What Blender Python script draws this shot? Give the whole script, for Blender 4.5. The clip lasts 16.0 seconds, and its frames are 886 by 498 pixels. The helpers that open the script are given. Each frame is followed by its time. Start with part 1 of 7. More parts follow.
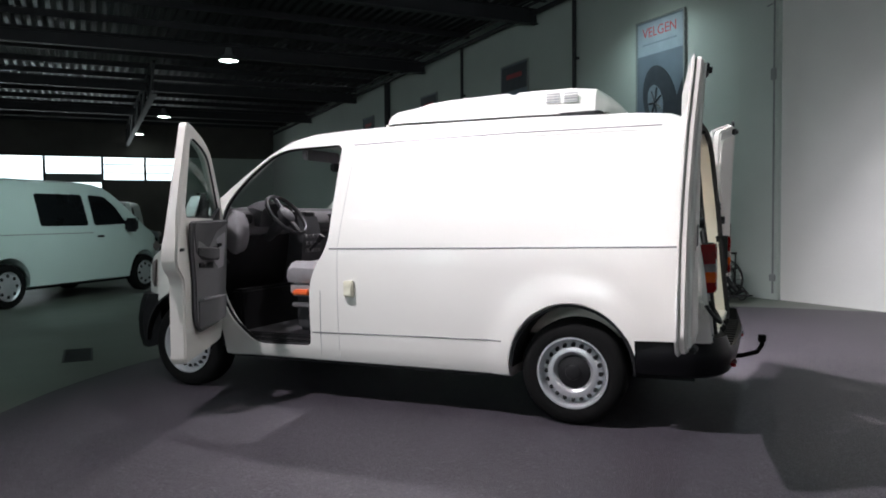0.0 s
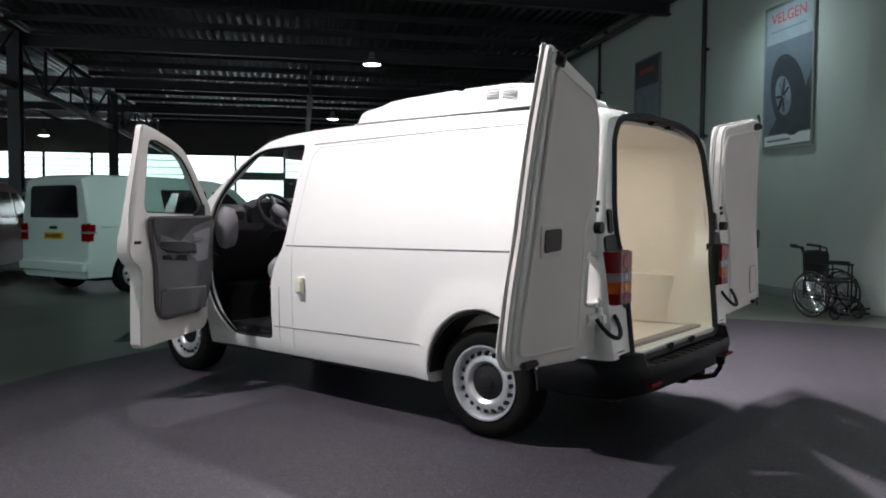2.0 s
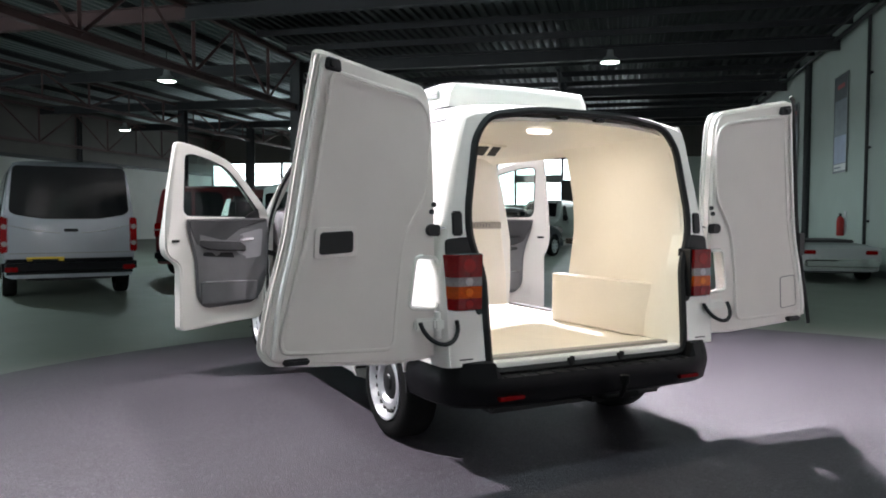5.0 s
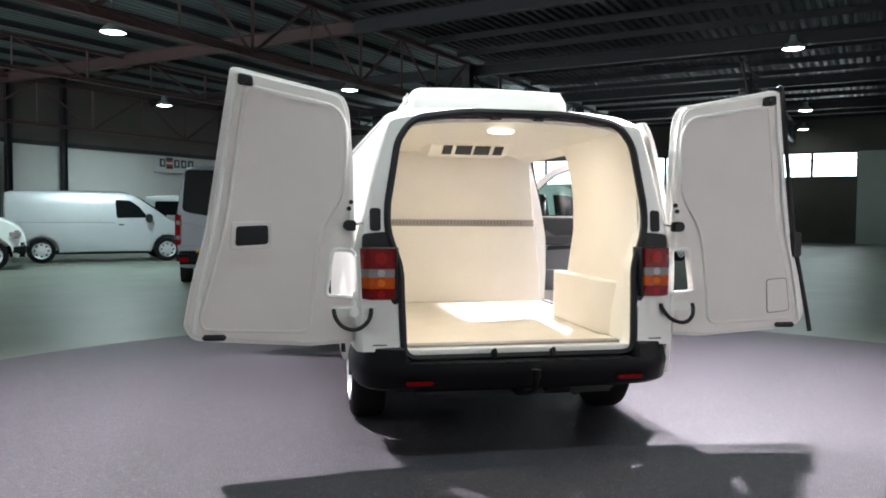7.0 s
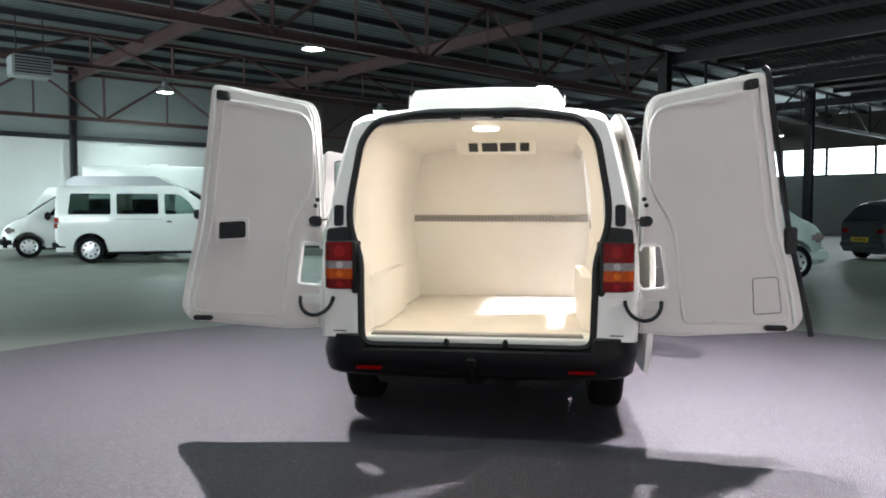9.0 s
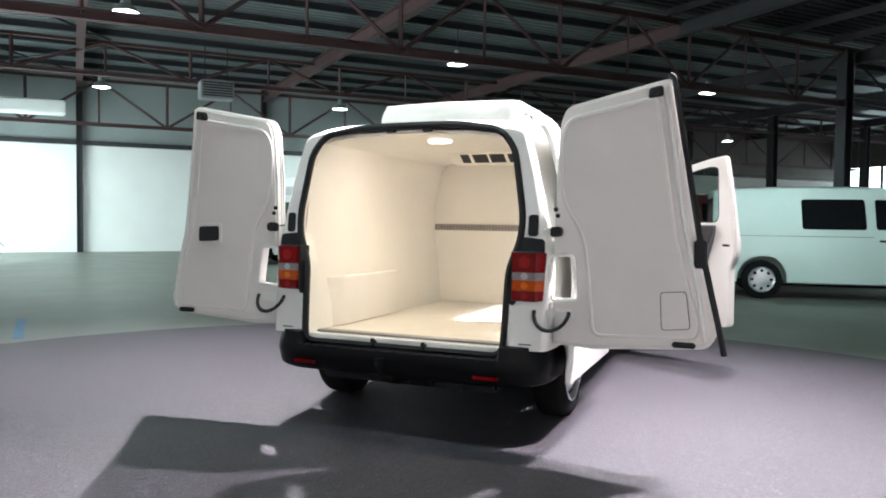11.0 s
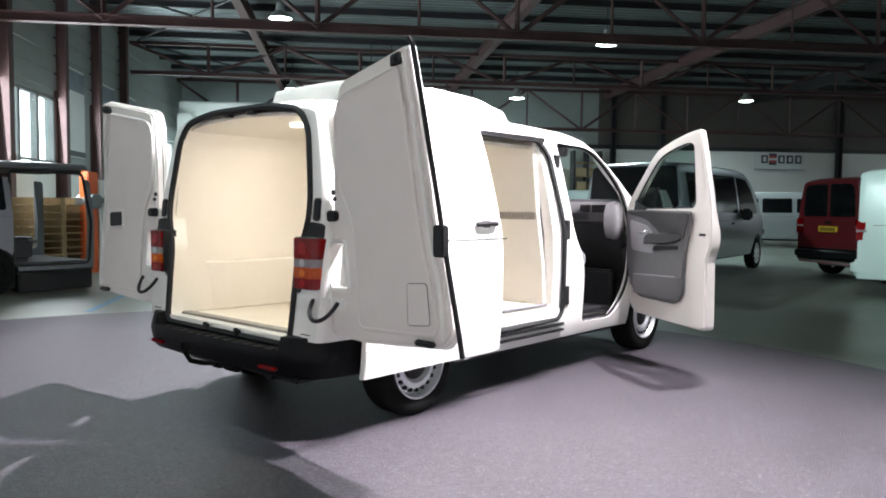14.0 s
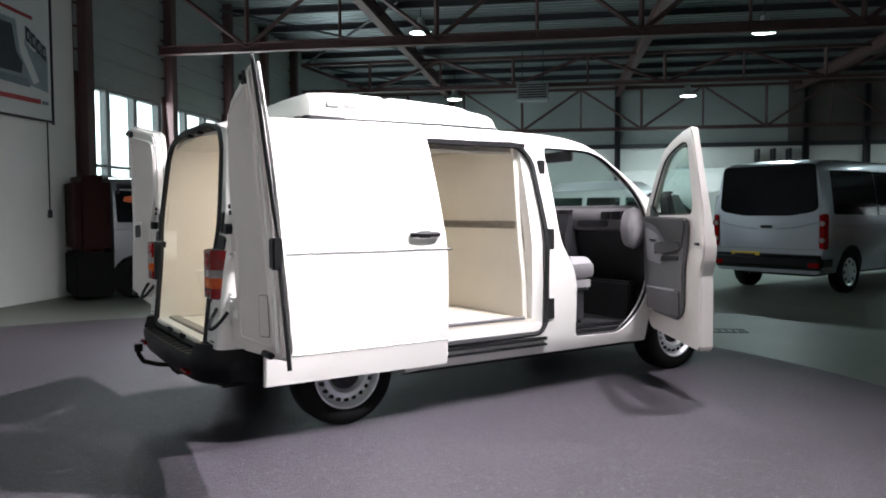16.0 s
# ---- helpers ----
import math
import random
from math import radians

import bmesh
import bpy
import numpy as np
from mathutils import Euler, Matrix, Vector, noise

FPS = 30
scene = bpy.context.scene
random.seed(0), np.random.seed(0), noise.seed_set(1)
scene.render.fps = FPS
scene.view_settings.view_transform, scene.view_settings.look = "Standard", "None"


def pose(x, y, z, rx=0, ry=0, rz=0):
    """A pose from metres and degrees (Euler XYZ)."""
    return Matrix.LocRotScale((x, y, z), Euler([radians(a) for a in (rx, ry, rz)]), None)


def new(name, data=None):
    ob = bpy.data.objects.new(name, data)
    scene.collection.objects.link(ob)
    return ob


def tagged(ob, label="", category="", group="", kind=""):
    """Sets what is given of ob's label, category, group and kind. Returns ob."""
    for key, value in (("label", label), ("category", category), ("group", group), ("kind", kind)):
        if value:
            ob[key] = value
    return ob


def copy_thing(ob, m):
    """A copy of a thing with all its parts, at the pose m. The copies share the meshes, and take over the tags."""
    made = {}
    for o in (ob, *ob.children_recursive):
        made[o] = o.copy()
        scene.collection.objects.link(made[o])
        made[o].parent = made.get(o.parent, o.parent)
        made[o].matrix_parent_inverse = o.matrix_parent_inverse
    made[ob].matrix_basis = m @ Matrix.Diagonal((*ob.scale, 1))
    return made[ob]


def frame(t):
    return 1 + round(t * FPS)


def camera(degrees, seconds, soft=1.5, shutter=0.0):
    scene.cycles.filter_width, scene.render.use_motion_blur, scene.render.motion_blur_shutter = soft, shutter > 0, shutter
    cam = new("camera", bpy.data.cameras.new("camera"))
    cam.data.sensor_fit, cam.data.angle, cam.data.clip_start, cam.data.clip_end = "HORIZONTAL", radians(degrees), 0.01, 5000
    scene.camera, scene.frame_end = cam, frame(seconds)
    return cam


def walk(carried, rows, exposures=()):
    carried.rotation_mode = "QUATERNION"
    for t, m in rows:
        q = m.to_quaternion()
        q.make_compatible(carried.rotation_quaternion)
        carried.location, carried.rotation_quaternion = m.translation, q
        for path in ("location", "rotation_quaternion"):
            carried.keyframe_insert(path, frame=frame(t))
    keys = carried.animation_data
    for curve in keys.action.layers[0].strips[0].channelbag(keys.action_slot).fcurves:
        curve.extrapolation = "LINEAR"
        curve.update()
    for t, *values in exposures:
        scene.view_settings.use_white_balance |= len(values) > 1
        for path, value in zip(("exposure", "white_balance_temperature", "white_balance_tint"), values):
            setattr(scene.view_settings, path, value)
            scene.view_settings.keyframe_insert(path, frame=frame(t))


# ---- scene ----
cam = camera(61.2, 16.0, soft=1.85)
# seconds, x, y, z, yaw, pitch, roll; x runs towards the van's front, y to its left side
ROWS = [
    (0, -1.104, 5.345, 1.283, -156.28, -2.45, -0.58),
    (0.5, -1.437, 5.160, 1.286, -153.33, -2.28, -0.45),
    (1, -1.774, 4.954, 1.286, -146.42, -2.35, -0.46),
    (1.5, -2.121, 4.697, 1.284, -143.16, -2.47, 0.14),
    (2, -2.462, 4.416, 1.284, -141.77, -2.46, 0.44),
    (2.5, -2.773, 4.130, 1.287, -138.34, -2.40, 0.36),
    (3, -3.063, 3.828, 1.292, -134.78, -2.60, -0.22),
    (3.5, -3.333, 3.529, 1.297, -130.77, -2.63, -0.21),
    (4, -3.579, 3.238, 1.297, -126.38, -2.65, 0.15),
    (4.5, -3.805, 2.940, 1.302, -122.59, -2.01, 0.00),
    (5, -4.021, 2.624, 1.303, -117.66, -2.50, 0.23),
    (7.5, -4.968, 0.872, 1.296, -96.86, -2.51, 0.36),
    (8, -5.078, 0.478, 1.299, -91.99, -2.60, 0.25),
    (10.5, -5.053, -1.620, 1.297, -70.60, -2.62, 0.41),
    (11, -4.886, -2.007, 1.297, -67.20, -2.27, 0.68),
    (11.5, -4.688, -2.387, 1.297, -63.98, -2.78, -0.04),
    (12, -4.461, -2.737, 1.297, -59.12, -3.32, 0.38),
    (12.5, -4.207, -3.076, 1.290, -55.98, -2.58, 0.41),
    (13, -3.930, -3.404, 1.283, -52.84, -2.30, -0.14),
    (13.5, -3.633, -3.721, 1.280, -49.94, -2.50, 0.01),
    (14, -3.320, -4.021, 1.284, -48.52, -3.16, 0.49),
    (14.5, -2.993, -4.312, 1.289, -43.13, -3.10, 0.31),
    (15, -2.653, -4.597, 1.296, -38.91, -2.70, 0.22),
    (15.5, -2.313, -4.851, 1.308, -35.88, -2.39, 0.26),
    (16, -1.962, -5.095, 1.315, -32.45, -2.74, -0.35),
]
EXPOSURES = [(0.0, -0.35), (2.0, -0.4), (3.5, 0.0), (4.0, 0.22), (5.0, 0.57), (7.5, 0.82), (10.5, 0.82), (12.5, 0.87), (14.0, 0.74), (16.0, 0.0)]
walk(cam, [(t, pose(x, y, z, 0, 0, yaw) @ pose(0, 0, 0, 90 + pitch, 0, 0) @ pose(0, 0, 0, 0, 0, roll)) for t, x, y, z, yaw, pitch, roll in ROWS], EXPOSURES)

# ---- light ----
HALL = pose(0, 0, 0, 0, 0, -41)          # the hall's own axes: u along the long wall, v across
def hall(u, v, z, turn=0.0):
    return HALL @ pose(u, v, z, 0, 0, turn)

world = bpy.data.worlds.new("daylight")
scene.world = world
world.use_nodes = True
wn = world.node_tree.nodes
sky = wn.new("ShaderNodeTexSky")
sky.sky_type, sky.sun_disc = "NISHITA", False
sky.sun_elevation, sky.sun_rotation = radians(35), radians(200)
wn["Background"].inputs["Strength"].default_value = 0.05
world.node_tree.links.new(sky.outputs["Color"], wn["Background"].inputs["Color"])
scene.view_settings.exposure = 0.0

def area_lamp(name, m, power, sx, sy=None, colour=(1, 1, 1), spread=180):
    data = bpy.data.lights.new(name, "AREA")
    data.energy, data.color, data.spread = power, colour, radians(spread)
    data.shape = "RECTANGLE" if sy else "DISK"
    data.size = sx
    if sy:
        data.size_y = sy
    ob = new(name, data)
    ob.matrix_world = m
    return ob

COOL = (0.76, 0.975, 1.0)
WARM = (0.98, 0.93, 1.0)
# (u, v) of the hanging lamps; power of the light they give (0: glowing glass alone)
LAMP_Z = 5.25
def lamp_z(u, v):
    return 5.65 if v < 5 and u > 10 else 5.67 if u < -1.3 and v > 12 and v < 14 else LAMP_Z
LAMPS = [(-1.36, 12.9, 75), (6.4, 12.4, 195), (15.0, 12.4, 100), (26.9, 13.8, 0), (-1.6, 20.8, 50), (6.3, 21.5, 110),
         (14.6, 20.6, 70), (17.0, -0.3, 115), (29.6, 0.3, 25), (36.8, 0.9, 0), (36.5, 14.5, 0), (26.0, 21.9, 0),
         (6.4, -5.2, 30), (-1.2, -0.35, 42)]
for u, v, power in LAMPS:
    if power:
        area_lamp("hall_lamp_light", hall(u, v, lamp_z(u, v) - 0.07), power, 0.36, None, COOL, 150)
# lamps hung round the shown van, each turned a little towards it: place, power, aim
SHOW_LAMPS = [((2.6, 3.25, 5.2), 235, (-1.4, 1.1, 0.3), 102), ((1.65, -3.15, 5.2), 340, (-1.8, -0.9, 0.0), 106), ((3.15, -1.8, 5.2), 210, (-0.8, -1.2, 0.3), 100)]
for place, power, aim, cone in SHOW_LAMPS:
    spot = Vector(place) - Vector((0, 0, 0.07))
    area_lamp("show_lamp_light", Matrix.Translation(spot) @ (Vector(aim) - spot).to_track_quat("-Z", "Y").to_matrix().to_4x4(), power, 0.14, None, WARM, cone)
# extra narrow cool light at the third lamp, added to brighten the parked vans
spot = Vector(SHOW_LAMPS[2][0]) - Vector((0, 0, 0.07))
area_lamp("show_lamp_light", Matrix.Translation(spot) @ (Vector((10.3, -2.6, 0.9)) - spot).to_track_quat("-Z", "Y").to_matrix().to_4x4(), 23, 0.14, None, COOL, 54)
# daylight through the window strips
area_lamp("window_light_east", hall(37.6, 10, 3.8) @ pose(0, 0, 0, 0, 78, 0) @ pose(0, 0, 0, 0, 0, 90), 80, 24, 1.4, (0.9, 0.97, 1.0))
area_lamp("window_light_west", hall(-5.9, 10.5, 2.8) @ pose(0, 0, 0, 0, -94, 0) @ pose(0, 0, 0, 0, 0, 90), 300, 7, 1.5, (0.85, 0.95, 1.0))
area_lamp("gate_light", hall(-5.8, 21, 1.9) @ pose(0, 0, 0, 0, -98, 0) @ pose(0, 0, 0, 0, 0, 90), 235, 4.6, 3.4, (0.78, 0.97, 1.0))

# ---- materials ----
def material(name, colour, rough=0.5, metal=0.0, vary=0.12, scale=6.0, bump=0.0, bump_scale=60.0, coat=0.0, spread=0.0, fine=True, spec=0.5, rugged=0.5):
    """A surface with stains at a large and grain at a small scale."""
    m = bpy.data.materials.new(name)
    m.use_nodes = True
    nt = m.node_tree
    b = nt.nodes["Principled BSDF"]
    b.inputs["Roughness"].default_value, b.inputs["Metallic"].default_value = rough, metal
    b.inputs["Coat Weight"].default_value, b.inputs["Coat Roughness"].default_value = coat, 0.04
    b.inputs["Specular IOR Level"].default_value = spec
    geo = nt.nodes.new("ShaderNodeTexCoord")
    big = nt.nodes.new("ShaderNodeTexNoise")
    big.inputs["Scale"].default_value, big.inputs["Detail"].default_value = scale, 6
    big.inputs["Roughness"].default_value = rugged
    nt.links.new(geo.outputs["Object"], big.inputs["Vector"])
    small = nt.nodes.new("ShaderNodeTexNoise")
    small.inputs["Scale"].default_value, small.inputs["Detail"].default_value = bump_scale, 4
    nt.links.new(geo.outputs["Object"], small.inputs["Vector"])
    mixer = nt.nodes.new("ShaderNodeMix")
    mixer.data_type = "RGBA"
    dark = tuple(c * (1 - vary) for c in colour)
    light = tuple(min(1.0, c * (1 + 0.6 * vary)) for c in colour)
    mixer.inputs[6].default_value, mixer.inputs[7].default_value = (*dark, 1), (*light, 1)
    add = nt.nodes.new("ShaderNodeMath")
    add.operation = "MULTIPLY_ADD"
    add.inputs[1].default_value, add.inputs[2].default_value = (0.45 if fine else 0.0), (-0.22 if fine else 0.0)
    nt.links.new(small.outputs["Fac"], add.inputs[0])
    tot = nt.nodes.new("ShaderNodeMath")
    tot.operation, tot.use_clamp = "ADD", True
    nt.links.new(big.outputs["Fac"], tot.inputs[0])
    nt.links.new(add.outputs[0], tot.inputs[1])
    nt.links.new(tot.outputs[0], mixer.inputs[0])
    nt.links.new(mixer.outputs[2], b.inputs["Base Color"])
    if spread:
        rr = nt.nodes.new("ShaderNodeMapRange")
        rr.inputs["To Min"].default_value, rr.inputs["To Max"].default_value = max(0.02, rough - spread), min(1, rough + spread)
        nt.links.new(big.outputs["Fac"], rr.inputs["Value"])
        nt.links.new(rr.outputs[0], b.inputs["Roughness"])
    if bump:
        bp = nt.nodes.new("ShaderNodeBump")
        bp.inputs["Strength"].default_value, bp.inputs["Distance"].default_value = bump, 0.01
        nt.links.new(small.outputs["Fac"], bp.inputs["Height"])
        nt.links.new(bp.outputs[0], b.inputs["Normal"])
    return m


def glow(name, colour, strength):
    m = bpy.data.materials.new(name)
    m.use_nodes = True
    b = m.node_tree.nodes["Principled BSDF"]
    b.inputs["Base Color"].default_value = (*colour, 1)
    b.inputs["Emission Color"].default_value, b.inputs["Emission Strength"].default_value = (*colour, 1), strength
    return m


def glass(name, tint=(0.9, 0.95, 0.93), clear=0.85, rough=0.02):
    """A thin pane: mostly clear, with a mirror gloss at grazing angles."""
    m = bpy.data.materials.new(name)
    m.use_nodes = True
    nt = m.node_tree
    nt.nodes.remove(nt.nodes["Principled BSDF"])
    out = nt.nodes["Material Output"]
    tr = nt.nodes.new("ShaderNodeBsdfTransparent")
    tr.inputs[0].default_value = (*(c * clear for c in tint), 1)
    gl = nt.nodes.new("ShaderNodeBsdfGlossy")
    gl.inputs["Roughness"].default_value = rough
    fr = nt.nodes.new("ShaderNodeLayerWeight")
    fr.inputs[0].default_value = 0.22
    pw = nt.nodes.new("ShaderNodeMath")
    pw.operation = "POWER"
    pw.inputs[1].default_value = 3.0
    sc = nt.nodes.new("ShaderNodeMath")
    sc.operation, sc.use_clamp = "MULTIPLY_ADD", True
    sc.inputs[1].default_value, sc.inputs[2].default_value = 0.55, 0.05
    nt.links.new(fr.outputs["Facing"], pw.inputs[0])
    nt.links.new(pw.outputs[0], sc.inputs[0])
    mx = nt.nodes.new("ShaderNodeMixShader")
    nt.links.new(sc.outputs[0], mx.inputs[0])
    nt.links.new(tr.outputs[0], mx.inputs[1])
    nt.links.new(gl.outputs[0], mx.inputs[2])
    nt.links.new(mx.outputs[0], out.inputs["Surface"])
    return m


WHITE = material("white_car_paint", (0.80, 0.785, 0.74), 0.32, vary=0.03, scale=2.5, coat=0.6, fine=False)
DOORSKIN = material("inner_door_paint", (0.745, 0.70, 0.655), 0.42, vary=0.05, scale=4, coat=0.25, fine=False)
BOARD = material("grey_plastic_board", (0.71, 0.66, 0.62), 0.6, vary=0.06, scale=5, bump=0.05, bump_scale=180)
CREAM = material("cream_lining", (0.86, 0.815, 0.73), 0.34, vary=0.06, scale=3, coat=0.15, bump=0.04, bump_scale=40)
CREAM_FLOOR = material("cream_floor_coat", (0.81, 0.76, 0.66), 0.38, vary=0.14, scale=5, bump=0.12, bump_scale=160)
RUBBER = material("black_rubber", (0.008, 0.008, 0.009), 0.75, vary=0.3, scale=20, bump=0.1, bump_scale=120)
TYRE = material("tyre_rubber", (0.009, 0.009, 0.009), 0.85, vary=0.35, scale=14, bump=0.2, bump_scale=90, spec=0.08)
BUMPER = material("charcoal_bumper_plastic", (0.005, 0.005, 0.006), 0.42, vary=0.3, scale=8, bump=0.12, bump_scale=260, spec=0.13)
STEEL = material("painted_steel_rim", (0.72, 0.73, 0.75), 0.33, metal=0.75, vary=0.15, scale=18)
ALU = material("aluminium_rail", (0.30, 0.27, 0.24), 0.45, metal=0.6, vary=0.2, scale=30)
CHROME = material("bright_metal", (0.8, 0.8, 0.8), 0.15, metal=1.0, vary=0.08)
BLACK = material("black_plastic", (0.011, 0.011, 0.012), 0.5, vary=0.25, scale=20, spec=0.28)
DASH = material("dark_grey_dash", (0.03, 0.03, 0.033), 0.6, vary=0.2, scale=12, bump=0.15, bump_scale=220)
TRIM = material("grey_door_trim", (0.125, 0.12, 0.124), 0.65, vary=0.15, scale=9, bump=0.15, bump_scale=240)
TRIM_PALE = material("pale_grey_trim", (0.27, 0.26, 0.27), 0.6, vary=0.12, scale=9, bump=0.1, bump_scale=240)
TRIM_DARK = material("dark_trim_fabric", (0.048, 0.046, 0.048), 0.85, vary=0.2, scale=12, bump=0.3, bump_scale=300)
FABRIC = material("grey_seat_fabric", (0.30, 0.29, 0.30), 0.9, vary=0.2, scale=16, bump=0.4, bump_scale=280)
ORANGE = material("orange_plastic", (0.85, 0.16, 0.04), 0.45, vary=0.1)
IVORY = material("ivory_plastic", (0.74, 0.72, 0.58), 0.4, vary=0.06)
def lens(name, colour, rough=0.12):
    m = material(name, colour, rough, vary=0.4, scale=60, coat=0.03, bump=0.12, bump_scale=140, spec=0.16)
    return m
RED_LENS = lens("red_lamp_lens", (0.20, 0.002, 0.003))
RED_BOWL = lens("bright_red_reflector", (0.34, 0.006, 0.006))
AMBER_BOWL = lens("bright_amber_reflector", (0.72, 0.15, 0.010))
CLEAR_BOWL = lens("bright_clear_reflector", (0.50, 0.45, 0.44))
CLEAR_LENS = lens("clear_lamp_lens", (0.27, 0.23, 0.225))
AMBER_LENS = lens("amber_lamp_lens", (0.52, 0.07, 0.005))
PANE = glass("clear_car_glass", (0.86, 0.95, 0.92), 0.88)
WINDOW = glass("window_pane", (0.95, 1.0, 1.0), 0.95)
DARK_PANE = material("tinted_car_glass", (0.007, 0.008, 0.009), 0.10, vary=0.3, coat=0.0, fine=False, spec=0.16)
def speckled(name, colour, rough):
    """A rough floor covering: soft worn patches, coarse grain and small pale grit."""
    m = material(name, colour, rough, vary=0.6, scale=2.6, bump=0.9, bump_scale=120, spread=0.07, spec=0.28, rugged=0.72)
    nt = m.node_tree
    b = nt.nodes["Principled BSDF"]
    tc = nt.nodes.new("ShaderNodeTexCoord")
    vo = nt.nodes.new("ShaderNodeTexVoronoi")
    vo.inputs["Scale"].default_value = 48
    nt.links.new(tc.outputs["Object"], vo.inputs["Vector"])
    near = nt.nodes.new("ShaderNodeMath")
    near.operation, near.inputs[1].default_value = "LESS_THAN", 0.28
    nt.links.new(vo.outputs["Distance"], near.inputs[0])
    sep = nt.nodes.new("ShaderNodeSeparateColor")
    nt.links.new(vo.outputs["Color"], sep.inputs[0])
    few = nt.nodes.new("ShaderNodeMath")
    few.operation, few.inputs[1].default_value = "GREATER_THAN", 0.82
    nt.links.new(sep.outputs[0], few.inputs[0])
    both_ = nt.nodes.new("ShaderNodeMath")
    both_.operation = "MULTIPLY"
    nt.links.new(near.outputs[0], both_.inputs[0])
    nt.links.new(few.outputs[0], both_.inputs[1])
    mx = nt.nodes.new("ShaderNodeMix")
    mx.data_type = "RGBA"
    mx.inputs[7].default_value = (0.16, 0.148, 0.165, 1)
    grain = nt.nodes.new("ShaderNodeTexNoise")
    grain.inputs["Scale"].default_value, grain.inputs["Detail"].default_value, grain.inputs["Roughness"].default_value = 62, 5, 0.7
    nt.links.new(tc.outputs["Object"], grain.inputs["Vector"])
    tone = nt.nodes.new("ShaderNodeMapRange")
    tone.inputs["From Min"].default_value, tone.inputs["From Max"].default_value = 0.32, 0.68
    tone.inputs["To Min"].default_value, tone.inputs["To Max"].default_value = 0.42, 1.66
    nt.links.new(grain.outputs["Fac"], tone.inputs["Value"])
    worn = nt.nodes.new("ShaderNodeVectorMath")
    worn.operation = "SCALE"
    nt.links.new(b.inputs["Base Color"].links[0].from_socket, worn.inputs[0])
    nt.links.new(tone.outputs[0], worn.inputs["Scale"])
    nt.links.new(both_.outputs[0], mx.inputs[0])
    nt.links.new(worn.outputs[0], mx.inputs[6])
    nt.links.new(mx.outputs[2], b.inputs["Base Color"])
    return m
CARPET = speckled("dark_speckled_carpet", (0.0515, 0.045, 0.054), 0.46)
CONCRETE = material("worn_green_grey_concrete", (0.118, 0.133, 0.108), 0.42, vary=0.5, scale=0.9, rugged=0.66, bump=0.12, bump_scale=30, spread=0.14)
WALLPAINT = material("pale_green_white_wall_paint", (0.52, 0.585, 0.545), 0.75, vary=0.12, scale=0.8, bump=0.3, bump_scale=35)
WALLWHITE = material("white_wall_paint", (0.78, 0.79, 0.76), 0.75, vary=0.08, scale=1.2, bump=0.25, bump_scale=40)
CLAD = material("grey_green_cladding", (0.30, 0.34, 0.33), 0.6, vary=0.16, scale=0.9, bump=0.15, bump_scale=20)
DARKCLAD = material("brown_dark_cladding", (0.11, 0.10, 0.09), 0.7, vary=0.3, scale=1.2)
SHEET = material("corrugated_roof_sheet", (0.22, 0.26, 0.265), 0.34, metal=0.6, vary=0.3, scale=0.8)
SHEET_DARK = material("dark_roof_sheet", (0.032, 0.035, 0.039), 0.40, metal=0.5, vary=0.35, scale=0.8)
REDSTEEL = material("dark_red_oxide_steel", (0.085, 0.042, 0.042), 0.6, vary=0.3, scale=2.5, bump=0.1)
DARKSTEEL = material("dark_grey_steel", (0.024, 0.024, 0.028), 0.55, vary=0.3, scale=3)
GREYSTEEL = material("grey_painted_steel", (0.26, 0.28, 0.28), 0.5, vary=0.2, scale=3)
LAMPGLASS = glow("glowing_lamp_glass", (0.84, 1.0, 0.96), 11.0)
DOMEGLASS = glow("glowing_cabin_lamp", (1.0, 0.9, 0.74), 1.8)
DAY = glow("bright_day_outside", (0.90, 0.96, 1.0), 3.2)
PAPER = material("poster_paper", (0.16, 0.20, 0.25), 0.5, vary=0.35, scale=1.6, fine=False)
PAPER_PALE = material("poster_pale_print", (0.30, 0.36, 0.42), 0.5, vary=0.3, scale=3)
PAPER_LILAC = material("poster_lilac_print", (0.33, 0.40, 0.58), 0.5, vary=0.35, scale=2.2)
PAPER_DARK = material("poster_dark_print", (0.05, 0.06, 0.075), 0.45, vary=0.5, scale=5)
PAPER_MID = material("poster_mid_print", (0.20, 0.25, 0.30), 0.5, vary=0.4, scale=4)
PAPER_WHITE = material("poster_white_print", (0.72, 0.74, 0.74), 0.5, vary=0.05)
PAPER_RED = material("poster_red_print", (0.45, 0.05, 0.06), 0.5, vary=0.1)
PLATE = material("yellow_number_plate", (0.62, 0.42, 0.03), 0.4, vary=0.1)
WOOD = material("pale_pallet_wood", (0.48, 0.34, 0.18), 0.75, vary=0.3, scale=9, bump=0.2)

# ---- building helpers ----
def part(name, bm, mat, parent=None, label="", smooth=40):
    """Links a bmesh as one mesh object, under a thing or a part."""
    bmesh.ops.recalc_face_normals(bm, faces=bm.faces)
    data = bpy.data.meshes.new(name)
    bm.to_mesh(data)
    bm.free()
    for m in (mat if isinstance(mat, (list, tuple)) else [mat]):
        data.materials.append(m)
    if smooth:
        data.shade_smooth()
        data.set_sharp_from_angle(angle=radians(smooth))
    ob = new(name, data)
    if parent:
        ob.parent = parent
    if label:
        ob["label"] = label
    return ob


def thing(name, label, category, m=None, group="", kind=""):
    ob = new(name)
    if m is not None:
        ob.matrix_world = m
    return tagged(ob, label, category, group, kind)


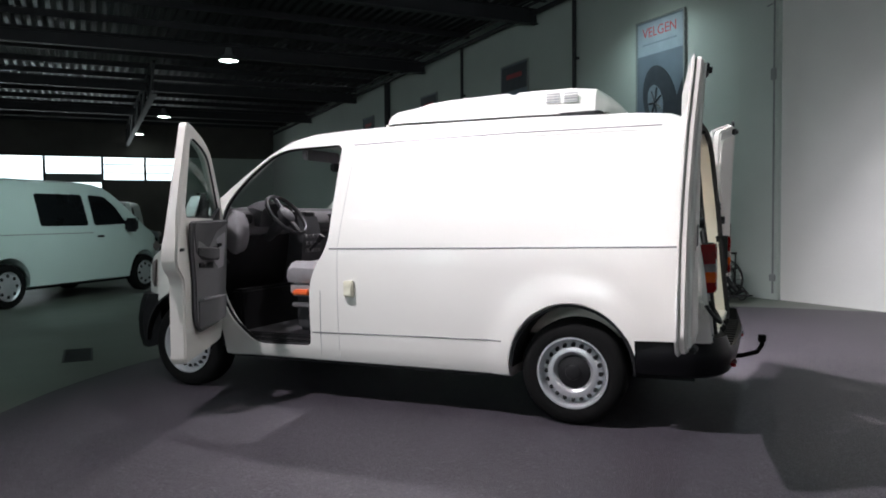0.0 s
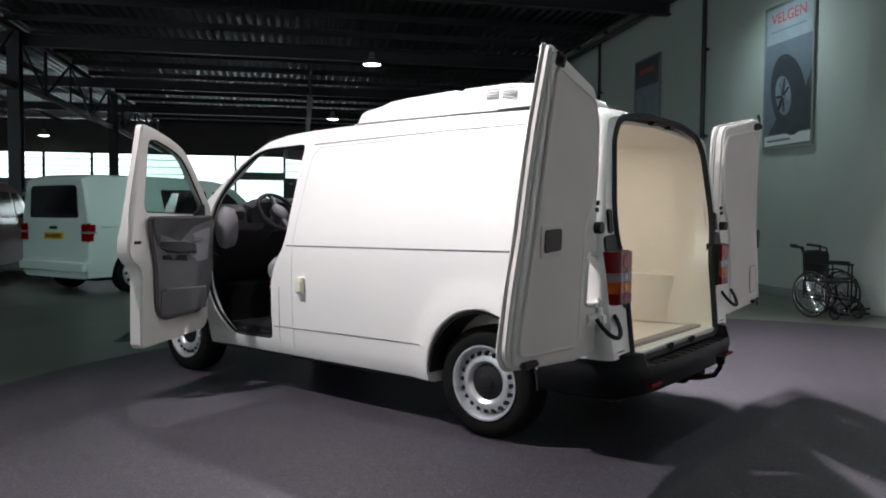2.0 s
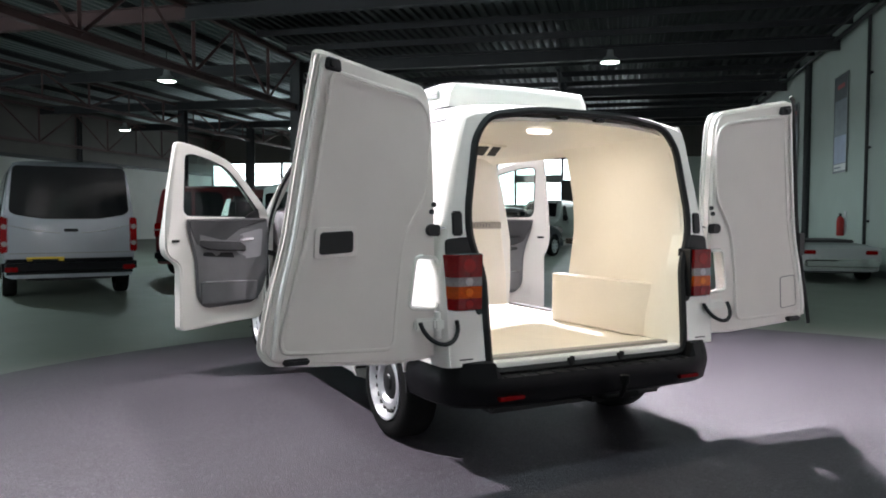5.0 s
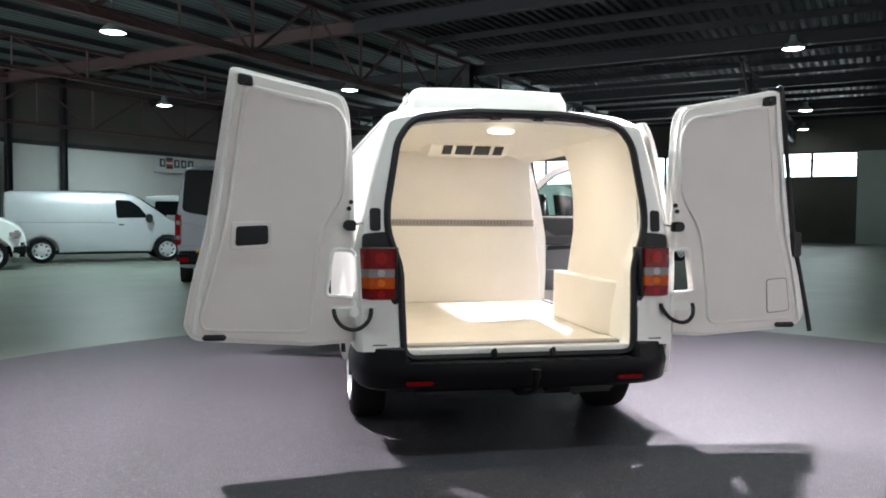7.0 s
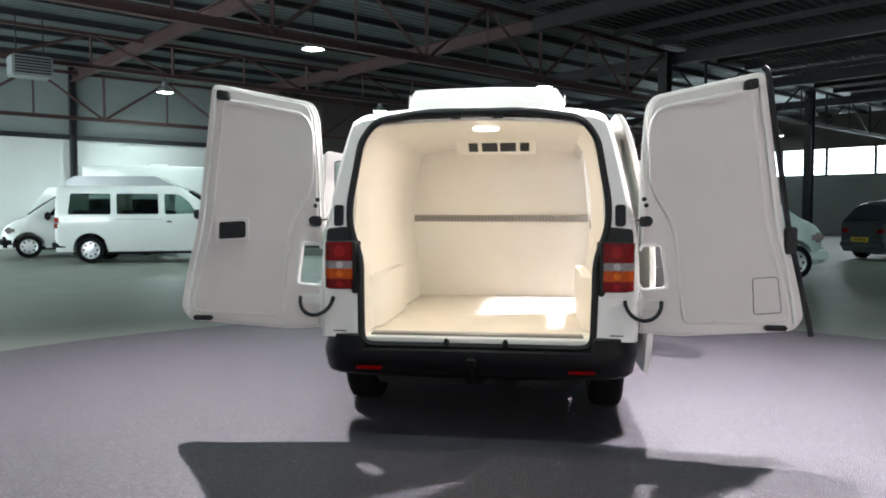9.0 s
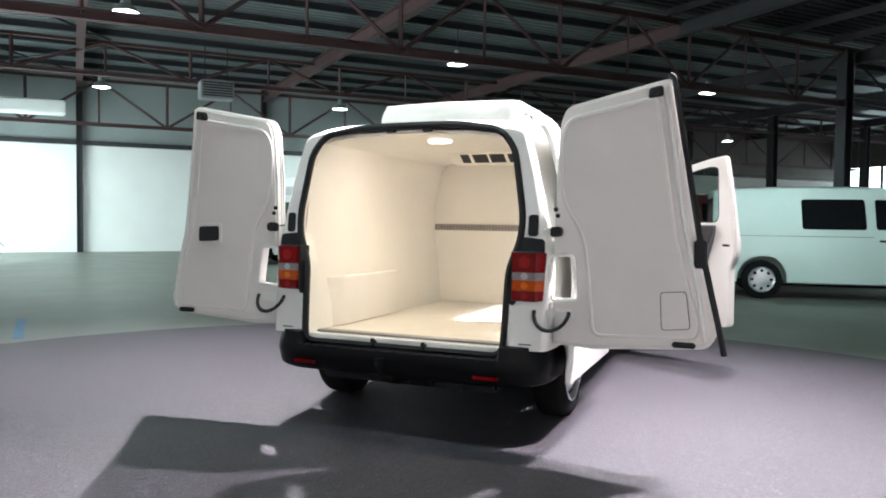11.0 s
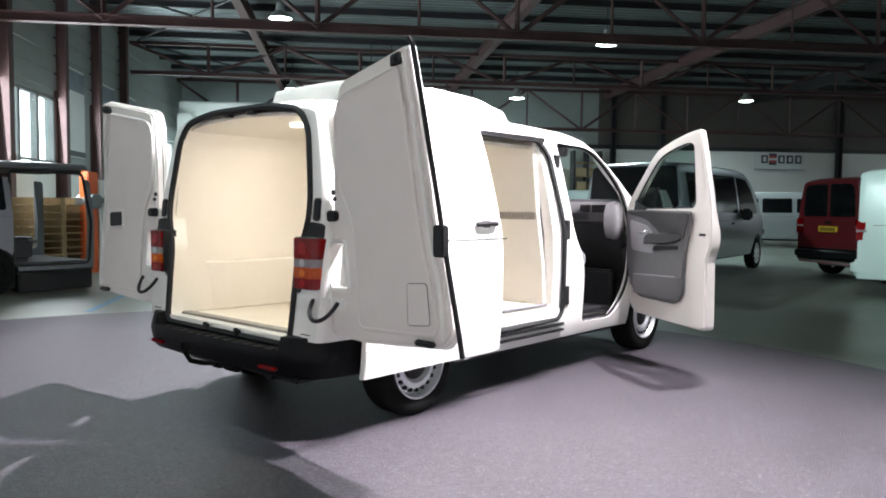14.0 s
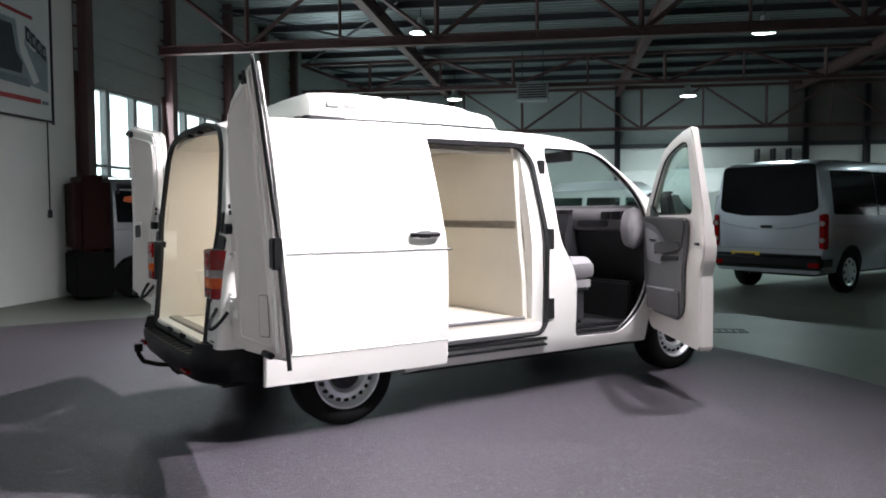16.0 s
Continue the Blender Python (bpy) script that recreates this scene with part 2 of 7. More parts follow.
def joined(*bms):
    out = bmesh.new()
    for b in bms:
        data = bpy.data.meshes.new("tmp")
        b.to_mesh(data)
        b.free()
        out.from_mesh(data)
        bpy.data.meshes.remove(data)
    return out


def box(x0, x1, y0, y1, z0, z1, bevel=0.0, seg=2, m=None):
    bm = bmesh.new()
    bmesh.ops.create_cube(bm, size=1)
    for v in bm.verts:
        v.co = Vector(((x0 + x1) / 2 + v.co.x * (x1 - x0), (y0 + y1) / 2 + v.co.y * (y1 - y0), (z0 + z1) / 2 + v.co.z * (z1 - z0)))
    if bevel:
        bmesh.ops.bevel(bm, geom=bm.edges[:], offset=bevel, segments=seg, affect="EDGES", clamp_overlap=True)
    if m is not None:
        bm.transform(m)
    return bm


def prism(poly, a0, a1, axis="y", bevel=0.0, seg=2):
    """A closed outline pushed along an axis. axis y: outline in (x, z); x: in (y, z); z: in (x, y)."""
    bm = bmesh.new()
    put = {"y": lambda p, a: (p[0], a, p[1]), "x": lambda p, a: (a, p[0], p[1]), "z": lambda p, a: (p[0], p[1], a)}[axis]
    lo = [bm.verts.new(put(p, a0)) for p in poly]
    hi = [bm.verts.new(put(p, a1)) for p in poly]
    bm.faces.new(lo[::-1])
    bm.faces.new(hi)
    for i in range(len(poly)):
        j = (i + 1) % len(poly)
        bm.faces.new((lo[i], lo[j], hi[j], hi[i]))
    bmesh.ops.recalc_face_normals(bm, faces=bm.faces)
    if bevel:
        rim = [e for e in bm.edges if len(e.link_faces) == 2 and any(len(f.verts) == len(poly) for f in e.link_faces)]
        bmesh.ops.bevel(bm, geom=rim, offset=bevel, segments=seg, affect="EDGES", clamp_overlap=True)
    return bm


def rounded(poly, r, n=5):
    """An outline with its corners rounded by arcs of about radius r (a number, or one for each corner)."""
    out = []
    k = len(poly)
    for i in range(k):
        p, a, b = Vector(poly[i]), Vector(poly[i - 1]), Vector(poly[(i + 1) % k])
        rr = r[i] if isinstance(r, (list, tuple)) else r
        da, db = (a - p), (b - p)
        d = min(rr, da.length * 0.48, db.length * 0.48)
        if d < 1e-4:
            out.append(tuple(p))
            continue
        s, e = p + da.normalized() * d, p + db.normalized() * d
        for j in range(n + 1):
            t = j / n
            out.append(tuple((1 - t) ** 2 * s + 2 * t * (1 - t) * p + t * t * e))
    return out


def rod(p0, p1, r, n=10, r1=None):
    bm = bmesh.new()
    p0, p1 = Vector(p0), Vector(p1)
    d = p1 - p0
    bmesh.ops.create_cone(bm, cap_ends=True, segments=n, radius1=r, radius2=r if r1 is None else r1, depth=d.length)
    bm.transform(Matrix.Translation((p0 + p1) / 2) @ d.to_track_quat("Z", "Y").to_matrix().to_4x4())
    return bm


def sweep(pts, r, n=6, closed=False, flat=1.0):
    """A tube along points; flat squeezes it across."""
    bm = bmesh.new()
    pts = [Vector(p) for p in pts]
    k = len(pts)
    rings, up = [], None
    for i, p in enumerate(pts):
        t = (pts[(i + 1) % k] - pts[i - 1]) if closed else (pts[min(i + 1, k - 1)] - pts[max(i - 1, 0)])
        t.normalize()
        if up is None:
            up = Vector((0, 0, 1)) if abs(t.z) < 0.8 else Vector((1, 0, 0))
        side = t.cross(up).normalized()
        up = side.cross(t).normalized()
        rings.append([bm.verts.new(p + r * (math.cos(a) * side + flat * math.sin(a) * up)) for a in [2 * math.pi * j / n for j in range(n)]])
    for i in range(k if closed else k - 1):
        a, b = rings[i], rings[(i + 1) % k]
        for j in range(n):
            bm.faces.new((a[j], a[(j + 1) % n], b[(j + 1) % n], b[j]))
    if not closed:
        bm.faces.new(rings[0][::-1])
        bm.faces.new(rings[-1])
    return bm


def lathe(profile, n=32, axis="y"):
    """A profile of (distance along the axis, radius) turned round it."""
    bm = bmesh.new()
    rings = []
    for a, r in profile:
        if r < 1e-5:
            rings.append([bm.verts.new((0, a, 0))] * n)
        else:
            rings.append([bm.verts.new((r * math.cos(2 * math.pi * j / n), a, r * math.sin(2 * math.pi * j / n))) for j in range(n)])
    for p, q in zip(rings, rings[1:]):
        for j in range(n):
            vs = []
            for v in (p[j], p[(j + 1) % n], q[(j + 1) % n], q[j]):
                if v not in vs:
                    vs.append(v)
            if len(vs) > 2:
                bm.faces.new(vs)
    if axis == "z":
        bm.transform(pose(0, 0, 0, 90, 0, 0))
    return bm


def loft(rings, cap=True, closed=True):
    bm = bmesh.new()
    vs = [[bm.verts.new(p) for p in ring] for ring in rings]
    for a, b in zip(vs, vs[1:]):
        k = len(a)
        for j in range(k if closed else k - 1):
            bm.faces.new((a[j], a[(j + 1) % k], b[(j + 1) % k], b[j]))
    if cap:
        bm.faces.new(vs[0][::-1])
        bm.faces.new(vs[-1])
    return bm


def curve_at(table, x):
    """Linear value of a table of (x, y) at x."""
    if x <= table[0][0]:
        return table[0][1]
    for (a, p), (b, q) in zip(table, table[1:]):
        if x <= b:
            return p + (q - p) * (x - a) / (b - a)
    return table[-1][1]


def carved(bm, cutters):
    """The body less the cutters, worked out once into a plain mesh."""
    def held(b):
        bmesh.ops.recalc_face_normals(b, faces=b.faces)
        data = bpy.data.meshes.new("work")
        b.to_mesh(data)
        b.free()
        return new("work", data)
    base = held(bm)
    tools = []
    for c in cutters:
        o = held(c)
        mod = base.modifiers.new("cut", "BOOLEAN")
        mod.operation, mod.object, mod.solver = "DIFFERENCE", o, "EXACT"
        tools.append(o)
    bpy.context.view_layer.update()
    dg = bpy.context.evaluated_depsgraph_get()
    data = bpy.data.meshes.new_from_object(base.evaluated_get(dg))
    out = bmesh.new()
    out.from_mesh(data)
    bpy.data.meshes.remove(data)
    for o in (base, *tools):
        d = o.data
        bpy.data.objects.remove(o)
        bpy.data.meshes.remove(d)
    return out


def text_mesh(words, size, depth, mat, parent, m, label=""):
    """Letters as a mesh, centred, upright in the local x-z plane facing -y."""
    cu = bpy.data.curves.new("letters", "FONT")
    cu.body, cu.size, cu.extrude, cu.align_x, cu.align_y = words, size, depth, "CENTER", "CENTER"
    ob = new("letters_work", cu)
    bpy.context.view_layer.update()
    data = bpy.data.meshes.new_from_object(ob.evaluated_get(bpy.context.evaluated_depsgraph_get()))
    bpy.data.objects.remove(ob)
    bpy.data.curves.remove(cu)
    bm = bmesh.new()
    bm.from_mesh(data)
    bpy.data.meshes.remove(data)
    bm.transform(m @ pose(0, 0, 0, 90, 0, 0))
    return part("lettering", bm, mat, parent, label)

# ---- the hall ----
U0, U1, V0, V1, TOP = -6.0, 38.0, -6.2, 24.5, 6.3

def structure(name, bm, mat, label, category, smooth=0, m=HALL):
    ob = part(name, bm, mat, None, "", smooth)
    ob.matrix_world = m
    return tagged(ob, label, category, "", "structure")

structure("floor", box(U0 - 4, U1 + 4, V0 - 1, V1 + 6, -0.3, 0.0), CONCRETE, "worn green grey concrete hall floor", "floor")
ring = [(-1.33 + 5.44 * math.cos(a), -0.30 + 5.44 * math.sin(a)) for a in [2 * math.pi * i / 160 for i in range(160)]]
CARPET_Z = 0.006
structure("carpet", prism(ring, 0.001, CARPET_Z, "z"), CARPET, "round dark speckled carpet under the shown van", "carpet", 0, Matrix())

# long wall with posters
structure("wall_south", box(4.30, U1, V0 - 0.3, V0, 0, TOP), WALLPAINT, "pale green white painted long hall wall", "wall")
structure("wall_south_end", box(U0 - 4, 3.55, V0 - 0.05, V0 + 0.25, 0, TOP), WALLWHITE, "white painted wall end", "wall")
structure("wall_pier", box(3.55, 4.30, V0 - 0.3, V0 + 0.32, 0, TOP, 0.01), WALLPAINT, "pale painted wall pier", "pier")
# window wall
W_Z0, W_Z1 = 1.95, 3.58
structure("wall_west_end", box(U0 - 0.3, U0, 3.8, 6.3, 0, TOP), WALLWHITE, "white painted wall beside the windows", "wall")
# wall out of view, its colour darkened to cut light bounced onto the van
structure("wall_west_plain", box(U0 - 0.3, U0, V0, 3.8, 0, TOP), CLAD, "grey green wall out of view, darkened to cut bounce light", "wall")
structure("wall_west_low", box(U0 - 0.3, U0, 6.3, 18.2, 0, W_Z0), WALLWHITE, "white wall under the window strip", "wall")
clad = structure("wall_west_clad", box(U0 - 0.3, U0, 6.3, V1, W_Z1, TOP), CLAD, "grey green cladding above the windows", "wall")
for k in range(7):
    z = W_Z1 + 0.12 + 0.38 * k
    part("plank", box(U0, U0 + 0.025, 6.3, V1, z, z + 0.34, 0.008, 1), CLAD, clad, smooth=0)
structure("wall_west_far", box(U0 - 0.3, U0, 12.1, 18.2, W_Z0, W_Z1), CLAD, "grey green wall panel between columns", "wall")
structure("wall_west_corner", box(U0 - 0.3, U0, 23.8, V1, 0, W_Z1), WALLWHITE, "white wall corner by the gate", "wall")
# end wall with the gate side
bm = box(U0 - 4, U1, V1, V1 + 0.3, 0, 3.75)
structure("wall_north", bm, WALLWHITE, "white painted far hall wall", "wall")
structure("wall_north_high", box(U0 - 4, U1, V1 - 0.02, V1 + 0.3, 3.9, TOP), CLAD, "grey green cladding high on the far wall", "wall")
structure("wall_north_brown", box(10.4, U1, V1 - 0.05, V1 - 0.02, 3.9, TOP), DARKCLAD, "dark brown boarding high on the far wall", "wall")
structure("wall_north_beam", box(U0, U1, V1 - 0.14, V1, 3.74, 3.9, 0.01), DARKSTEEL, "dark steel rail along the far wall", "beam")
# east end with glazing
structure("wall_east_low", box(U1, U1 + 0.3, 7.9, V1, 0, 3.1), CLAD, "grey green wall under the far windows", "wall")
structure("wall_east_high", box(U1, U1 + 0.3, V0, V1, 4.6, TOP), DARKCLAD, "dark wall above the far windows", "wall")
structure("wall_east_end", box(U1, U1 + 0.3, V0, -1.5, 0, 4.6), WALLPAINT, "pale wall at the far end", "wall")
structure("wall_west_side", box(U0 - 4.3, U0 - 4, V0, V1 + 0.3, 0, TOP), WALLWHITE, "plain wall behind", "wall")

# glazing: frames, bars and bright panes
def glazing(name, along, at, a0, a1, z0, z1, bays, bars, label, steel, low_bar=0.0):
    th = thing(name, label, "window", HALL, "", "structure")
    def b(p0, p1, q0, q1, z_0, z_1, bev=0.006):
        return box(q0, q1, p0, p1, z_0, z_1, bev, 1) if along == "v" else box(p0, p1, q0, q1, z_0, z_1, bev, 1)
    part("window_frame", joined(b(a0, a1, at - 0.06, at + 0.06, z0, z0 + 0.07), b(a0, a1, at - 0.06, at + 0.06, z1 - 0.07, z1)), steel, th)
    w = (a1 - a0) / bays
    for i in range(bays + 1):
        part("window_post", b(a0 + w * i - 0.06, a0 + w * i + 0.06, at - 0.07, at + 0.07, z0, z1), steel, th)
    for j in range(1, bars + 1):
        z = z0 + (z1 - z0) * j / (bars + 1)
        part("window_bar", b(a0, a1, at - 0.03, at + 0.03, z - 0.02, z + 0.02), steel, th)
    if low_bar:
        part("window_bar", b(a0, a1, at - 0.04, at + 0.04, z0 + low_bar - 0.025, z0 + low_bar + 0.025), steel, th)
    for i in range(bays):
        p = part("pane", b(a0 + w * i + 0.06, a0 + w * (i + 1) - 0.06, at - 0.006, at + 0.006, z0 + 0.07, z1 - 0.07, 0), WINDOW, th)
        p.visible_shadow = False
    return th

glazing("window_1", "v", U0 - 0.12, 6.45, 9.1, W_Z0, W_Z1, 3, 0, "tall daylight window strip in dark frame", GREYSTEEL, 0.24)
glazing("window_2", "v", U0 - 0.12, 9.3, 12.0, W_Z0, W_Z1, 3, 0, "tall daylight window strip in dark frame", GREYSTEEL, 0.24)
glazing("window_3", "v", U1 + 0.1, 7.9, V1, 3.1, 4.6, 7, 3, "long high window strip at the far end", DARKSTEEL)
structure("wall_east_dark", box(U1, U1 + 0.3, -1.5, 2.6, 0, 3.3), DARKCLAD, "dark boarded wall beside the far gate", "wall")
structure("gate_beam", box(U1 - 0.1, U1 + 0.04, 2.6, 5.2, 3.25, 3.66, 0.01), GREYSTEEL, "grey steel beam over the far gate", "beam")
glazing("window_6", "v", U1 + 0.1, -1.5, 2.6, 3.3, 4.6, 2, 2, "high window strip at the far end", DARKSTEEL)
structure("wall_east_gate", box(U1, U1 + 0.3, 2.6, 7.9, 0, 1.9), CLAD, "grey panels low in the far gate", "wall")
glazing("window_4", "v", U1 + 0.1, 2.6, 7.9, 1.9, 4.6, 2, 1, "large glazed gate at the far end", DARKSTEEL)
glazing("window_5", "v", U0 - 0.12, 18.3, 23.7, 0.05, W_Z1, 2, 0, "bright open gateway in the window wall", GREYSTEEL)
structure("backdrop_east", box(U1 + 6, U1 + 6.1, V0 - 6, V1 + 6, -0.3, 9), DAY, "bright overcast daylight outside the windows", "backdrop")
structure("backdrop_west", box(U0 - 3.9, U0 - 3.8, V0, V1, 0.01, TOP), DAY, "bright overcast daylight outside the windows", "backdrop")
structure("outside_ground", box(U1 + 0.3, U1 + 6, V0, V1, -0.3, -0.01), CONCRETE, "pale ground outside the gate", "ground")

# roof: corrugated sheet, purlins, lattice girders, rafters
PITCH = 0.25
def roof_sheet(name, v, v_end, mat, label):
    ribs = []
    while v < v_end:
        ribs += [(v, TOP), (v + 0.07, TOP), (v + 0.10, TOP + 0.07), (v + 0.20, TOP + 0.07), (v + PITCH - 0.02, TOP)]
        v += PITCH
    prof = ribs + [(ribs[-1][0], TOP + 0.14), (ribs[0][0], TOP + 0.14)]
    structure(name, prism(prof, U0 - 4.3, U1 + 0.4, "x"), mat, label, "ceiling")
# the sheet south of v 9 has a darker colour than the north one
roof_sheet("ceiling_south", V0 - 0.4, 9.0, SHEET_DARK, "dark corrugated hall roof seen from below")
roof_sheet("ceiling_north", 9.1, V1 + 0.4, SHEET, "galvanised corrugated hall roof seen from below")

def beam_i(p0, p1, h=0.2, w=0.12, t=0.02):
    """An I-section from p0 to p1."""
    p0, p1 = Vector(p0), Vector(p1)
    d = (p1 - p0).length
    a, b, c, k = w / 2, h / 2, t / 2, h / 2 - t
    bm = prism([(-a, -b), (a, -b), (a, -k), (c, -k), (c, k), (a, k), (a, b), (-a, b), (-a, k), (-c, k), (-c, -k), (-a, -k)], 0, d, "x")
    bm.transform(Matrix.Translation(p0) @ (p1 - p0).to_track_quat("X", "Z").to_matrix().to_4x4())
    return bm

u = U0 + 1.0
while u < U1:
    structure("purlin", beam_i((u, V0, TOP - 0.09), (u, 9.0, TOP - 0.09), 0.17, 0.09), DARKSTEEL, "dark steel roof purlin", "beam")
    u += 1.9
for k in range(8):
    v = 10.7 + 1.72 * k
    structure("purlin", beam_i((U0, v, TOP - 0.09), (U1, v, TOP - 0.09), 0.16, 0.09), DARKSTEEL, "dark steel roof purlin", "beam")

def lattice(v, z0, z1, a0, a1, step, mat, h=0.16):
    th = thing("girder", "dark red steel lattice roof girder", "girder", HALL, "roof girders", "structure")
    part("lower_chord", beam_i((a0, v, z0), (a1, v, z0), h, 0.16), mat, th, smooth=0)
    part("upper_chord", beam_i((a0, v, z1), (a1, v, z1), h * 0.8, 0.12), mat, th, smooth=0)
    n = round((a1 - a0) / step)
    for i in range(n):
        a, b = a0 + step * i, a0 + step * (i + 1)
        lo, hi = ((a, v, z0), (b, v, z1)) if i % 2 else ((b, v, z0), (a, v, z1))
        part("diagonal", sweep([lo, hi], 0.045, 4), mat, th, smooth=0)
        part("upright", sweep([(b, v, z0), (b, v, z1)], 0.032 if i % 2 else 0.05, 4), mat, th, smooth=0)
    return th

lattice(9.0, 4.58, 6.05, U0, 16.6, 1.88, REDSTEEL, 0.18)
lattice(9.0, 4.72, 6.05, 16.6, U1, 2.4, DARKSTEEL)
lattice(17.6, 5.1, 5.95, U0, U1, 2.2, REDSTEEL, 0.11)
lattice(23.6, 4.4, 5.9, U0, U1, 2.2, REDSTEEL, 0.12)
lattice(1.4, 5.15, 6.05, 20.0, U1, 2.0, DARKSTEEL, 0.12)
for u in (-2.2, 4.2, 10.6, 17.0, 23.5, 30.0):
    structure("rafter", beam_i((u, V0, TOP - 0.42), (u, 9.0, TOP - 0.42), 0.34, 0.2), DARKSTEEL, "deep dark steel roof beam", "beam")
    structure("rafter", beam_i((u, 9.0, TOP - 0.42), (u, V1, TOP - 0.42), 0.34, 0.2), REDSTEEL if u < 12 else DARKSTEEL, "deep steel roof beam", "beam")
for u, v in [(16.6, 9.0), (27.0, 9.0), (30.0, 17.6), (24.0, 17.6)]:
    structure("column", joined(beam_i((u, v, 0), (u, v, 6.0), 0.3, 0.3, 0.03)), DARKSTEEL, "dark steel hall column", "column")
for v in (6.4, 9.2, 11.95, 14.2, 16.5):
    structure("wall_column", beam_i((U0 + 0.12, v, 0), (U0 + 0.12, v, TOP), 0.24, 0.2, 0.02), REDSTEEL, "dark red steel wall column", "column")
for u in (-2.2, 4.2, 11.0, 13.1, 21.0, 26.0):
    structure("wall_column", beam_i((u, V1 - 0.12, 0), (u, V1 - 0.12, TOP), 0.2, 0.2, 0.02), DARKSTEEL, "dark steel wall column", "column")
for v0, v1, u0, u1 in [(11, 17, -5.6, -1.5), (17.6, 23.4, -5.6, -1.5)]:
    structure("roof_brace", joined(sweep([(u0, v0, 5.9), (u1, v1, 5.9)], 0.03, 5), sweep([(u1, v0, 5.9), (u0, v1, 5.9)], 0.03, 5)), DARKSTEEL, "thin steel cross brace under the roof", "brace")
structure("wall_cable", joined(sweep([(3.75, V0 + 0.335, 4.35), (3.5, V0 + 0.27, 4.42), (1.0, V0 + 0.262, 4.55), (-2.0, V0 + 0.262, 4.7)], 0.012, 6), rod((3.62, V0 + 0.335, 0.1), (3.62, V0 + 0.335, 4.4), 0.014, 8), box(3.58, 3.66, V0 + 0.32, V0 + 0.37, 3.25, 3.42, 0.01), box(3.57, 3.67, V0 + 0.32, V0 + 0.36, 0.28, 0.38, 0.008)), GREYSTEEL, "thin grey cable and conduit on the pier", "cable", 40)
# pipes up and along the long wall
for u, r in [(9.0, 0.045), (14.3, 0.04), (20.0, 0.11), (4.42, 0.03)]:
    structure("wall_pipe", joined(rod((u, V0 + 0.08, 0.02), (u, V0 + 0.08, TOP - 0.3), r, 12), *[box(u - r - 0.03, u + r + 0.03, V0, V0 + 0.06, z, z + 0.05) for z in (1.2, 2.9, 4.6)]),
              DARKSTEEL if u > 5 else GREYSTEEL, "dark vertical pipe on the painted wall", "pipe", 40)
structure("wall_duct", joined(rod((4.0, V0 + 0.12, 5.95), (U1, V0 + 0.12, 5.95), 0.06, 12), rod((4.0, V0 + 0.3, 6.08), (U1, V0 + 0.3, 6.08), 0.035, 10)), DARKSTEEL, "dark pipes along the top of the wall", "pipe", 40)
structure("air_duct", joined(box(-5.7, -2.6, 22.6, 23.3, 4.55, 5.0, 0.05), box(-5.75, -5.2, 22.5, 23.4, 3.9, 4.6, 0.06)), WALLWHITE, "white air duct at the hall corner", "duct")

def hanging_lamp(m, glow_mat=LAMPGLASS):
    th = thing("pendant_lamp", "round metal hanging lamp with glowing white glass", "lamp", m, "hall lamps")
    part("housing", lathe([(0.34, 0.0), (0.34, 0.08), (0.16, 0.11), (0.11, 0.19), (0.0, 0.275), (-0.015, 0.28), (-0.015, 0.265), (0.02, 0.25)], 24, "z"), GREYSTEEL, th)
    part("lamp_glass", lathe([(-0.04, 0.0), (-0.035, 0.14), (-0.005, 0.26), (0.03, 0.25)], 24, "z"), glow_mat, th, "glowing white lamp glass")
    part("stem", rod((0, 0, 0.28), (0, 0, TOP + 0.04 - m.translation.z), 0.012, 8), DARKSTEEL, th)
    return th
for u, v, power in LAMPS:
    hanging_lamp(hall(u, v, lamp_z(u, v)))
for place, power, aim, cone in SHOW_LAMPS:
    hanging_lamp(pose(*place))
heater = thing("unit_heater", "grey box heater hung under the roof", "heater", hall(1.2, 17.0, 4.55))
part("casing", box(-0.45, 0.45, -0.3, 0.3, 0, 0.5, 0.03), GREYSTEEL, heater)
for i in range(6):
    part("louvre", box(-0.4, 0.4, -0.325, -0.3, 0.06 + 0.07 * i, 0.10 + 0.07 * i, 0.004, 1), DARKSTEEL, heater)
for x in (-0.3, 0.3):
    part("hanger", rod((x, 0, 0.5), (x, 0, 1.5), 0.015, 6), DARKSTEEL, heater)

# ---- the shown van: rear axle at x 0, front at x 3.7, left side y > 0 ----
SIDE = [(0.26, 0.885), (0.34, 0.915), (0.45, 0.928), (0.60, 0.938), (0.80, 0.945), (1.00, 0.945), (1.12, 0.938), (1.25, 0.915), (1.40, 0.882),
        (1.55, 0.848), (1.68, 0.815), (1.78, 0.785), (1.84, 0.755), (1.87, 0.725)]
ROOF = [(-0.80, 1.86), (-0.76, 1.885), (-0.66, 1.915), (-0.3, 1.935), (0.4, 1.95), (1.2, 1.95), (1.7, 1.94), (1.95, 1.922), (2.12, 1.885), (2.30, 1.785),
        (2.55, 1.60), (2.80, 1.41), (2.98, 1.265), (3.08, 1.195), (3.25, 1.13), (3.42, 1.05), (3.54, 0.95), (3.62, 0.82), (3.66, 0.66), (3.67, 0.52)]
PLAN = [(-0.80, 0.950), (-0.785, 0.972), (-0.76, 0.984), (-0.70, 0.991), (-0.60, 0.996), (-0.40, 1.0), (-0.2, 1.0), (2.5, 1.0), (2.8, 0.985), (3.05, 0.965), (3.25, 0.92), (3.42, 0.85), (3.54, 0.76), (3.62, 0.66), (3.67, 0.55)]

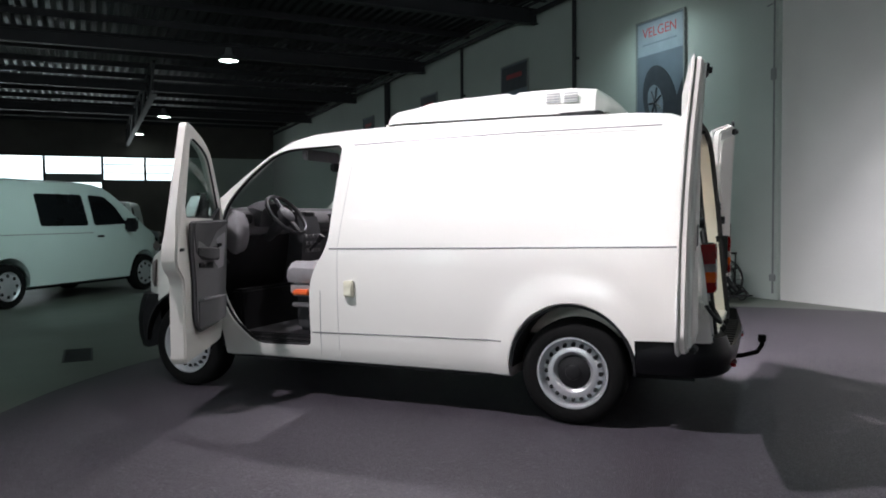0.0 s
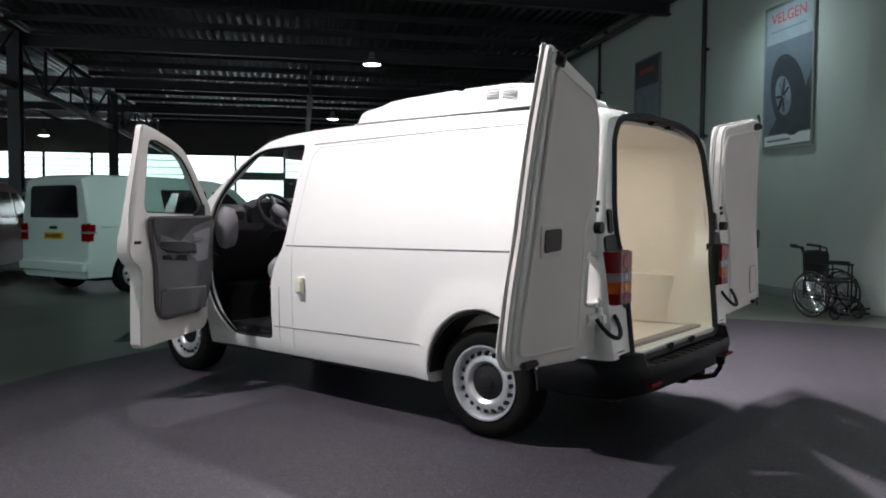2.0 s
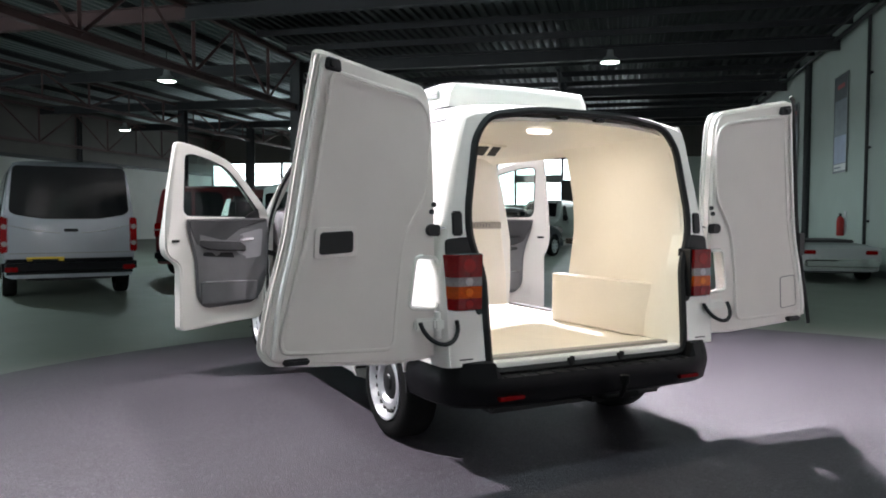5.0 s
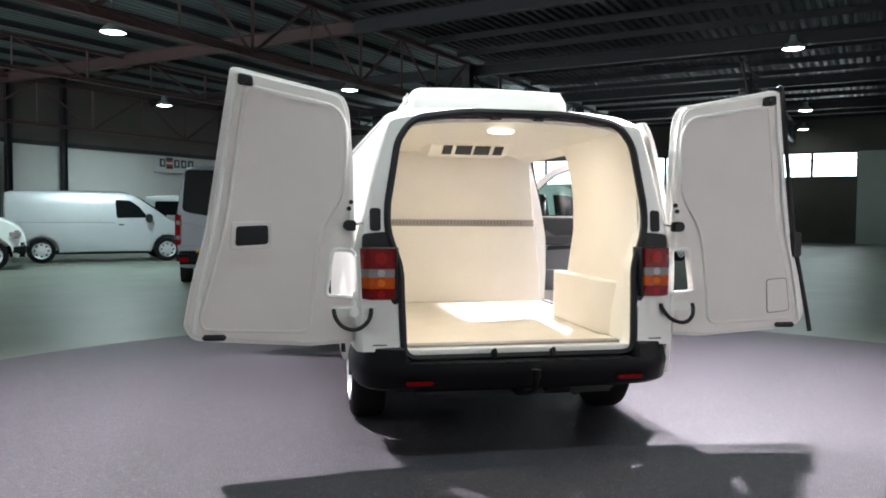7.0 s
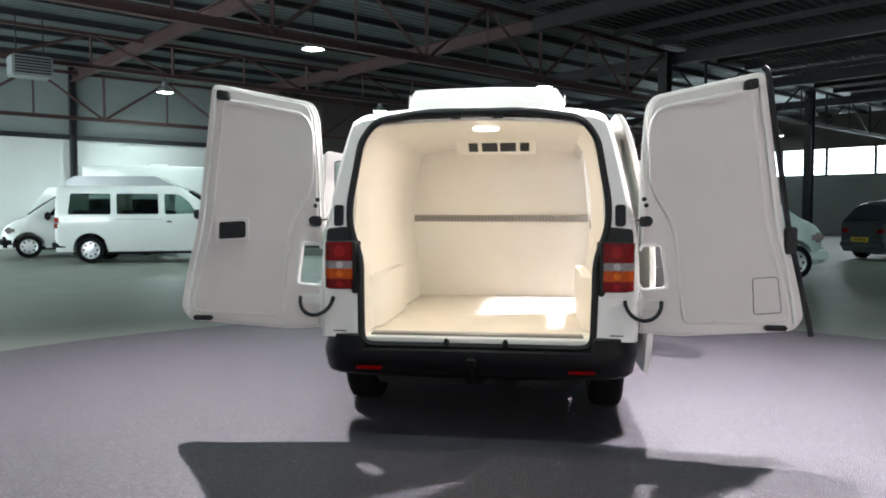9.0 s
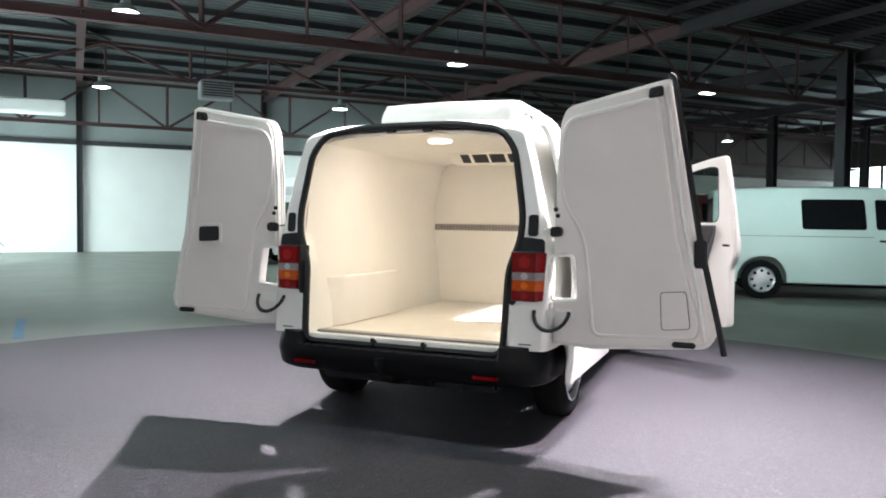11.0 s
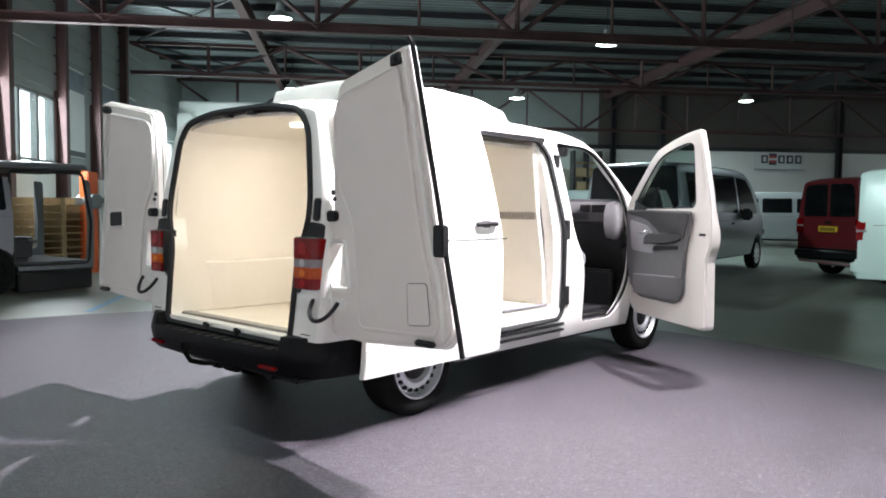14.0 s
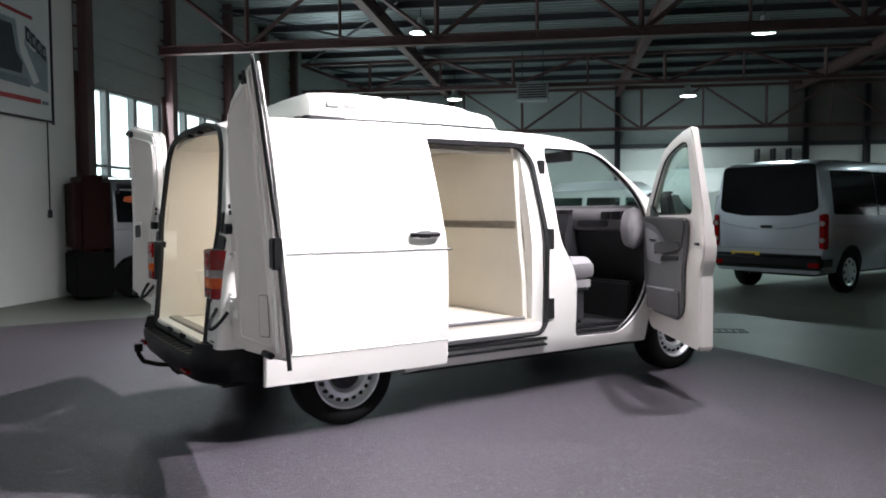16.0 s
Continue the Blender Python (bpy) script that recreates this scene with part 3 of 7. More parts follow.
def side_y(x, z, inset=0.0):
    """Half width of the body, with the flares round the wheel arches."""
    flare = 0.0
    for xc in (0.0, 3.0):
        r = math.hypot(x - xc, (z - 0.355) * 0.97)
        k = min(1.0, max(0.0, (0.56 - r) / 0.12))
        flare = max(flare, 0.024 * k * k * (3 - 2 * k))
    return curve_at(SIDE, z) * curve_at(PLAN, x) + (flare if inset < 0.05 else 0.0) - inset

def section(x, bottom=0.26, inset=0.0, floor_z=None, roof_drop=0.0):
    """The ring of the body at x, from the middle of the floor up the left side, over the roof and down the right side."""
    top = curve_at(ROOF, x) - roof_drop
    zb = bottom if floor_z is None else floor_z
    shoulder = min(top - 0.075, 1.87)
    half = [(0.0, zb), (0.45, zb), (side_y(x, zb, inset) - 0.05, zb)]
    for i in range(30):
        z = zb + 0.02 + (shoulder - zb - 0.02) * i / 29
        half.append((side_y(x, z, inset), z))
    ys = half[-1][0]
    for i in range(1, 9):
        a = math.pi / 2 * i / 9
        half.append((ys * math.cos(a) ** 0.62, shoulder + (top - shoulder) * math.sin(a) ** 0.85))
    half.append((0.0, top))
    ring = [(x, y, z) for y, z in half] + [(x, -y, z) for y, z in half[-2:0:-1]]
    return ring

BODY_X = [-0.80, -0.785, -0.76, -0.72, -0.66, -0.60, -0.55, -0.50, -0.45, -0.40, -0.34, -0.26, -0.17, -0.08, 0.0, 0.08, 0.17, 0.26, 0.34, 0.40, 0.45, 0.50, 0.55, 0.60, 0.8, 1.2, 1.6, 1.8, 1.95, 2.05, 2.12, 2.2, 2.3, 2.38, 2.44, 2.50, 2.55, 2.60, 2.66, 2.73, 2.80, 2.9, 2.98, 3.08, 3.16, 3.25, 3.34, 3.42, 3.48, 3.54, 3.58, 3.62, 3.645, 3.66, 3.67]
SILL_Z = 0.27
outer = loft([section(x, SILL_Z) for x in BODY_X])

# openings
DOOR_OPEN = rounded([(1.66, 1.80), (1.70, 1.10), (1.82, 0.92), (1.855, 0.80), (1.86, 0.385), (2.33, 0.375), (2.50, 0.50), (2.64, 0.72), (2.67, 1.02), (2.645, 1.36), (2.47, 1.575), (2.20, 1.785)],
                    [0.06, 0.1, 0.06, 0.06, 0.05, 0.08, 0.1, 0.1, 0.1, 0.12, 0.15, 0.15], 4)
SLIDE_OPEN = rounded([(0.40, 0.44), (1.53, 0.44), (1.585, 0.52), (1.585, 1.15), (1.54, 1.70), (1.44, 1.805), (0.40, 1.80)], [0.02, 0.06, 0.08, 0.1, 0.12, 0.08, 0.02], 4)
REAR_OPEN = rounded([(0.66, 0.515), (0.67, 0.80), (0.675, 1.00), (0.745, 1.20), (0.745, 1.34), (0.685, 1.70), (0.60, 1.825), (0.30, 1.872), (-0.30, 1.872), (-0.60, 1.825), (-0.685, 1.70), (-0.745, 1.34), (-0.745, 1.20),
                     (-0.675, 1.00), (-0.67, 0.80), (-0.66, 0.515)], [0.075, 0, 0.05, 0.1, 0.05, 0.05, 0.12, 0.1, 0.1, 0.12, 0.05, 0.05, 0.1, 0.05, 0, 0.075], 4)
inner_x = [-0.70, -0.5, 0.0, 0.6, 1.2, 1.6, 1.95, 2.12, 2.3, 2.55, 2.8, 2.95]
cavity = loft([section(x, inset=0.055, floor_z=0.36, roof_drop=0.045) for x in inner_x])
def arch_cut(x):
    pts = [(x + 0.395 * math.cos(a), 0.355 + 0.405 * math.sin(a)) for a in [math.pi * i / 24 for i in range(25)]] + [(x - 0.395, 0.1), (x + 0.395, 0.1)]
    return prism(pts, -1.2, 1.2, "y")
# the wind screen's opening, pushed through the sloping front
SCREEN = [(0.60, 1.845), (0.72, 1.78), (0.80, 1.30), (0.74, 1.245), (-0.74, 1.245), (-0.80, 1.30), (-0.72, 1.78), (-0.60, 1.845)]
screen_cut = prism(SCREEN, 1.9, 3.4, "x")
for vv in screen_cut.verts:       # the hole starts just under the roof's front edge
    vv.co.x = (2.19 + (1.84 - vv.co.z) * 1.28) + (0.12 if vv.co.x > 2.5 else -0.22)
cutters = [cavity, prism(REAR_OPEN, -1.0, -0.6, "x"), prism(DOOR_OPEN, 0.7, 1.2, "y"), prism(DOOR_OPEN, -1.2, -0.7, "y"), prism(SLIDE_OPEN, -1.2, -0.6, "y"),
           arch_cut(0.0), arch_cut(3.0), screen_cut,
           box(-0.9, -0.38, -1.2, 1.2, 0.1, 0.555)]
van = thing("delivery_van", "white refrigerated panel van with all doors open on the carpet", "van")
part("body", carved(outer, cutters), WHITE, van, "white painted van body shell", 32)

# inner wheel housings and dark underbody
for x in (0.0, 3.0):
    for s in (1, -1):
        prof = [(0.385 * math.cos(a), 0.355 + 0.39 * math.sin(a)) for a in [math.pi * i / 16 for i in range(17)]]
        rings = [[(x + p, s * y, z) for p, z in prof] + [(x + p * 0.97, s * y, z - 0.012) for p, z in prof[::-1]] for y in (0.712 if x < 1 else 0.60, 0.936)]
        part("wheel_arch_liner", loft(rings), BLACK, van)
part("underbody", joined(box(-0.70, 2.6, -0.60, 0.60, 0.262, 0.36, 0.02), box(0.42, 2.58, -0.86, 0.86, 0.258, 0.30, 0.01), box(-0.78, -0.40, -0.80, 0.80, 0.40, 0.55, 0.02), box(-0.35, 0.35, -0.52, 0.52, 0.25, 0.33, 0.03), rod((0, -0.75, 0.33), (0, 0.75, 0.33), 0.05, 10), rod((3, -0.75, 0.33), (3, 0.75, 0.33), 0.05, 10),
                         rod((-0.72, -0.35, 0.29), (1.6, -0.30, 0.29), 0.035, 10)), BLACK, van, "dark underbody with axles")

for x in (0.0, 3.0):
    for s in (1, -1):
        if x < 1 and s < 0:
            continue
        pts = [(x + 0.40 * math.cos(a), 0.355 + 0.41 * math.sin(a)) for a in [math.pi * (i / 28) for i in range(1, 24 if x < 1 else 28)]]
        part("arch_lip", sweep([(p, s * side_y(p, q, 0.010), q) for p, q in pts], 0.012, 8), WHITE, van)
# crease and joint lines that follow the side
def side_line(s, pts, r=0.006, inset=0.001, name="panel_joint", mat=None, n=4):
    path = []
    for (x0, z0), (x1, z1) in zip(pts, pts[1:]):
        k = max(2, int(math.hypot(x1 - x0, z1 - z0) / 0.06))
        for i in range(k):
            t = i / k
            x, z = x0 + (x1 - x0) * t, z0 + (z1 - z0) * t
            path.append((x, s * side_y(x, z, inset), z))
    x, z = pts[-1]
    path.append((x, s * side_y(x, z, inset), z))
    return part(name, sweep(path, r, n), mat or GAP, van)
GAP = material("shadowed_panel_gap", (0.20, 0.20, 0.20), 0.8, vary=0.1)
# a greyer body white that draws the soft shade along pressed creases
CREASE_SHADE = material("crease_shade_paint", (0.62, 0.61, 0.59), 0.4, vary=0.05)
side_line(1, [(-0.66, 1.10), (0.5, 1.085), (1.69, 1.072)], 0.006)
side_line(-1, [(-0.66, 1.10), (0.38, 1.085)], 0.006)
side_line(1, [(0.44, 0.505), (1.2, 0.497), (1.84, 0.485)], 0.005)
side_line(1, [(1.63, 0.32), (1.625, 1.05), (1.56, 1.70), (1.50, 1.765), (0.6, 1.785), (-0.38, 1.79)], 0.004, mat=CREASE_SHADE)
side_line(1, [(1.57, 1.79), (0.4, 1.812), (-0.6, 1.812)], 0.005)
side_line(-1, [(1.57, 1.835), (0.4, 1.85), (-0.6, 1.845)], 0.006, mat=CREASE_SHADE)
side_line(1, [(1.78, 0.33), (1.765, 0.78)], 0.0035)
# roof ditch beads
for s in (1, -1):
    part("roof_bead", sweep([(x, s * (side_y(x, 1.87) * 0.955), curve_at(ROOF, x) - 0.045) for x in (-0.62, -0.3, 0.2, 0.8, 1.4, 1.8)], 0.009, 6), WHITE, van)
# black rubber along the openings
def loop_seal(outline, place, r, name="door_seal"):
    return part(name, sweep([place(p, q) for p, q in outline], r, 6, True), RUBBER, van, "black rubber door seal")
loop_seal(REAR_OPEN, lambda y, z: (-0.797, y * 1.012, z + (0.004 if z > 1 else -0.002)), 0.022)
for s in (1, -1):
    loop_seal(DOOR_OPEN, lambda x, z: (x, s * side_y(x, z, 0.03), z), 0.014)
loop_seal(SLIDE_OPEN, lambda x, z: (x, -side_y(x, z, 0.014), z), 0.021)
# black corner fields beside the tail lamps
for s in (1, -1):
    field = rounded([(0.675, 0.83), (0.72, 0.80), (0.895, 1.115), (0.89, 1.19), (0.79, 1.20), (0.74, 1.20), (0.672, 1.02)], 0.02, 3)
    bm = prism([(s * y, z) for y, z in field], -0.806, -0.785, "x", 0.004, 1)
    part("lamp_surround", bm, BLACK, van, "black trim beside the tail lamp")

# tail lamps: red, clear, amber and red fields, wrapped round the corner
def tail_lamp(s):
    base = part("tail_lamp", prism([(-0.655, s * 0.908), (-0.762, s * 0.884), (-0.798, s * 0.850), (-0.798, s * 0.71), (-0.72, s * 0.69), (-0.655, s * 0.80)], 0.835, 1.118, "z", 0.006, 1), BLACK, van, "tall tail lamp with red, clear and amber lenses")
    rows = [(0.840, 0.897, RED_LENS, "red_lens"), (0.897, 0.957, AMBER_LENS, "amber_lens"), (0.957, 1.002, CLEAR_LENS, "clear_lens"), (1.002, 1.113, RED_LENS, "red_lens")]
    for z0, z1, mat, nm in rows:
        for q0, q1 in ((0.722, 0.790), (0.790, 0.858)):
            part(nm, box(-0.815, -0.79, min(s * q0, s * q1), max(s * q0, s * q1), z0, z1, 0.003, 2), mat, base)
        part(nm, prism([(-0.814, s * 0.859), (-0.797, s * 0.880), (-0.765, s * 0.897), (-0.656, s * 0.921), (-0.656, s * 0.89), (-0.755, s * 0.87), (-0.785, s * 0.845)], z0, z1, "z", 0.003, 1), mat, base)
    for z, bowl in ((0.868, RED_BOWL), (0.927, AMBER_BOWL), (0.980, CLEAR_BOWL), (1.060, RED_BOWL)):
        part("bulb_bowl", rod((-0.818, s * 0.795, z), (-0.812, s * 0.795, z), 0.034 if z > 1 else 0.021, 14), bowl, base)
for s in (1, -1):
    tail_lamp(s)

# bumpers
def rear_bumper():
    shape = []
    for x, y in [(-0.38, 0.925), (-0.56, 0.922), (-0.68, 0.905), (-0.77, 0.868), (-0.83, 0.80), (-0.865, 0.715), (-0.875, 0.672), (-0.879, 0.645), (-0.895, 0.45), (-0.90, 0.0)]:
        shape.append((x, y))
    full = shape + [(x, -y) for x, y in shape[-2::-1]]
    rings = []
    for x, y in full:
        nx, ny = (-1, 0) if abs(y) < 0.73 else (-0.8, 0.6 * (1 if y > 0 else -1)) if abs(y) < 0.84 else (-0.3, 0.95 if y > 0 else -0.95)
        back = 0.09
        prof = [(0.0, 0.36), (0.012, 0.42), (0.02, 0.46), (0.012, 0.50), (-0.01, 0.492 if abs(y) < 0.66 else 0.572), (-back, 0.497 if abs(y) < 0.66 else 0.577), (-back, 0.37), (-0.02, 0.345)]
        rings.append([(x + nx * d, y + ny * d, z) for d, z in prof])
    b = part("rear_bumper", loft(rings), BUMPER, van, "charcoal plastic rear bumper with step", 30)
    for s in (1, -1):
        part("reflector", box(-0.918, -0.885, s * 0.60 - 0.075, s * 0.60 + 0.075, 0.388, 0.408, 0.005), RED_LENS, b, "red reflector strip")
        part("bumper_cap", box(-0.80, -0.70, s * 0.80 - 0.05, s * 0.80 + 0.05, 0.575, 0.605, 0.012), BLACK, b)
    for i in range(13):
        part("step_tread", box(-0.89, -0.82, -0.612 + 0.1 * i, -0.588 + 0.1 * i, 0.49, 0.499), BLACK, b)
    return b
rear_bumper()
front_path = [(3.405, 0.905), (3.50, 0.86), (3.58, 0.78), (3.66, 0.62), (3.72, 0.32), (3.735, 0.0)]
front_path = front_path + [(x, -y) for x, y in front_path[-2::-1]]
part("front_bumper", loft([[(x - 0.10, y * 0.94, 0.30), (x - 0.01, y, 0.28), (x + 0.02, y * 1.01, 0.38), (x + 0.025, y * 1.015, 0.50), (x + 0.01, y, 0.62), (x - 0.02, y * 0.99, 0.70), (x - 0.10, y * 0.94, 0.70)] for x, y in front_path]), BUMPER, van, "dark plastic front bumper", 40)
for s in (1, -1):
    part("headlamp", loft([[(3.36 + 0.16 * t, s * (0.865 - 0.20 * t), 0.76 - 0.01 * t), (3.40 + 0.20 * t, s * (0.84 - 0.20 * t), 0.80), (3.40 + 0.15 * t, s * (0.84 - 0.22 * t), 0.95), (3.34 + 0.12 * t, s * (0.86 - 0.22 * t), 0.97)] for t in (0, 0.5, 1.0)]), CLEAR_LENS, van, "clear front headlamp")

# tow bar with ball
part("tow_bar", joined(box(-0.86, -0.55, -0.05, 0.05, 0.30, 0.36, 0.01), sweep([(-0.84, 0, 0.33), (-0.93, 0, 0.34), (-1.02, 0, 0.37), (-1.05, 0, 0.42), (-1.05, 0, 0.45)], 0.015, 8), rod((-1.05, 0, 0.44), (-1.05, 0, 0.485), 0.026, 14),
                       box(-0.88, -0.80, -0.26, -0.12, 0.31, 0.36, 0.01)), TYRE, van, "black tow bar with ball")

# wheels
def wheel(x, s):
    w = part("wheel", lathe([(0.03, 0.0), (0.03, 0.205), (-0.10, 0.205), (-0.10, 0.0)], 24), BLACK, van, "black tyre on silver steel wheel")
    w.matrix_local = pose(x, s * 0.80, 0.328, 0, 0, 0 if s > 0 else 180)
    part("tyre", lathe([(-0.10, 0.21), (-0.105, 0.25), (-0.10, 0.295), (-0.085, 0.318), (-0.06, 0.327), (0.06, 0.327), (0.085, 0.318), (0.10, 0.295), (0.107, 0.25), (0.10, 0.222), (0.09, 0.215)], 48), TYRE, w)
    rim = lathe([(0.092, 0.215), (0.108, 0.219), (0.108, 0.208), (0.085, 0.198), (0.062, 0.190), (0.058, 0.182), (0.078, 0.160), (0.085, 0.148), (0.084, 0.125), (0.07, 0.112), (0.055, 0.10), (0.05, 0.0)], 48)
    part("rim", rim, STEEL, w, "silver painted steel rim")
    for i in range(20):
        a = 2 * math.pi * i / 20
        hole = rod((0.171 * math.cos(a), 0.05, 0.171 * math.sin(a)), (0.166 * math.cos(a), 0.0815, 0.166 * math.sin(a)), 0.0145, 8)
        part("rim_hole", hole, BLACK, w)
    part("hub_cap", lathe([(0.05, 0.105), (0.066, 0.10), (0.074, 0.075), (0.078, 0.05), (0.088, 0.045), (0.092, 0.03), (0.092, 0.0)], 28), BLACK, w, "black plastic hub cap")
    return w
for x in (0.0, 3.0):
    for s in (1, -1):
        wheel(x, s)

# cooling unit on the roof
VENT_GREY = material("pale_grey_plastic", (0.42, 0.42, 0.42), 0.5, vary=0.1)
def roof_unit():
    def ring(x, y0, z0, z1, r=0.06):
        pts = [(-y0, z0), (-y0 * 0.97, z1 - r), (-y0 * 0.90, z1), (-y0 * 0.6, z1 + 0.006), (0, z1 + 0.012), (y0 * 0.6, z1 + 0.006), (y0 * 0.90, z1), (y0 * 0.97, z1 - r), (y0, z0)]
        return [(x, y, z) for y, z in pts]
    st = [(-0.12, 0.40, 1.955, 1.985), (-0.10, 0.47, 1.95, 2.06), (-0.06, 0.52, 1.945, 2.10), (0.10, 0.535, 1.945, 2.115), (0.46, 0.535, 1.95, 2.115), (0.485, 0.535, 1.95, 2.100), (0.515, 0.535, 1.95, 2.100), (0.54, 0.535, 1.95, 2.113), (0.95, 0.53, 1.952, 2.10), (1.12, 0.525, 1.953, 2.088), (1.20, 0.52, 1.954, 2.068), (1.28, 0.515, 1.955, 2.056), (1.39, 0.50, 1.955, 2.045), (1.44, 0.49, 1.955, 2.025), (1.475, 0.475, 1.955, 1.995), (1.49, 0.455, 1.955, 1.97)]
    b = part("roof_cooling_unit", loft([ring(*q) for q in st]), WHITE, van, "white roof cooling unit with side vents", 30)
    part("unit_base", prism(rounded([(-0.10, -0.55), (1.48, -0.46), (1.48, 0.46), (-0.10, 0.55)], 0.06), 1.925, 1.953, "z"), RUBBER, b)
    for s in (1, -1):
        for x0 in (0.05, 0.17):
            for i in range(4):
                z = 2.022 + 0.017 * i
                part("vent_slot", box(x0, x0 + 0.09, min(s * 0.525, s * (0.5365 - 0.002 * i)), max(s * 0.525, s * (0.5365 - 0.002 * i)), z, z + 0.010), VENT_GREY, b)
    part("cap_screw", joined(*[rod((x, y, 2.11), (x, y, 2.122), 0.012, 10) for x in (0.3, 0.9) for y in (-0.3, 0.3)]), GREYSTEEL, b)
roof_unit()
part("outlet_box", box(1.49, 1.565, 0.935, 0.972, 0.745, 0.855, 0.008), IVORY, van, "small ivory socket box on the side")
part("outlet_lid", box(1.497, 1.558, 0.968, 0.979, 0.752, 0.825, 0.006), IVORY, van)

# ---- load space lining ----
def lining_half(z):
    return curve_at([(0.50, 0.665), (0.80, 0.675), (1.20, 0.73), (1.45, 0.72), (1.62, 0.69), (1.72, 0.66), (1.78, 0.62), (1.81, 0.52)], z)
LZ = [0.555, 0.70, 0.9, 1.1, 1.2, 1.32, 1.45, 1.55, 1.62, 1.68, 1.72, 1.755, 1.78]
def lining_wall(name, s, x0, x1, z_from, z_to):
    zs = [z for z in LZ if z_from <= z <= z_to]
    pts = [(s * lining_half(z), z) for z in zs] + [(s * (lining_half(z) + 0.02), z) for z in zs[::-1]]
    return part(name, prism(pts, x0, x1, "x"), CREAM, van, "smooth cream load space lining", 60)
BULK = 1.42
lining_wall("lining_left", 1, -0.765, BULK, 0.5, 1.79)
lining_wall("lining_right", -1, -0.765, 0.34, 0.5, 1.79)
part("lining_ceiling", prism([(-0.625, 1.778), (-0.55, 1.80), (-0.40, 1.815), (0, 1.83), (0.40, 1.815), (0.55, 1.80), (0.625, 1.778), (0.635, 1.80), (0.4, 1.835), (0, 1.85), (-0.4, 1.835), (-0.635, 1.80)], -0.765, BULK, "x"), CREAM, van, "cream load space ceiling", 60)
collar = [[(-0.792, y, z), (-0.690, y, z), (-0.690, y * 0.988, 1.2 + (z - 1.2) * 0.988), (-0.792, y * 0.988, 1.2 + (z - 1.2) * 0.988)] for y, z in REAR_OPEN]
part("opening_collar", loft(collar + collar[:1], False), CREAM, van, "cream collar round the rear opening", 40)
part("lining_header", prism([(-0.70, 1.735), (-0.625, 1.778), (-0.63, 1.80), (-0.71, 1.755)], 0.34, BULK, "x"), CREAM, van)
part("load_floor", joined(box(-0.765, BULK, -0.665, 0.665, 0.525, 0.553), box(0.43, 1.50, -0.90, -0.665, 0.525, 0.553)), CREAM_FLOOR, van, "coated cream load floor")
part("bulkhead", prism([(0.73, 0.553), (0.76, 0.9), (0.76, 1.25), (0.70, 1.62), (0.62, 1.80), (0.3, 1.84), (-0.3, 1.84), (-0.62, 1.83), (-0.73, 1.79), (-0.785, 1.21), (-0.84, 0.82), (-0.85, 0.553)], BULK, BULK + 0.05, "x", 0.004, 1), CREAM, van, "cream bulkhead behind the cab")
rail = part("lashing_rail", box(BULK - 0.022, BULK - 0.001, -0.775, 0.72, 1.20, 1.255, 0.004), ALU, van, "perforated metal lashing rail on the bulkhead")
for i in range(46):
    part("rail_slot", box(BULK - 0.024, BULK - 0.019, -0.66 + 0.029 * i, -0.652 + 0.029 * i, 1.216, 1.239), TRIM, rail)
part("pillar_panel", loft([[(1.46, -side_y(1.5, z, 0.035), z), (1.46, -side_y(1.5, z, 0.12), z), (1.56, -side_y(1.5, z, 0.12), z), (1.56, -side_y(1.5, z, 0.035), z)] for z in (0.47, 0.8, 1.1, 1.3, 1.5, 1.76)]), WHITE, van, "white pillar panel beside the bulkhead", 20)
part("side_sill", box(0.42, 1.56, -0.915, -0.80, 0.442, 0.524, 0.012, 2), WHITE, van, "white sill under the side door")
EV = 0.62      # rear edge of the ceiling evaporator
evap = part("evaporator", loft([[(EV, y, 1.828), (EV, y, 1.81), (EV + 0.10, y, 1.745), (EV + 0.28, y, 1.74), (EV + 0.42, y, 1.76), (EV + 0.46, y, 1.828)] for y in (-0.33, -0.30, 0.24, 0.27)]), CREAM, van, "cream ceiling evaporator with dark outlets")
for y0, y1 in ((-0.285, -0.215), (-0.185, -0.065), (-0.045, 0.075), (0.105, 0.175)):
    part("air_outlet", prism([(EV + 0.005, 1.803), (EV + 0.090, 1.747), (EV + 0.096, 1.755), (EV + 0.01, 1.812)], y0, y1, "y"), RUBBER, evap)
for s in (1, -1):
    part("wheel_box", prism([(-0.50, s * 0.685), (-0.36, s * 0.625), (0.45, s * 0.625), (0.45, s * 0.70), (-0.50, s * 0.70)], 0.553, 0.895, "z", 0.008, 1), CREAM, van, "cream box over the wheel arch")
part("rear_edge_trim", box(-0.721, -0.655, -0.62, 0.63, 0.551, 0.572, 0.004, 1), ALU, van, "metal strip along the load floor edge")
part("side_edge_trim", box(0.46, 1.40, -0.905, -0.855, 0.551, 0.570, 0.004, 1), TRIM, van, "metal strip at the side door edge")
part("rear_sill", box(-0.80, -0.722, -0.655, 0.655, 0.50, 0.558, 0.006), WHITE, van)
for y in (0.165, -0.175):
    part("door_striker", joined(box(-0.825, -0.79, y - 0.016, y + 0.016, 0.512, 0.55, 0.004, 1), box(-0.835, -0.815, y - 0.008, y + 0.008, 0.53, 0.56)), BLACK, van)
for y in (0.13, -0.12):
    part("upper_striker", box(-0.815, -0.775, y - 0.03, y + 0.03, 1.835, 1.852, 0.004, 1), BLACK, van)
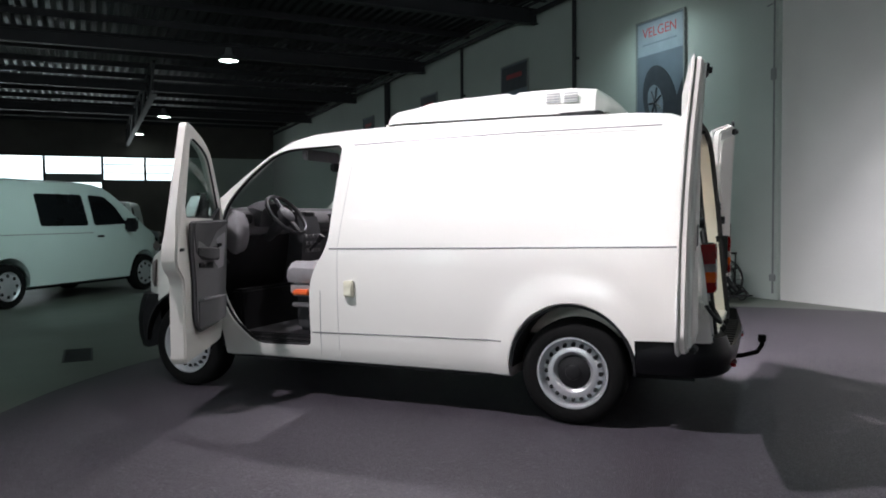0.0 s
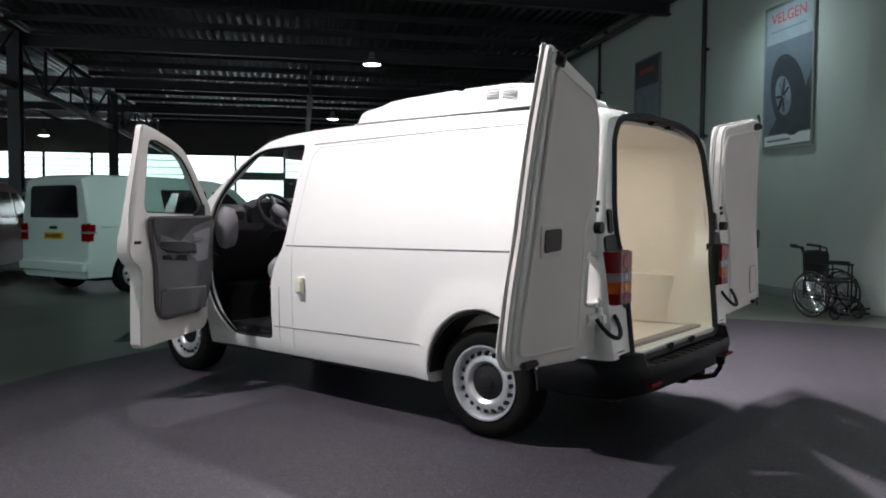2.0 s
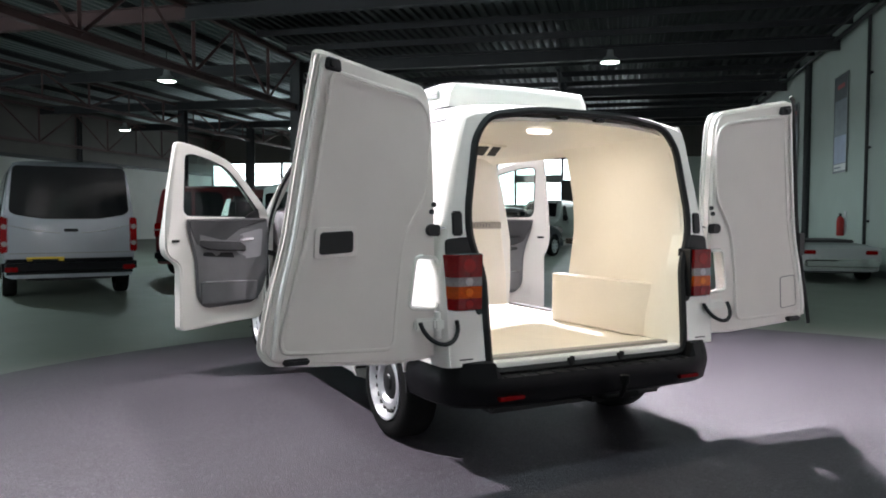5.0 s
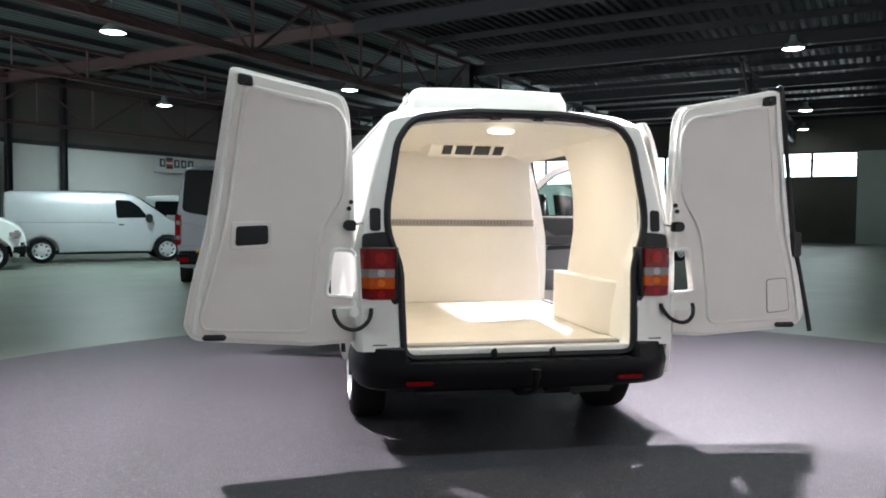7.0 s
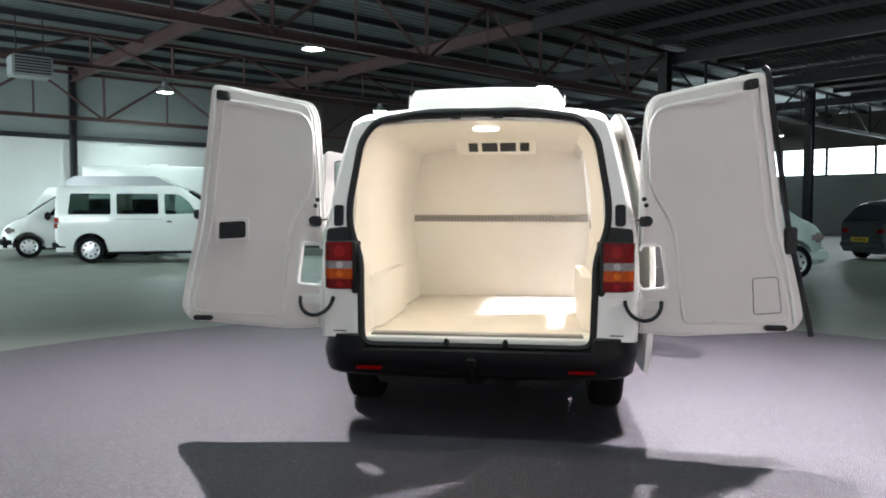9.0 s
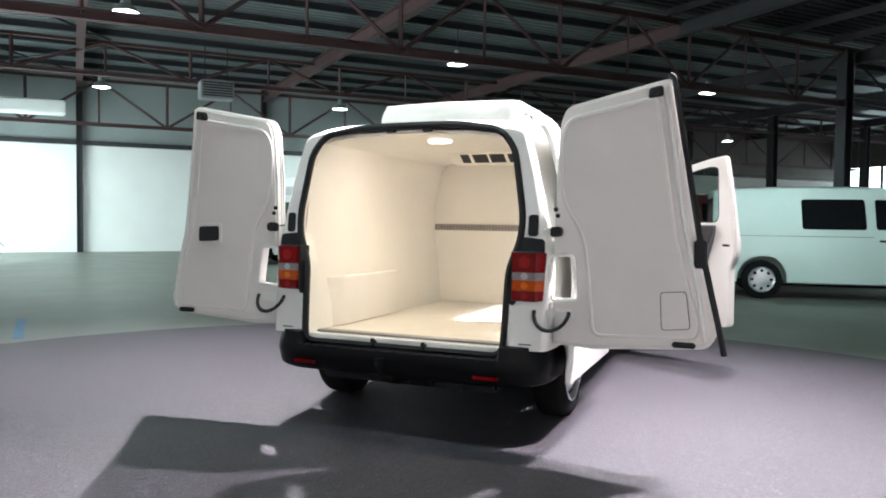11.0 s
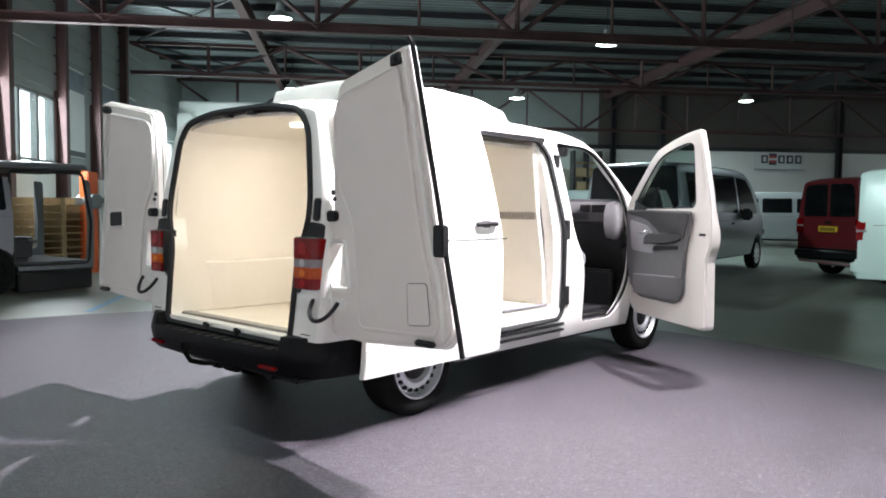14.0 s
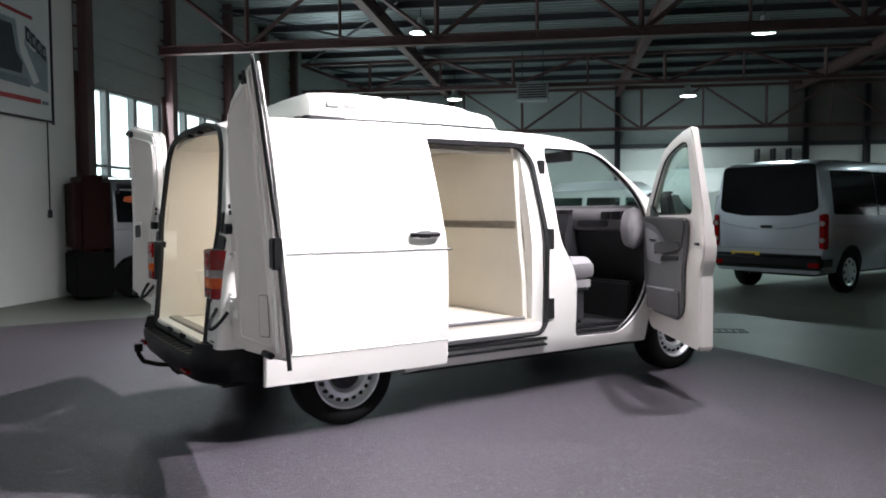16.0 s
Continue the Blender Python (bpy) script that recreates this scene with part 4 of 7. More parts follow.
dome = part("cabin_lamp", lathe([(-0.012, 0.0), (-0.012, 0.10), (0.0, 0.115), (0.02, 0.115)], 24, "z"), DOMEGLASS, van, "small glowing lamp in the load ceiling")
dome.matrix_local = pose(-0.23, -0.02, 1.82) @ Matrix.Diagonal((0.42, 0.75, 1, 1))
area_lamp("cabin_lamp_light", pose(-0.23, -0.02, 1.80), 6.3, 0.16, None, (1.0, 0.90, 0.77))

# hinges and cable loops at the rear corners
for s in (1, -1):
    for z in (1.28,):
        part("rear_hinge", joined(box(-0.81, -0.77, min(s * 0.79, s * 0.85), max(s * 0.79, s * 0.85), z - 0.075, z + 0.05, 0.008)), BLACK, van, "black upper door hinge")
    part("lower_hinge", joined(box(-0.79, -0.70, min(s * 0.86, s * 0.96), max(s * 0.86, s * 0.96), 0.74, 0.80, 0.01), rod((-0.76, s * 0.93, 0.70), (-0.76, s * 0.93, 0.83), 0.018, 10)), WHITE, van, "white lower door hinge")
    part("cable_tube", sweep([(-0.80 - 0.06 * math.sin(a), s * (0.945 - 0.10 * math.cos(a)), 0.785 - 0.10 * math.sin(a)) for a in [math.pi * i / 14 for i in range(15)]], 0.0115, 8), RUBBER, van, "black ribbed cable tube to the door")

# ---- rear wing doors, swung out ----
def rear_door(s):
    def x_at(y, z):
        k = min(1, max(0, (y - 0.93) / 0.65))
        return -0.710 - k * (0.032 + curve_at([(1.15, 0.0), (1.4, 0.006), (1.7, 0.024), (2.05, 0.056)], z))
    def lay(bm):
        """Lays the flat door along its bowed face; towards the free edge it gets thinner."""
        for v in bm.verts:
            y, z = v.co.y, v.co.z
            if v.co.x > 0:
                v.co.x *= 1 - 0.42 * min(1, max(0, (y - 1.0) / 0.6))
            v.co.x += x_at(y, z)
            v.co.y = s * y
        return bm
    rim = rounded([(0.925, 0.585), (1.17, 0.575), (1.78, 0.625), (1.825, 0.70), (1.785, 0.92), (1.712, 1.18), (1.645, 1.62), (1.575, 2.045), (1.54, 2.05), (0.99, 1.945), (0.955, 1.86), (0.935, 1.55), (0.925, 1.12)],
                  [0.02, 0.01, 0.06, 0.03, 0.1, 0.1, 0.1, 0.03, 0.02, 0.09, 0.05, 0.05, 0.01], 4)
    def banded(bm):
        """Cut into bands, so that it can follow the bow."""
        for k in range(1, 10):
            bmesh.ops.bisect_plane(bm, geom=bm.verts[:] + bm.edges[:] + bm.faces[:], plane_co=(0, 0, 0.6 + 0.145 * k), plane_no=(0, 0, 1))
        for k in (0.95, 1.2, 1.4, 1.6):
            bmesh.ops.bisect_plane(bm, geom=bm.verts[:] + bm.edges[:] + bm.faces[:], plane_co=(0, k, 0), plane_no=(0, 1, 0))
        bmesh.ops.triangulate(bm, faces=[f for f in bm.faces if len(f.verts) > 4])
        return bm
    def gridded(poly, t0, t1, bevel):
        return banded(prism(poly, t0, t1, "x", bevel, 2))
    def inset(poly, d):
        return [(1.37 + (y - 1.37) * (1 - d / 0.45), 1.31 + (z - 1.31) * (1 - d / 0.72)) for y, z in poly]
    def notch(d):
        return prism(rounded([(0.80, 0.835 - d), (1.085 + d, 0.855 - d), (1.05 + d, 1.105 + d), (0.80, 1.095 + d)], 0.03, 3), -0.1, 0.2, "x")
    d = part("rear_door", lay(banded(carved(prism(inset(rim, 0.013), -0.012, 0.05, "x", 0.014, 3), [notch(0.0)]))), DOORSKIN, van, "white wing door swung open, grey inner panel", 30)
    part("outer_skin", lay(banded(carved(prism(rim, 0.046, 0.075, "x", 0.010, 2), [notch(0.006)]))), WHITE, d, "white painted outer door skin", 30)
    bead = rounded([(1.175, 0.665), (1.72, 0.69), (1.725, 0.76), (1.60, 1.22), (1.495, 1.95), (1.02, 1.865), (0.975, 1.76), (0.985, 1.42), (1.115, 1.22), (1.15, 0.95)], [0.05, 0.05, 0.02, 0.1, 0.04, 0.09, 0.05, 0.1, 0.1, 0.1], 4)
    part("inner_panel", lay(gridded(bead, -0.024, -0.012, 0.006)), BOARD, d, "flat grey board inside the door")
    part("panel_bead", lay(sweep([(-0.017, y, z) for y, z in bead], 0.012, 6, True)), DOORSKIN, d)
    outer_bead = rounded([(1.765, 0.67), (1.735, 0.90), (1.662, 1.2), (1.60, 1.62), (1.54, 2.0)], [0, 0.1, 0.1, 0.1, 0], 4)
    part("edge_fold", lay(sweep([(-0.016, y, z) for y, z in outer_bead], 0.012, 6)), WHITE, d)
    part("notch_rim", lay(sweep([(-0.012, y, z) for y, z in rounded([(0.93, 0.845), (1.085, 0.855), (1.05, 1.105), (0.93, 1.098)], 0.03, 3)], 0.011, 6)), WHITE, d)
    part("upper_latch", lay(joined(prism(rounded([(1.455, 1.945), (1.535, 1.955), (1.53, 2.01), (1.46, 2.0)], 0.015), -0.04, -0.012, "x", 0.006, 1), rod((-0.055, 1.50, 1.975), (-0.03, 1.50, 1.975), 0.016, 10))), BLACK, d, "black upper door latch")
    part("lower_latch", lay(box(-0.045, -0.012, 1.60, 1.72, 0.632, 0.662, 0.008)), BLACK, d, "black lower door latch")
    if s > 0:
        part("handle_cup", lay(prism(rounded([(1.365, 1.115), (1.578, 1.105), (1.572, 1.250), (1.365, 1.256)], 0.02), -0.031, -0.022, "x", 0.003, 1)), BOARD, d)
        part("inner_handle", lay(prism(rounded([(1.385, 1.135), (1.552, 1.125), (1.547, 1.228), (1.385, 1.235)], 0.02), -0.036, -0.028, "x", 0.003, 1)), BLACK, d, "black recessed door handle")
    else:
        hatch = rounded([(1.545, 0.72), (1.69, 0.735), (1.665, 0.93), (1.535, 0.92)], 0.02)
        part("bulb_hatch", lay(prism(hatch, -0.028, -0.022, "x", 0.002, 1)), BOARD, d, "small hatch in the inner board")
        part("hatch_rim", lay(sweep([(-0.026, y, z) for y, z in hatch], 0.003, 4, True)), TRIM, d)
        part("edge_seal", lay(sweep([(0.01, y, z) for y, z in rounded([(1.86, 0.60), (1.84, 0.70), (1.73, 1.18), (1.585, 2.05), (1.56, 2.07)], [0, 0.03, 0.1, 0.02, 0], 4)], 0.016, 6)), RUBBER, d, "black rubber edge seal")
        part("edge_lock", lay(box(-0.03, 0.03, 1.70, 1.765, 1.055, 1.205, 0.008)), BLACK, d, "black lock on the door edge")
    part("hinge_plate", lay(joined(rod((-0.05, 0.965, 1.235), (-0.01, 0.965, 1.235), 0.03, 14), box(-0.045, -0.01, 0.925, 0.97, 1.205, 1.262, 0.006))), BLACK, d, "black check strap end")
    part("hinge_bolt", lay(joined(rod((-0.022, 0.962, 1.325), (-0.01, 0.962, 1.325), 0.013, 10), rod((-0.022, 0.95, 1.36), (-0.01, 0.95, 1.36), 0.013, 10))), BLACK, d)
    part("lower_bracket", lay(box(-0.03, 0.0, 0.93, 1.06, 0.74, 0.80, 0.012)), WHITE, d)
    return d
rear_door(1)
rear_door(-1)
# check straps between body and door
for s in (1, -1):
    part("check_strap", rod((-0.79, s * 0.86, 1.25), (-0.765, s * 0.96, 1.235), 0.007, 6), CHROME, van)

# ---- front doors, swung out ----
def front_door(s, end, reach, foot):
    """Built flat: a from the hinge, z up, then turned to its open place."""
    hinge = Vector((2.685, s * 0.915))
    way = (Vector(end) - hinge).normalized()
    side = Vector((way.y, -way.x)) * s          # outward skin direction
    def lay(bm):
        for v in bm.verts:
            a, n, z = v.co.x, v.co.y, v.co.z
            lean = 0.0 if z < 1.05 else -0.10 * (z - 1.05)      # leans in above the belt line
            if z > 1.275 and n > -0.06:
                n *= 0.55                                       # the window frame is thinner than the door
            p = hinge + way * a * reach + side * (n + lean)
            v.co = Vector((p.x, p.y, z))
        return bm
    rim = rounded([(0.03, 0.50), (0.10, 0.40), (foot - 0.025, 0.365), (foot, 0.39), (foot - 0.005, 0.905), (1.005, 0.975), (1.025, 1.08), (1.01, 1.40), (0.955, 1.868), (0.93, 1.885), (0.80, 1.865), (0.60, 1.815), (0.44, 1.755), (0.34, 1.67), (0.20, 1.53), (0.07, 1.40), (0.01, 1.33), (0.0, 1.20)],
                  [0.05, 0.05, 0.02, 0.02, 0.06, 0.05, 0.06, 0.1, 0.02, 0.02, 0.1, 0.1, 0.1, 0.1, 0.1, 0.08, 0.03, 0.05], 4)
    hole = rounded([(0.13, 1.285), (0.83, 1.295), (0.865, 1.34), (0.875, 1.785), (0.80, 1.797), (0.62, 1.757), (0.47, 1.70), (0.38, 1.62), (0.25, 1.49), (0.13, 1.36)], [0.03, 0.03, 0.03, 0.05, 0.1, 0.1, 0.08, 0.08, 0.1, 0.03], 4)
    shell = carved(prism(rim, -0.045, 0.055, "y", 0.014, 3), [prism(hole, -0.2, 0.2, "y")])
    bmesh.ops.triangulate(shell, faces=[f for f in shell.faces if len(f.verts) > 4])
    d = part("front_door", lay(shell), DOORSKIN, van, "white front door swung open with grey trim", 30)
    trim = rounded([(0.03, 0.80), (0.10, 0.62), (0.20, 0.545), (0.68, 0.535), (0.755, 0.62), (0.765, 0.95), (0.84, 1.17), (0.855, 1.272), (0.05, 1.282), (0.02, 1.10)], [0.1, 0.1, 0.1, 0.1, 0.1, 0.12, 0.08, 0.02, 0.03, 0.1], 4)
    part("door_trim", lay(prism(trim, -0.078, -0.045, "y", 0.014, 3)), TRIM, d, "grey plastic inner door trim")
    part("trim_upper", lay(prism(rounded([(0.07, 1.255), (0.33, 1.20), (0.50, 1.08), (0.76, 1.05), (0.83, 1.20), (0.84, 1.265), (0.07, 1.272)], 0.03), -0.086, -0.074, "y", 0.006, 1)), TRIM_DARK, d)
    part("trim_field", lay(prism(rounded([(0.11, 0.94), (0.40, 0.92), (0.46, 1.02), (0.34, 1.15), (0.10, 1.20)], 0.04), -0.084, -0.074, "y", 0.006, 2)), TRIM_PALE, d, "pale grey field in the door trim")
    part("arm_pull", lay(loft([[(a, -0.076, z - w), (a, -0.076 - t, z - w * 0.7), (a, -0.076 - t, z + w * 0.7), (a, -0.076, z + w)] for a, z, w, t in ((0.28, 1.02, 0.03, 0.012), (0.36, 1.045, 0.045, 0.045), (0.52, 1.05, 0.05, 0.055), (0.66, 1.06, 0.045, 0.05), (0.735, 1.075, 0.03, 0.015))])), TRIM_DARK, d)
    part("pull_recess", lay(prism(rounded([(0.40, 0.945), (0.70, 0.97), (0.70, 1.0), (0.42, 0.99)], 0.012), -0.09, -0.074, "y")), BLACK, d)
    part("door_pocket", lay(loft([[(a, -0.076, 0.575), (a, -0.076 - t * 0.8, 0.58), (a, -0.076 - t, 0.70), (a, -0.076 - t, z1), (a, -0.076, z1 + 0.01)] for a, t, z1 in ((0.15, 0.01, 0.72), (0.20, 0.045, 0.735), (0.45, 0.06, 0.745), (0.66, 0.05, 0.75), (0.72, 0.012, 0.745))])), TRIM, d)
    part("pocket_edge", lay(sweep([(0.18, -0.104, 0.738), (0.45, -0.138, 0.752), (0.69, -0.104, 0.757)], 0.006, 6)), TRIM_PALE, d)
    part("inner_handle", lay(joined(box(0.20, 0.34, -0.094, -0.082, 1.085, 1.115, 0.006), box(0.29, 0.36, -0.104, -0.084, 1.09, 1.108, 0.005))), CHROME, d, "bright inner door handle")
    g = part("window_pane", lay(prism(hole, 0.004, 0.009, "y")), PANE, d)
    g.visible_shadow = False
    part("window_seal", lay(sweep([(a, -0.03, z) for a, z in hole], 0.011, 6, True)), RUBBER, d, "black window seal")
    part("mirror_sail", lay(prism(rounded([(0.10, 1.275), (0.27, 1.28), (0.13, 1.37)], 0.015), -0.06, -0.02, "y", 0.006, 1)), BLACK, d)
    part("door_lock", lay(box(0.90, 0.965, -0.052, -0.04, 1.085, 1.105, 0.003)), BLACK, d)
    part("edge_latch", lay(box(0.955, 0.99, -0.03, 0.005, 0.985, 1.05, 0.004)), BLACK, d)
    mirror = part("wing_mirror", lay(box(0.12, 0.36, 0.06, 0.20, 1.23, 1.47, 0.05, 3)), BLACK, d, "large black wing mirror")
    part("mirror_glass", lay(box(0.362, 0.367, 0.075, 0.185, 1.255, 1.445, 0.002, 1)), CHROME, mirror)
    part("mirror_foot", lay(box(0.08, 0.20, 0.02, 0.09, 1.22, 1.31, 0.015)), BLACK, mirror)
    part("outer_handle", lay(joined(box(0.74, 0.92, 0.04, 0.062, 1.01, 1.035, 0.008), box(0.74, 0.77, 0.03, 0.05, 1.0, 1.045, 0.008))), BLACK, d, "black outer door handle")
    part("door_cable", lay(sweep([(0.02, -0.03, 0.98), (-0.03, -0.05, 0.97), (-0.06, -0.06, 0.95)], 0.022, 8)), RUBBER, d)
    part("door_hinge", lay(joined(box(-0.04, 0.05, -0.03, 0.01, 1.05, 1.10, 0.006), box(-0.04, 0.05, -0.03, 0.01, 0.62, 0.67, 0.006))), DOORSKIN, d)
    return d
front_door(1, (2.285, 1.785), 1.0, 0.89)
front_door(-1, (2.205, -1.85), 1.03, 0.975)

# ---- sliding side door, slid back outside the body ----
def sliding_door():
    zs = [0.335, 0.42, 0.55, 0.75, 0.95, 1.08, 1.2, 1.35, 1.5, 1.65, 1.75, 1.82, 1.86]
    def edge_front(z):
        return curve_at([(0.3, 0.665), (1.1, 0.655), (1.86, 0.60)], z)
    rings = []
    for z in zs:
        y = -(curve_at(SIDE, z) + 0.10)
        x0, x1 = -0.565, edge_front(z)
        rings.append([(x0, y + 0.035, z), (x0, y + 0.006, z), (x0 + 0.008, y, z), (x1 - 0.008, y, z), (x1, y + 0.006, z), (x1, y + 0.035, z)])
    d = part("sliding_door", loft(rings), WHITE, van, "white sliding side door pushed back", 30)
    def line(x0, x1, z, r, mat, n="door_crease"):
        y = -(curve_at(SIDE, z) + 0.10) + 0.001
        part(n, sweep([(x0, y, z), (x1, y, z)], r, 4), mat, d)
    line(-0.56, 0.69, 1.085, 0.006, GAP)
    line(-0.56, 0.69, 0.50, 0.004, CREASE_SHADE)
    line(-0.30, 0.58, 1.79, 0.004, CREASE_SHADE)
    h = part("door_handle", sweep([(0.38, -1.035, 1.18), (0.40, -1.05, 1.182), (0.48, -1.056, 1.185), (0.57, -1.05, 1.182), (0.585, -1.035, 1.18)], 0.017, 8), BLACK, d, "black sliding door handle")
    part("handle_dish", prism(rounded([(0.44, 1.155), (0.54, 1.155), (0.54, 1.205), (0.44, 1.205)], 0.022), -1.030, -1.020, "y", 0.003, 1), BLACK, d)
    part("door_arm", joined(box(0.45, 0.66, -1.0, -0.80, 0.43, 0.45, 0.004), box(0.50, 0.60, -1.0, -0.85, 1.10, 1.14, 0.004)), BLACK, d)
    return d
sliding_door()
for z, r in ((0.405, 0.011), (0.36, 0.007)):
    part("slide_rail", box(0.44, 1.57, -0.945, -0.90, z - r, z + r), BLACK, van, "black lower door rail")
part("upper_rail", box(0.42, 1.48, -0.80, -0.765, 1.785, 1.815), BLACK, van, "black upper door rail")
for z in (0.62, 1.12, 1.62):
    y = -side_y(1.6, z, 0.008)
    part("slide_catch", box(1.580, 1.642, y - 0.014, y + 0.03, z - 0.078, z + 0.078, 0.006), BLACK, van, "black door catch on the pillar")

# ---- cab ----
g = part("wind_screen", loft([[(2.19 + (1.84 - z) * 1.28 + 0.05 - 0.16 * (y / 0.8) ** 2 + o, y, z) for y in [-0.78, -0.6, -0.3, 0, 0.3, 0.6, 0.78]] for z, o in ((1.22, 0), (1.5, 0), (1.87, 0))], False, False), PANE, van, "clear wind screen")
g.visible_shadow = False
def dash_ring(y, c, prof):
    return [(x + c, y, z) for x, z in prof]
BOW = ((-0.80, 0.10), (-0.66, 0.03), (-0.3, 0.0), (-0.10, -0.03), (0.12, -0.03), (0.35, 0.0), (0.66, 0.03), (0.80, 0.10))
part("dashboard", loft([dash_ring(y, c, [(2.66, 1.15), (2.57, 1.17), (2.55, 1.20), (2.56, 1.30), (2.60, 1.345), (2.70 - c, 1.35), (2.84 - c, 1.27), (2.84 - c, 1.12)]) for y, c in BOW]), TRIM, van, "grey dashboard")
part("dash_top", loft([dash_ring(y, c, [(2.60, 1.347), (2.62, 1.372), (2.70 - c, 1.37), (2.80 - c, 1.305), (2.84 - c, 1.275), (2.70 - c, 1.345)]) for y, c in BOW]), DASH, van, "dark dashboard top pad")
part("dash_lower", loft([dash_ring(y, c, [(2.72, 0.62), (2.66, 0.80), (2.62, 1.0), (2.60, 1.155), (2.84 - c, 1.13), (2.90 - c, 0.62)]) for y, c in BOW]), BLACK, van, "black lower dashboard")
for s in (1, -1):
    part("dash_end", loft([[(2.62 + 0.085 * k * math.cos(a) - 0.01 * k, s * y, 1.185 + 0.17 * k * math.sin(a)) for a in [2 * math.pi * i / 20 for i in range(20)]] for y, k in ((0.72, 0.9), (0.79, 1.0), (0.825, 0.93), (0.845, 0.7))]), FABRIC, van, "pale grey rounded dashboard end")
part("instrument_hood", loft([[(2.50, y, 1.34 + h), (2.60, y, 1.37 + h), (2.74, y, 1.34), (2.74, y, 1.25), (2.53, y, 1.22)] for y, h in ((0.20, 0.0), (0.26, 0.045), (0.40, 0.065), (0.54, 0.045), (0.60, 0.0))]), DASH, van, "dark instrument hood")
for y0, y1, z0 in ((-0.70, -0.58, 1.255), (-0.56, -0.46, 1.255), (-0.13, 0.0, 1.27), (0.02, 0.15, 1.27), (0.64, 0.74, 1.25)):
    o = 0.03 if abs(y0) > 0.5 else -0.03
    v = part("dash_vent", box(2.535 + o, 2.60 + o, y0, y1, z0, z0 + 0.065, 0.006), BLACK, van)
    for i in range(3):
        part("vent_blade", box(2.528 + o, 2.54 + o, y0 + 0.008, y1 - 0.008, z0 + 0.012 + 0.018 * i, z0 + 0.02 + 0.018 * i), DASH, v)
part("glove_tray", box(2.535, 2.56, -0.56, -0.20, 1.19, 1.245, 0.008), DASH, van, "dark open glove tray")
console = part("centre_console", loft([[(2.50, y, 1.30), (2.44, y, 1.10), (2.46, y, 0.92), (2.60, y, 0.70), (2.80, y, 0.70), (2.80, y, 1.30)] for y in (-0.15, -0.13, 0.13, 0.15)]), DASH, van, "dark centre console")
for i in range(4):
    for j in range(3):
        part("console_key", box(2.432 + 0.004 * j, 2.47, -0.10 + 0.055 * i, -0.065 + 0.055 * i, 1.00 + 0.06 * j, 1.03 + 0.06 * j, 0.003, 1), TRIM, console)
wheel_m = pose(2.42, 0.40, 1.31, 0, -50, 0)
sw = part("steering_wheel", sweep([tuple(wheel_m @ Vector((0.19 * math.cos(a), 0.19 * math.sin(a), 0))) for a in [2 * math.pi * i / 32 for i in range(32)]], 0.017, 8, True), BLACK, van, "black steering wheel")
bm = joined(lathe([(-0.03, 0.0), (-0.03, 0.07), (0.015, 0.075), (0.03, 0.05), (0.03, 0.0)], 20, "z"), box(-0.18, 0.18, -0.022, 0.022, -0.012, 0.012, 0.008), box(-0.18, 0.0, -0.03, 0.03, -0.012, 0.012, 0.008))
bm.transform(wheel_m)
part("wheel_hub", bm, DASH, sw)
part("steering_column", rod((2.41, 0.40, 1.28), (2.62, 0.40, 1.14), 0.05, 12), DASH, van)
part("gear_lever", joined(rod((2.46, 0.06, 1.0), (2.34, 0.06, 1.10), 0.012, 8), rod((2.35, 0.06, 1.09), (2.31, 0.06, 1.14), 0.024, 10)), BLACK, van)
part("cab_floor", joined(box(1.47, 2.62, -0.80, 0.80, 0.385, 0.44, 0.01), box(1.84, 2.42, 0.70, 0.87, 0.378, 0.41, 0.008), box(1.84, 2.42, -0.87, -0.70, 0.378, 0.41, 0.008), box(2.55, 2.66, -0.80, 0.80, 0.42, 0.75, 0.02)), BLACK, van, "black rubber cab floor")
for s in (1, -1):
    for i in range(10):
        part("step_tread", box(1.90 + 0.05 * i, 1.925 + 0.05 * i, min(s * 0.72, s * 0.865), max(s * 0.72, s * 0.865), 0.41, 0.415), RUBBER, van)

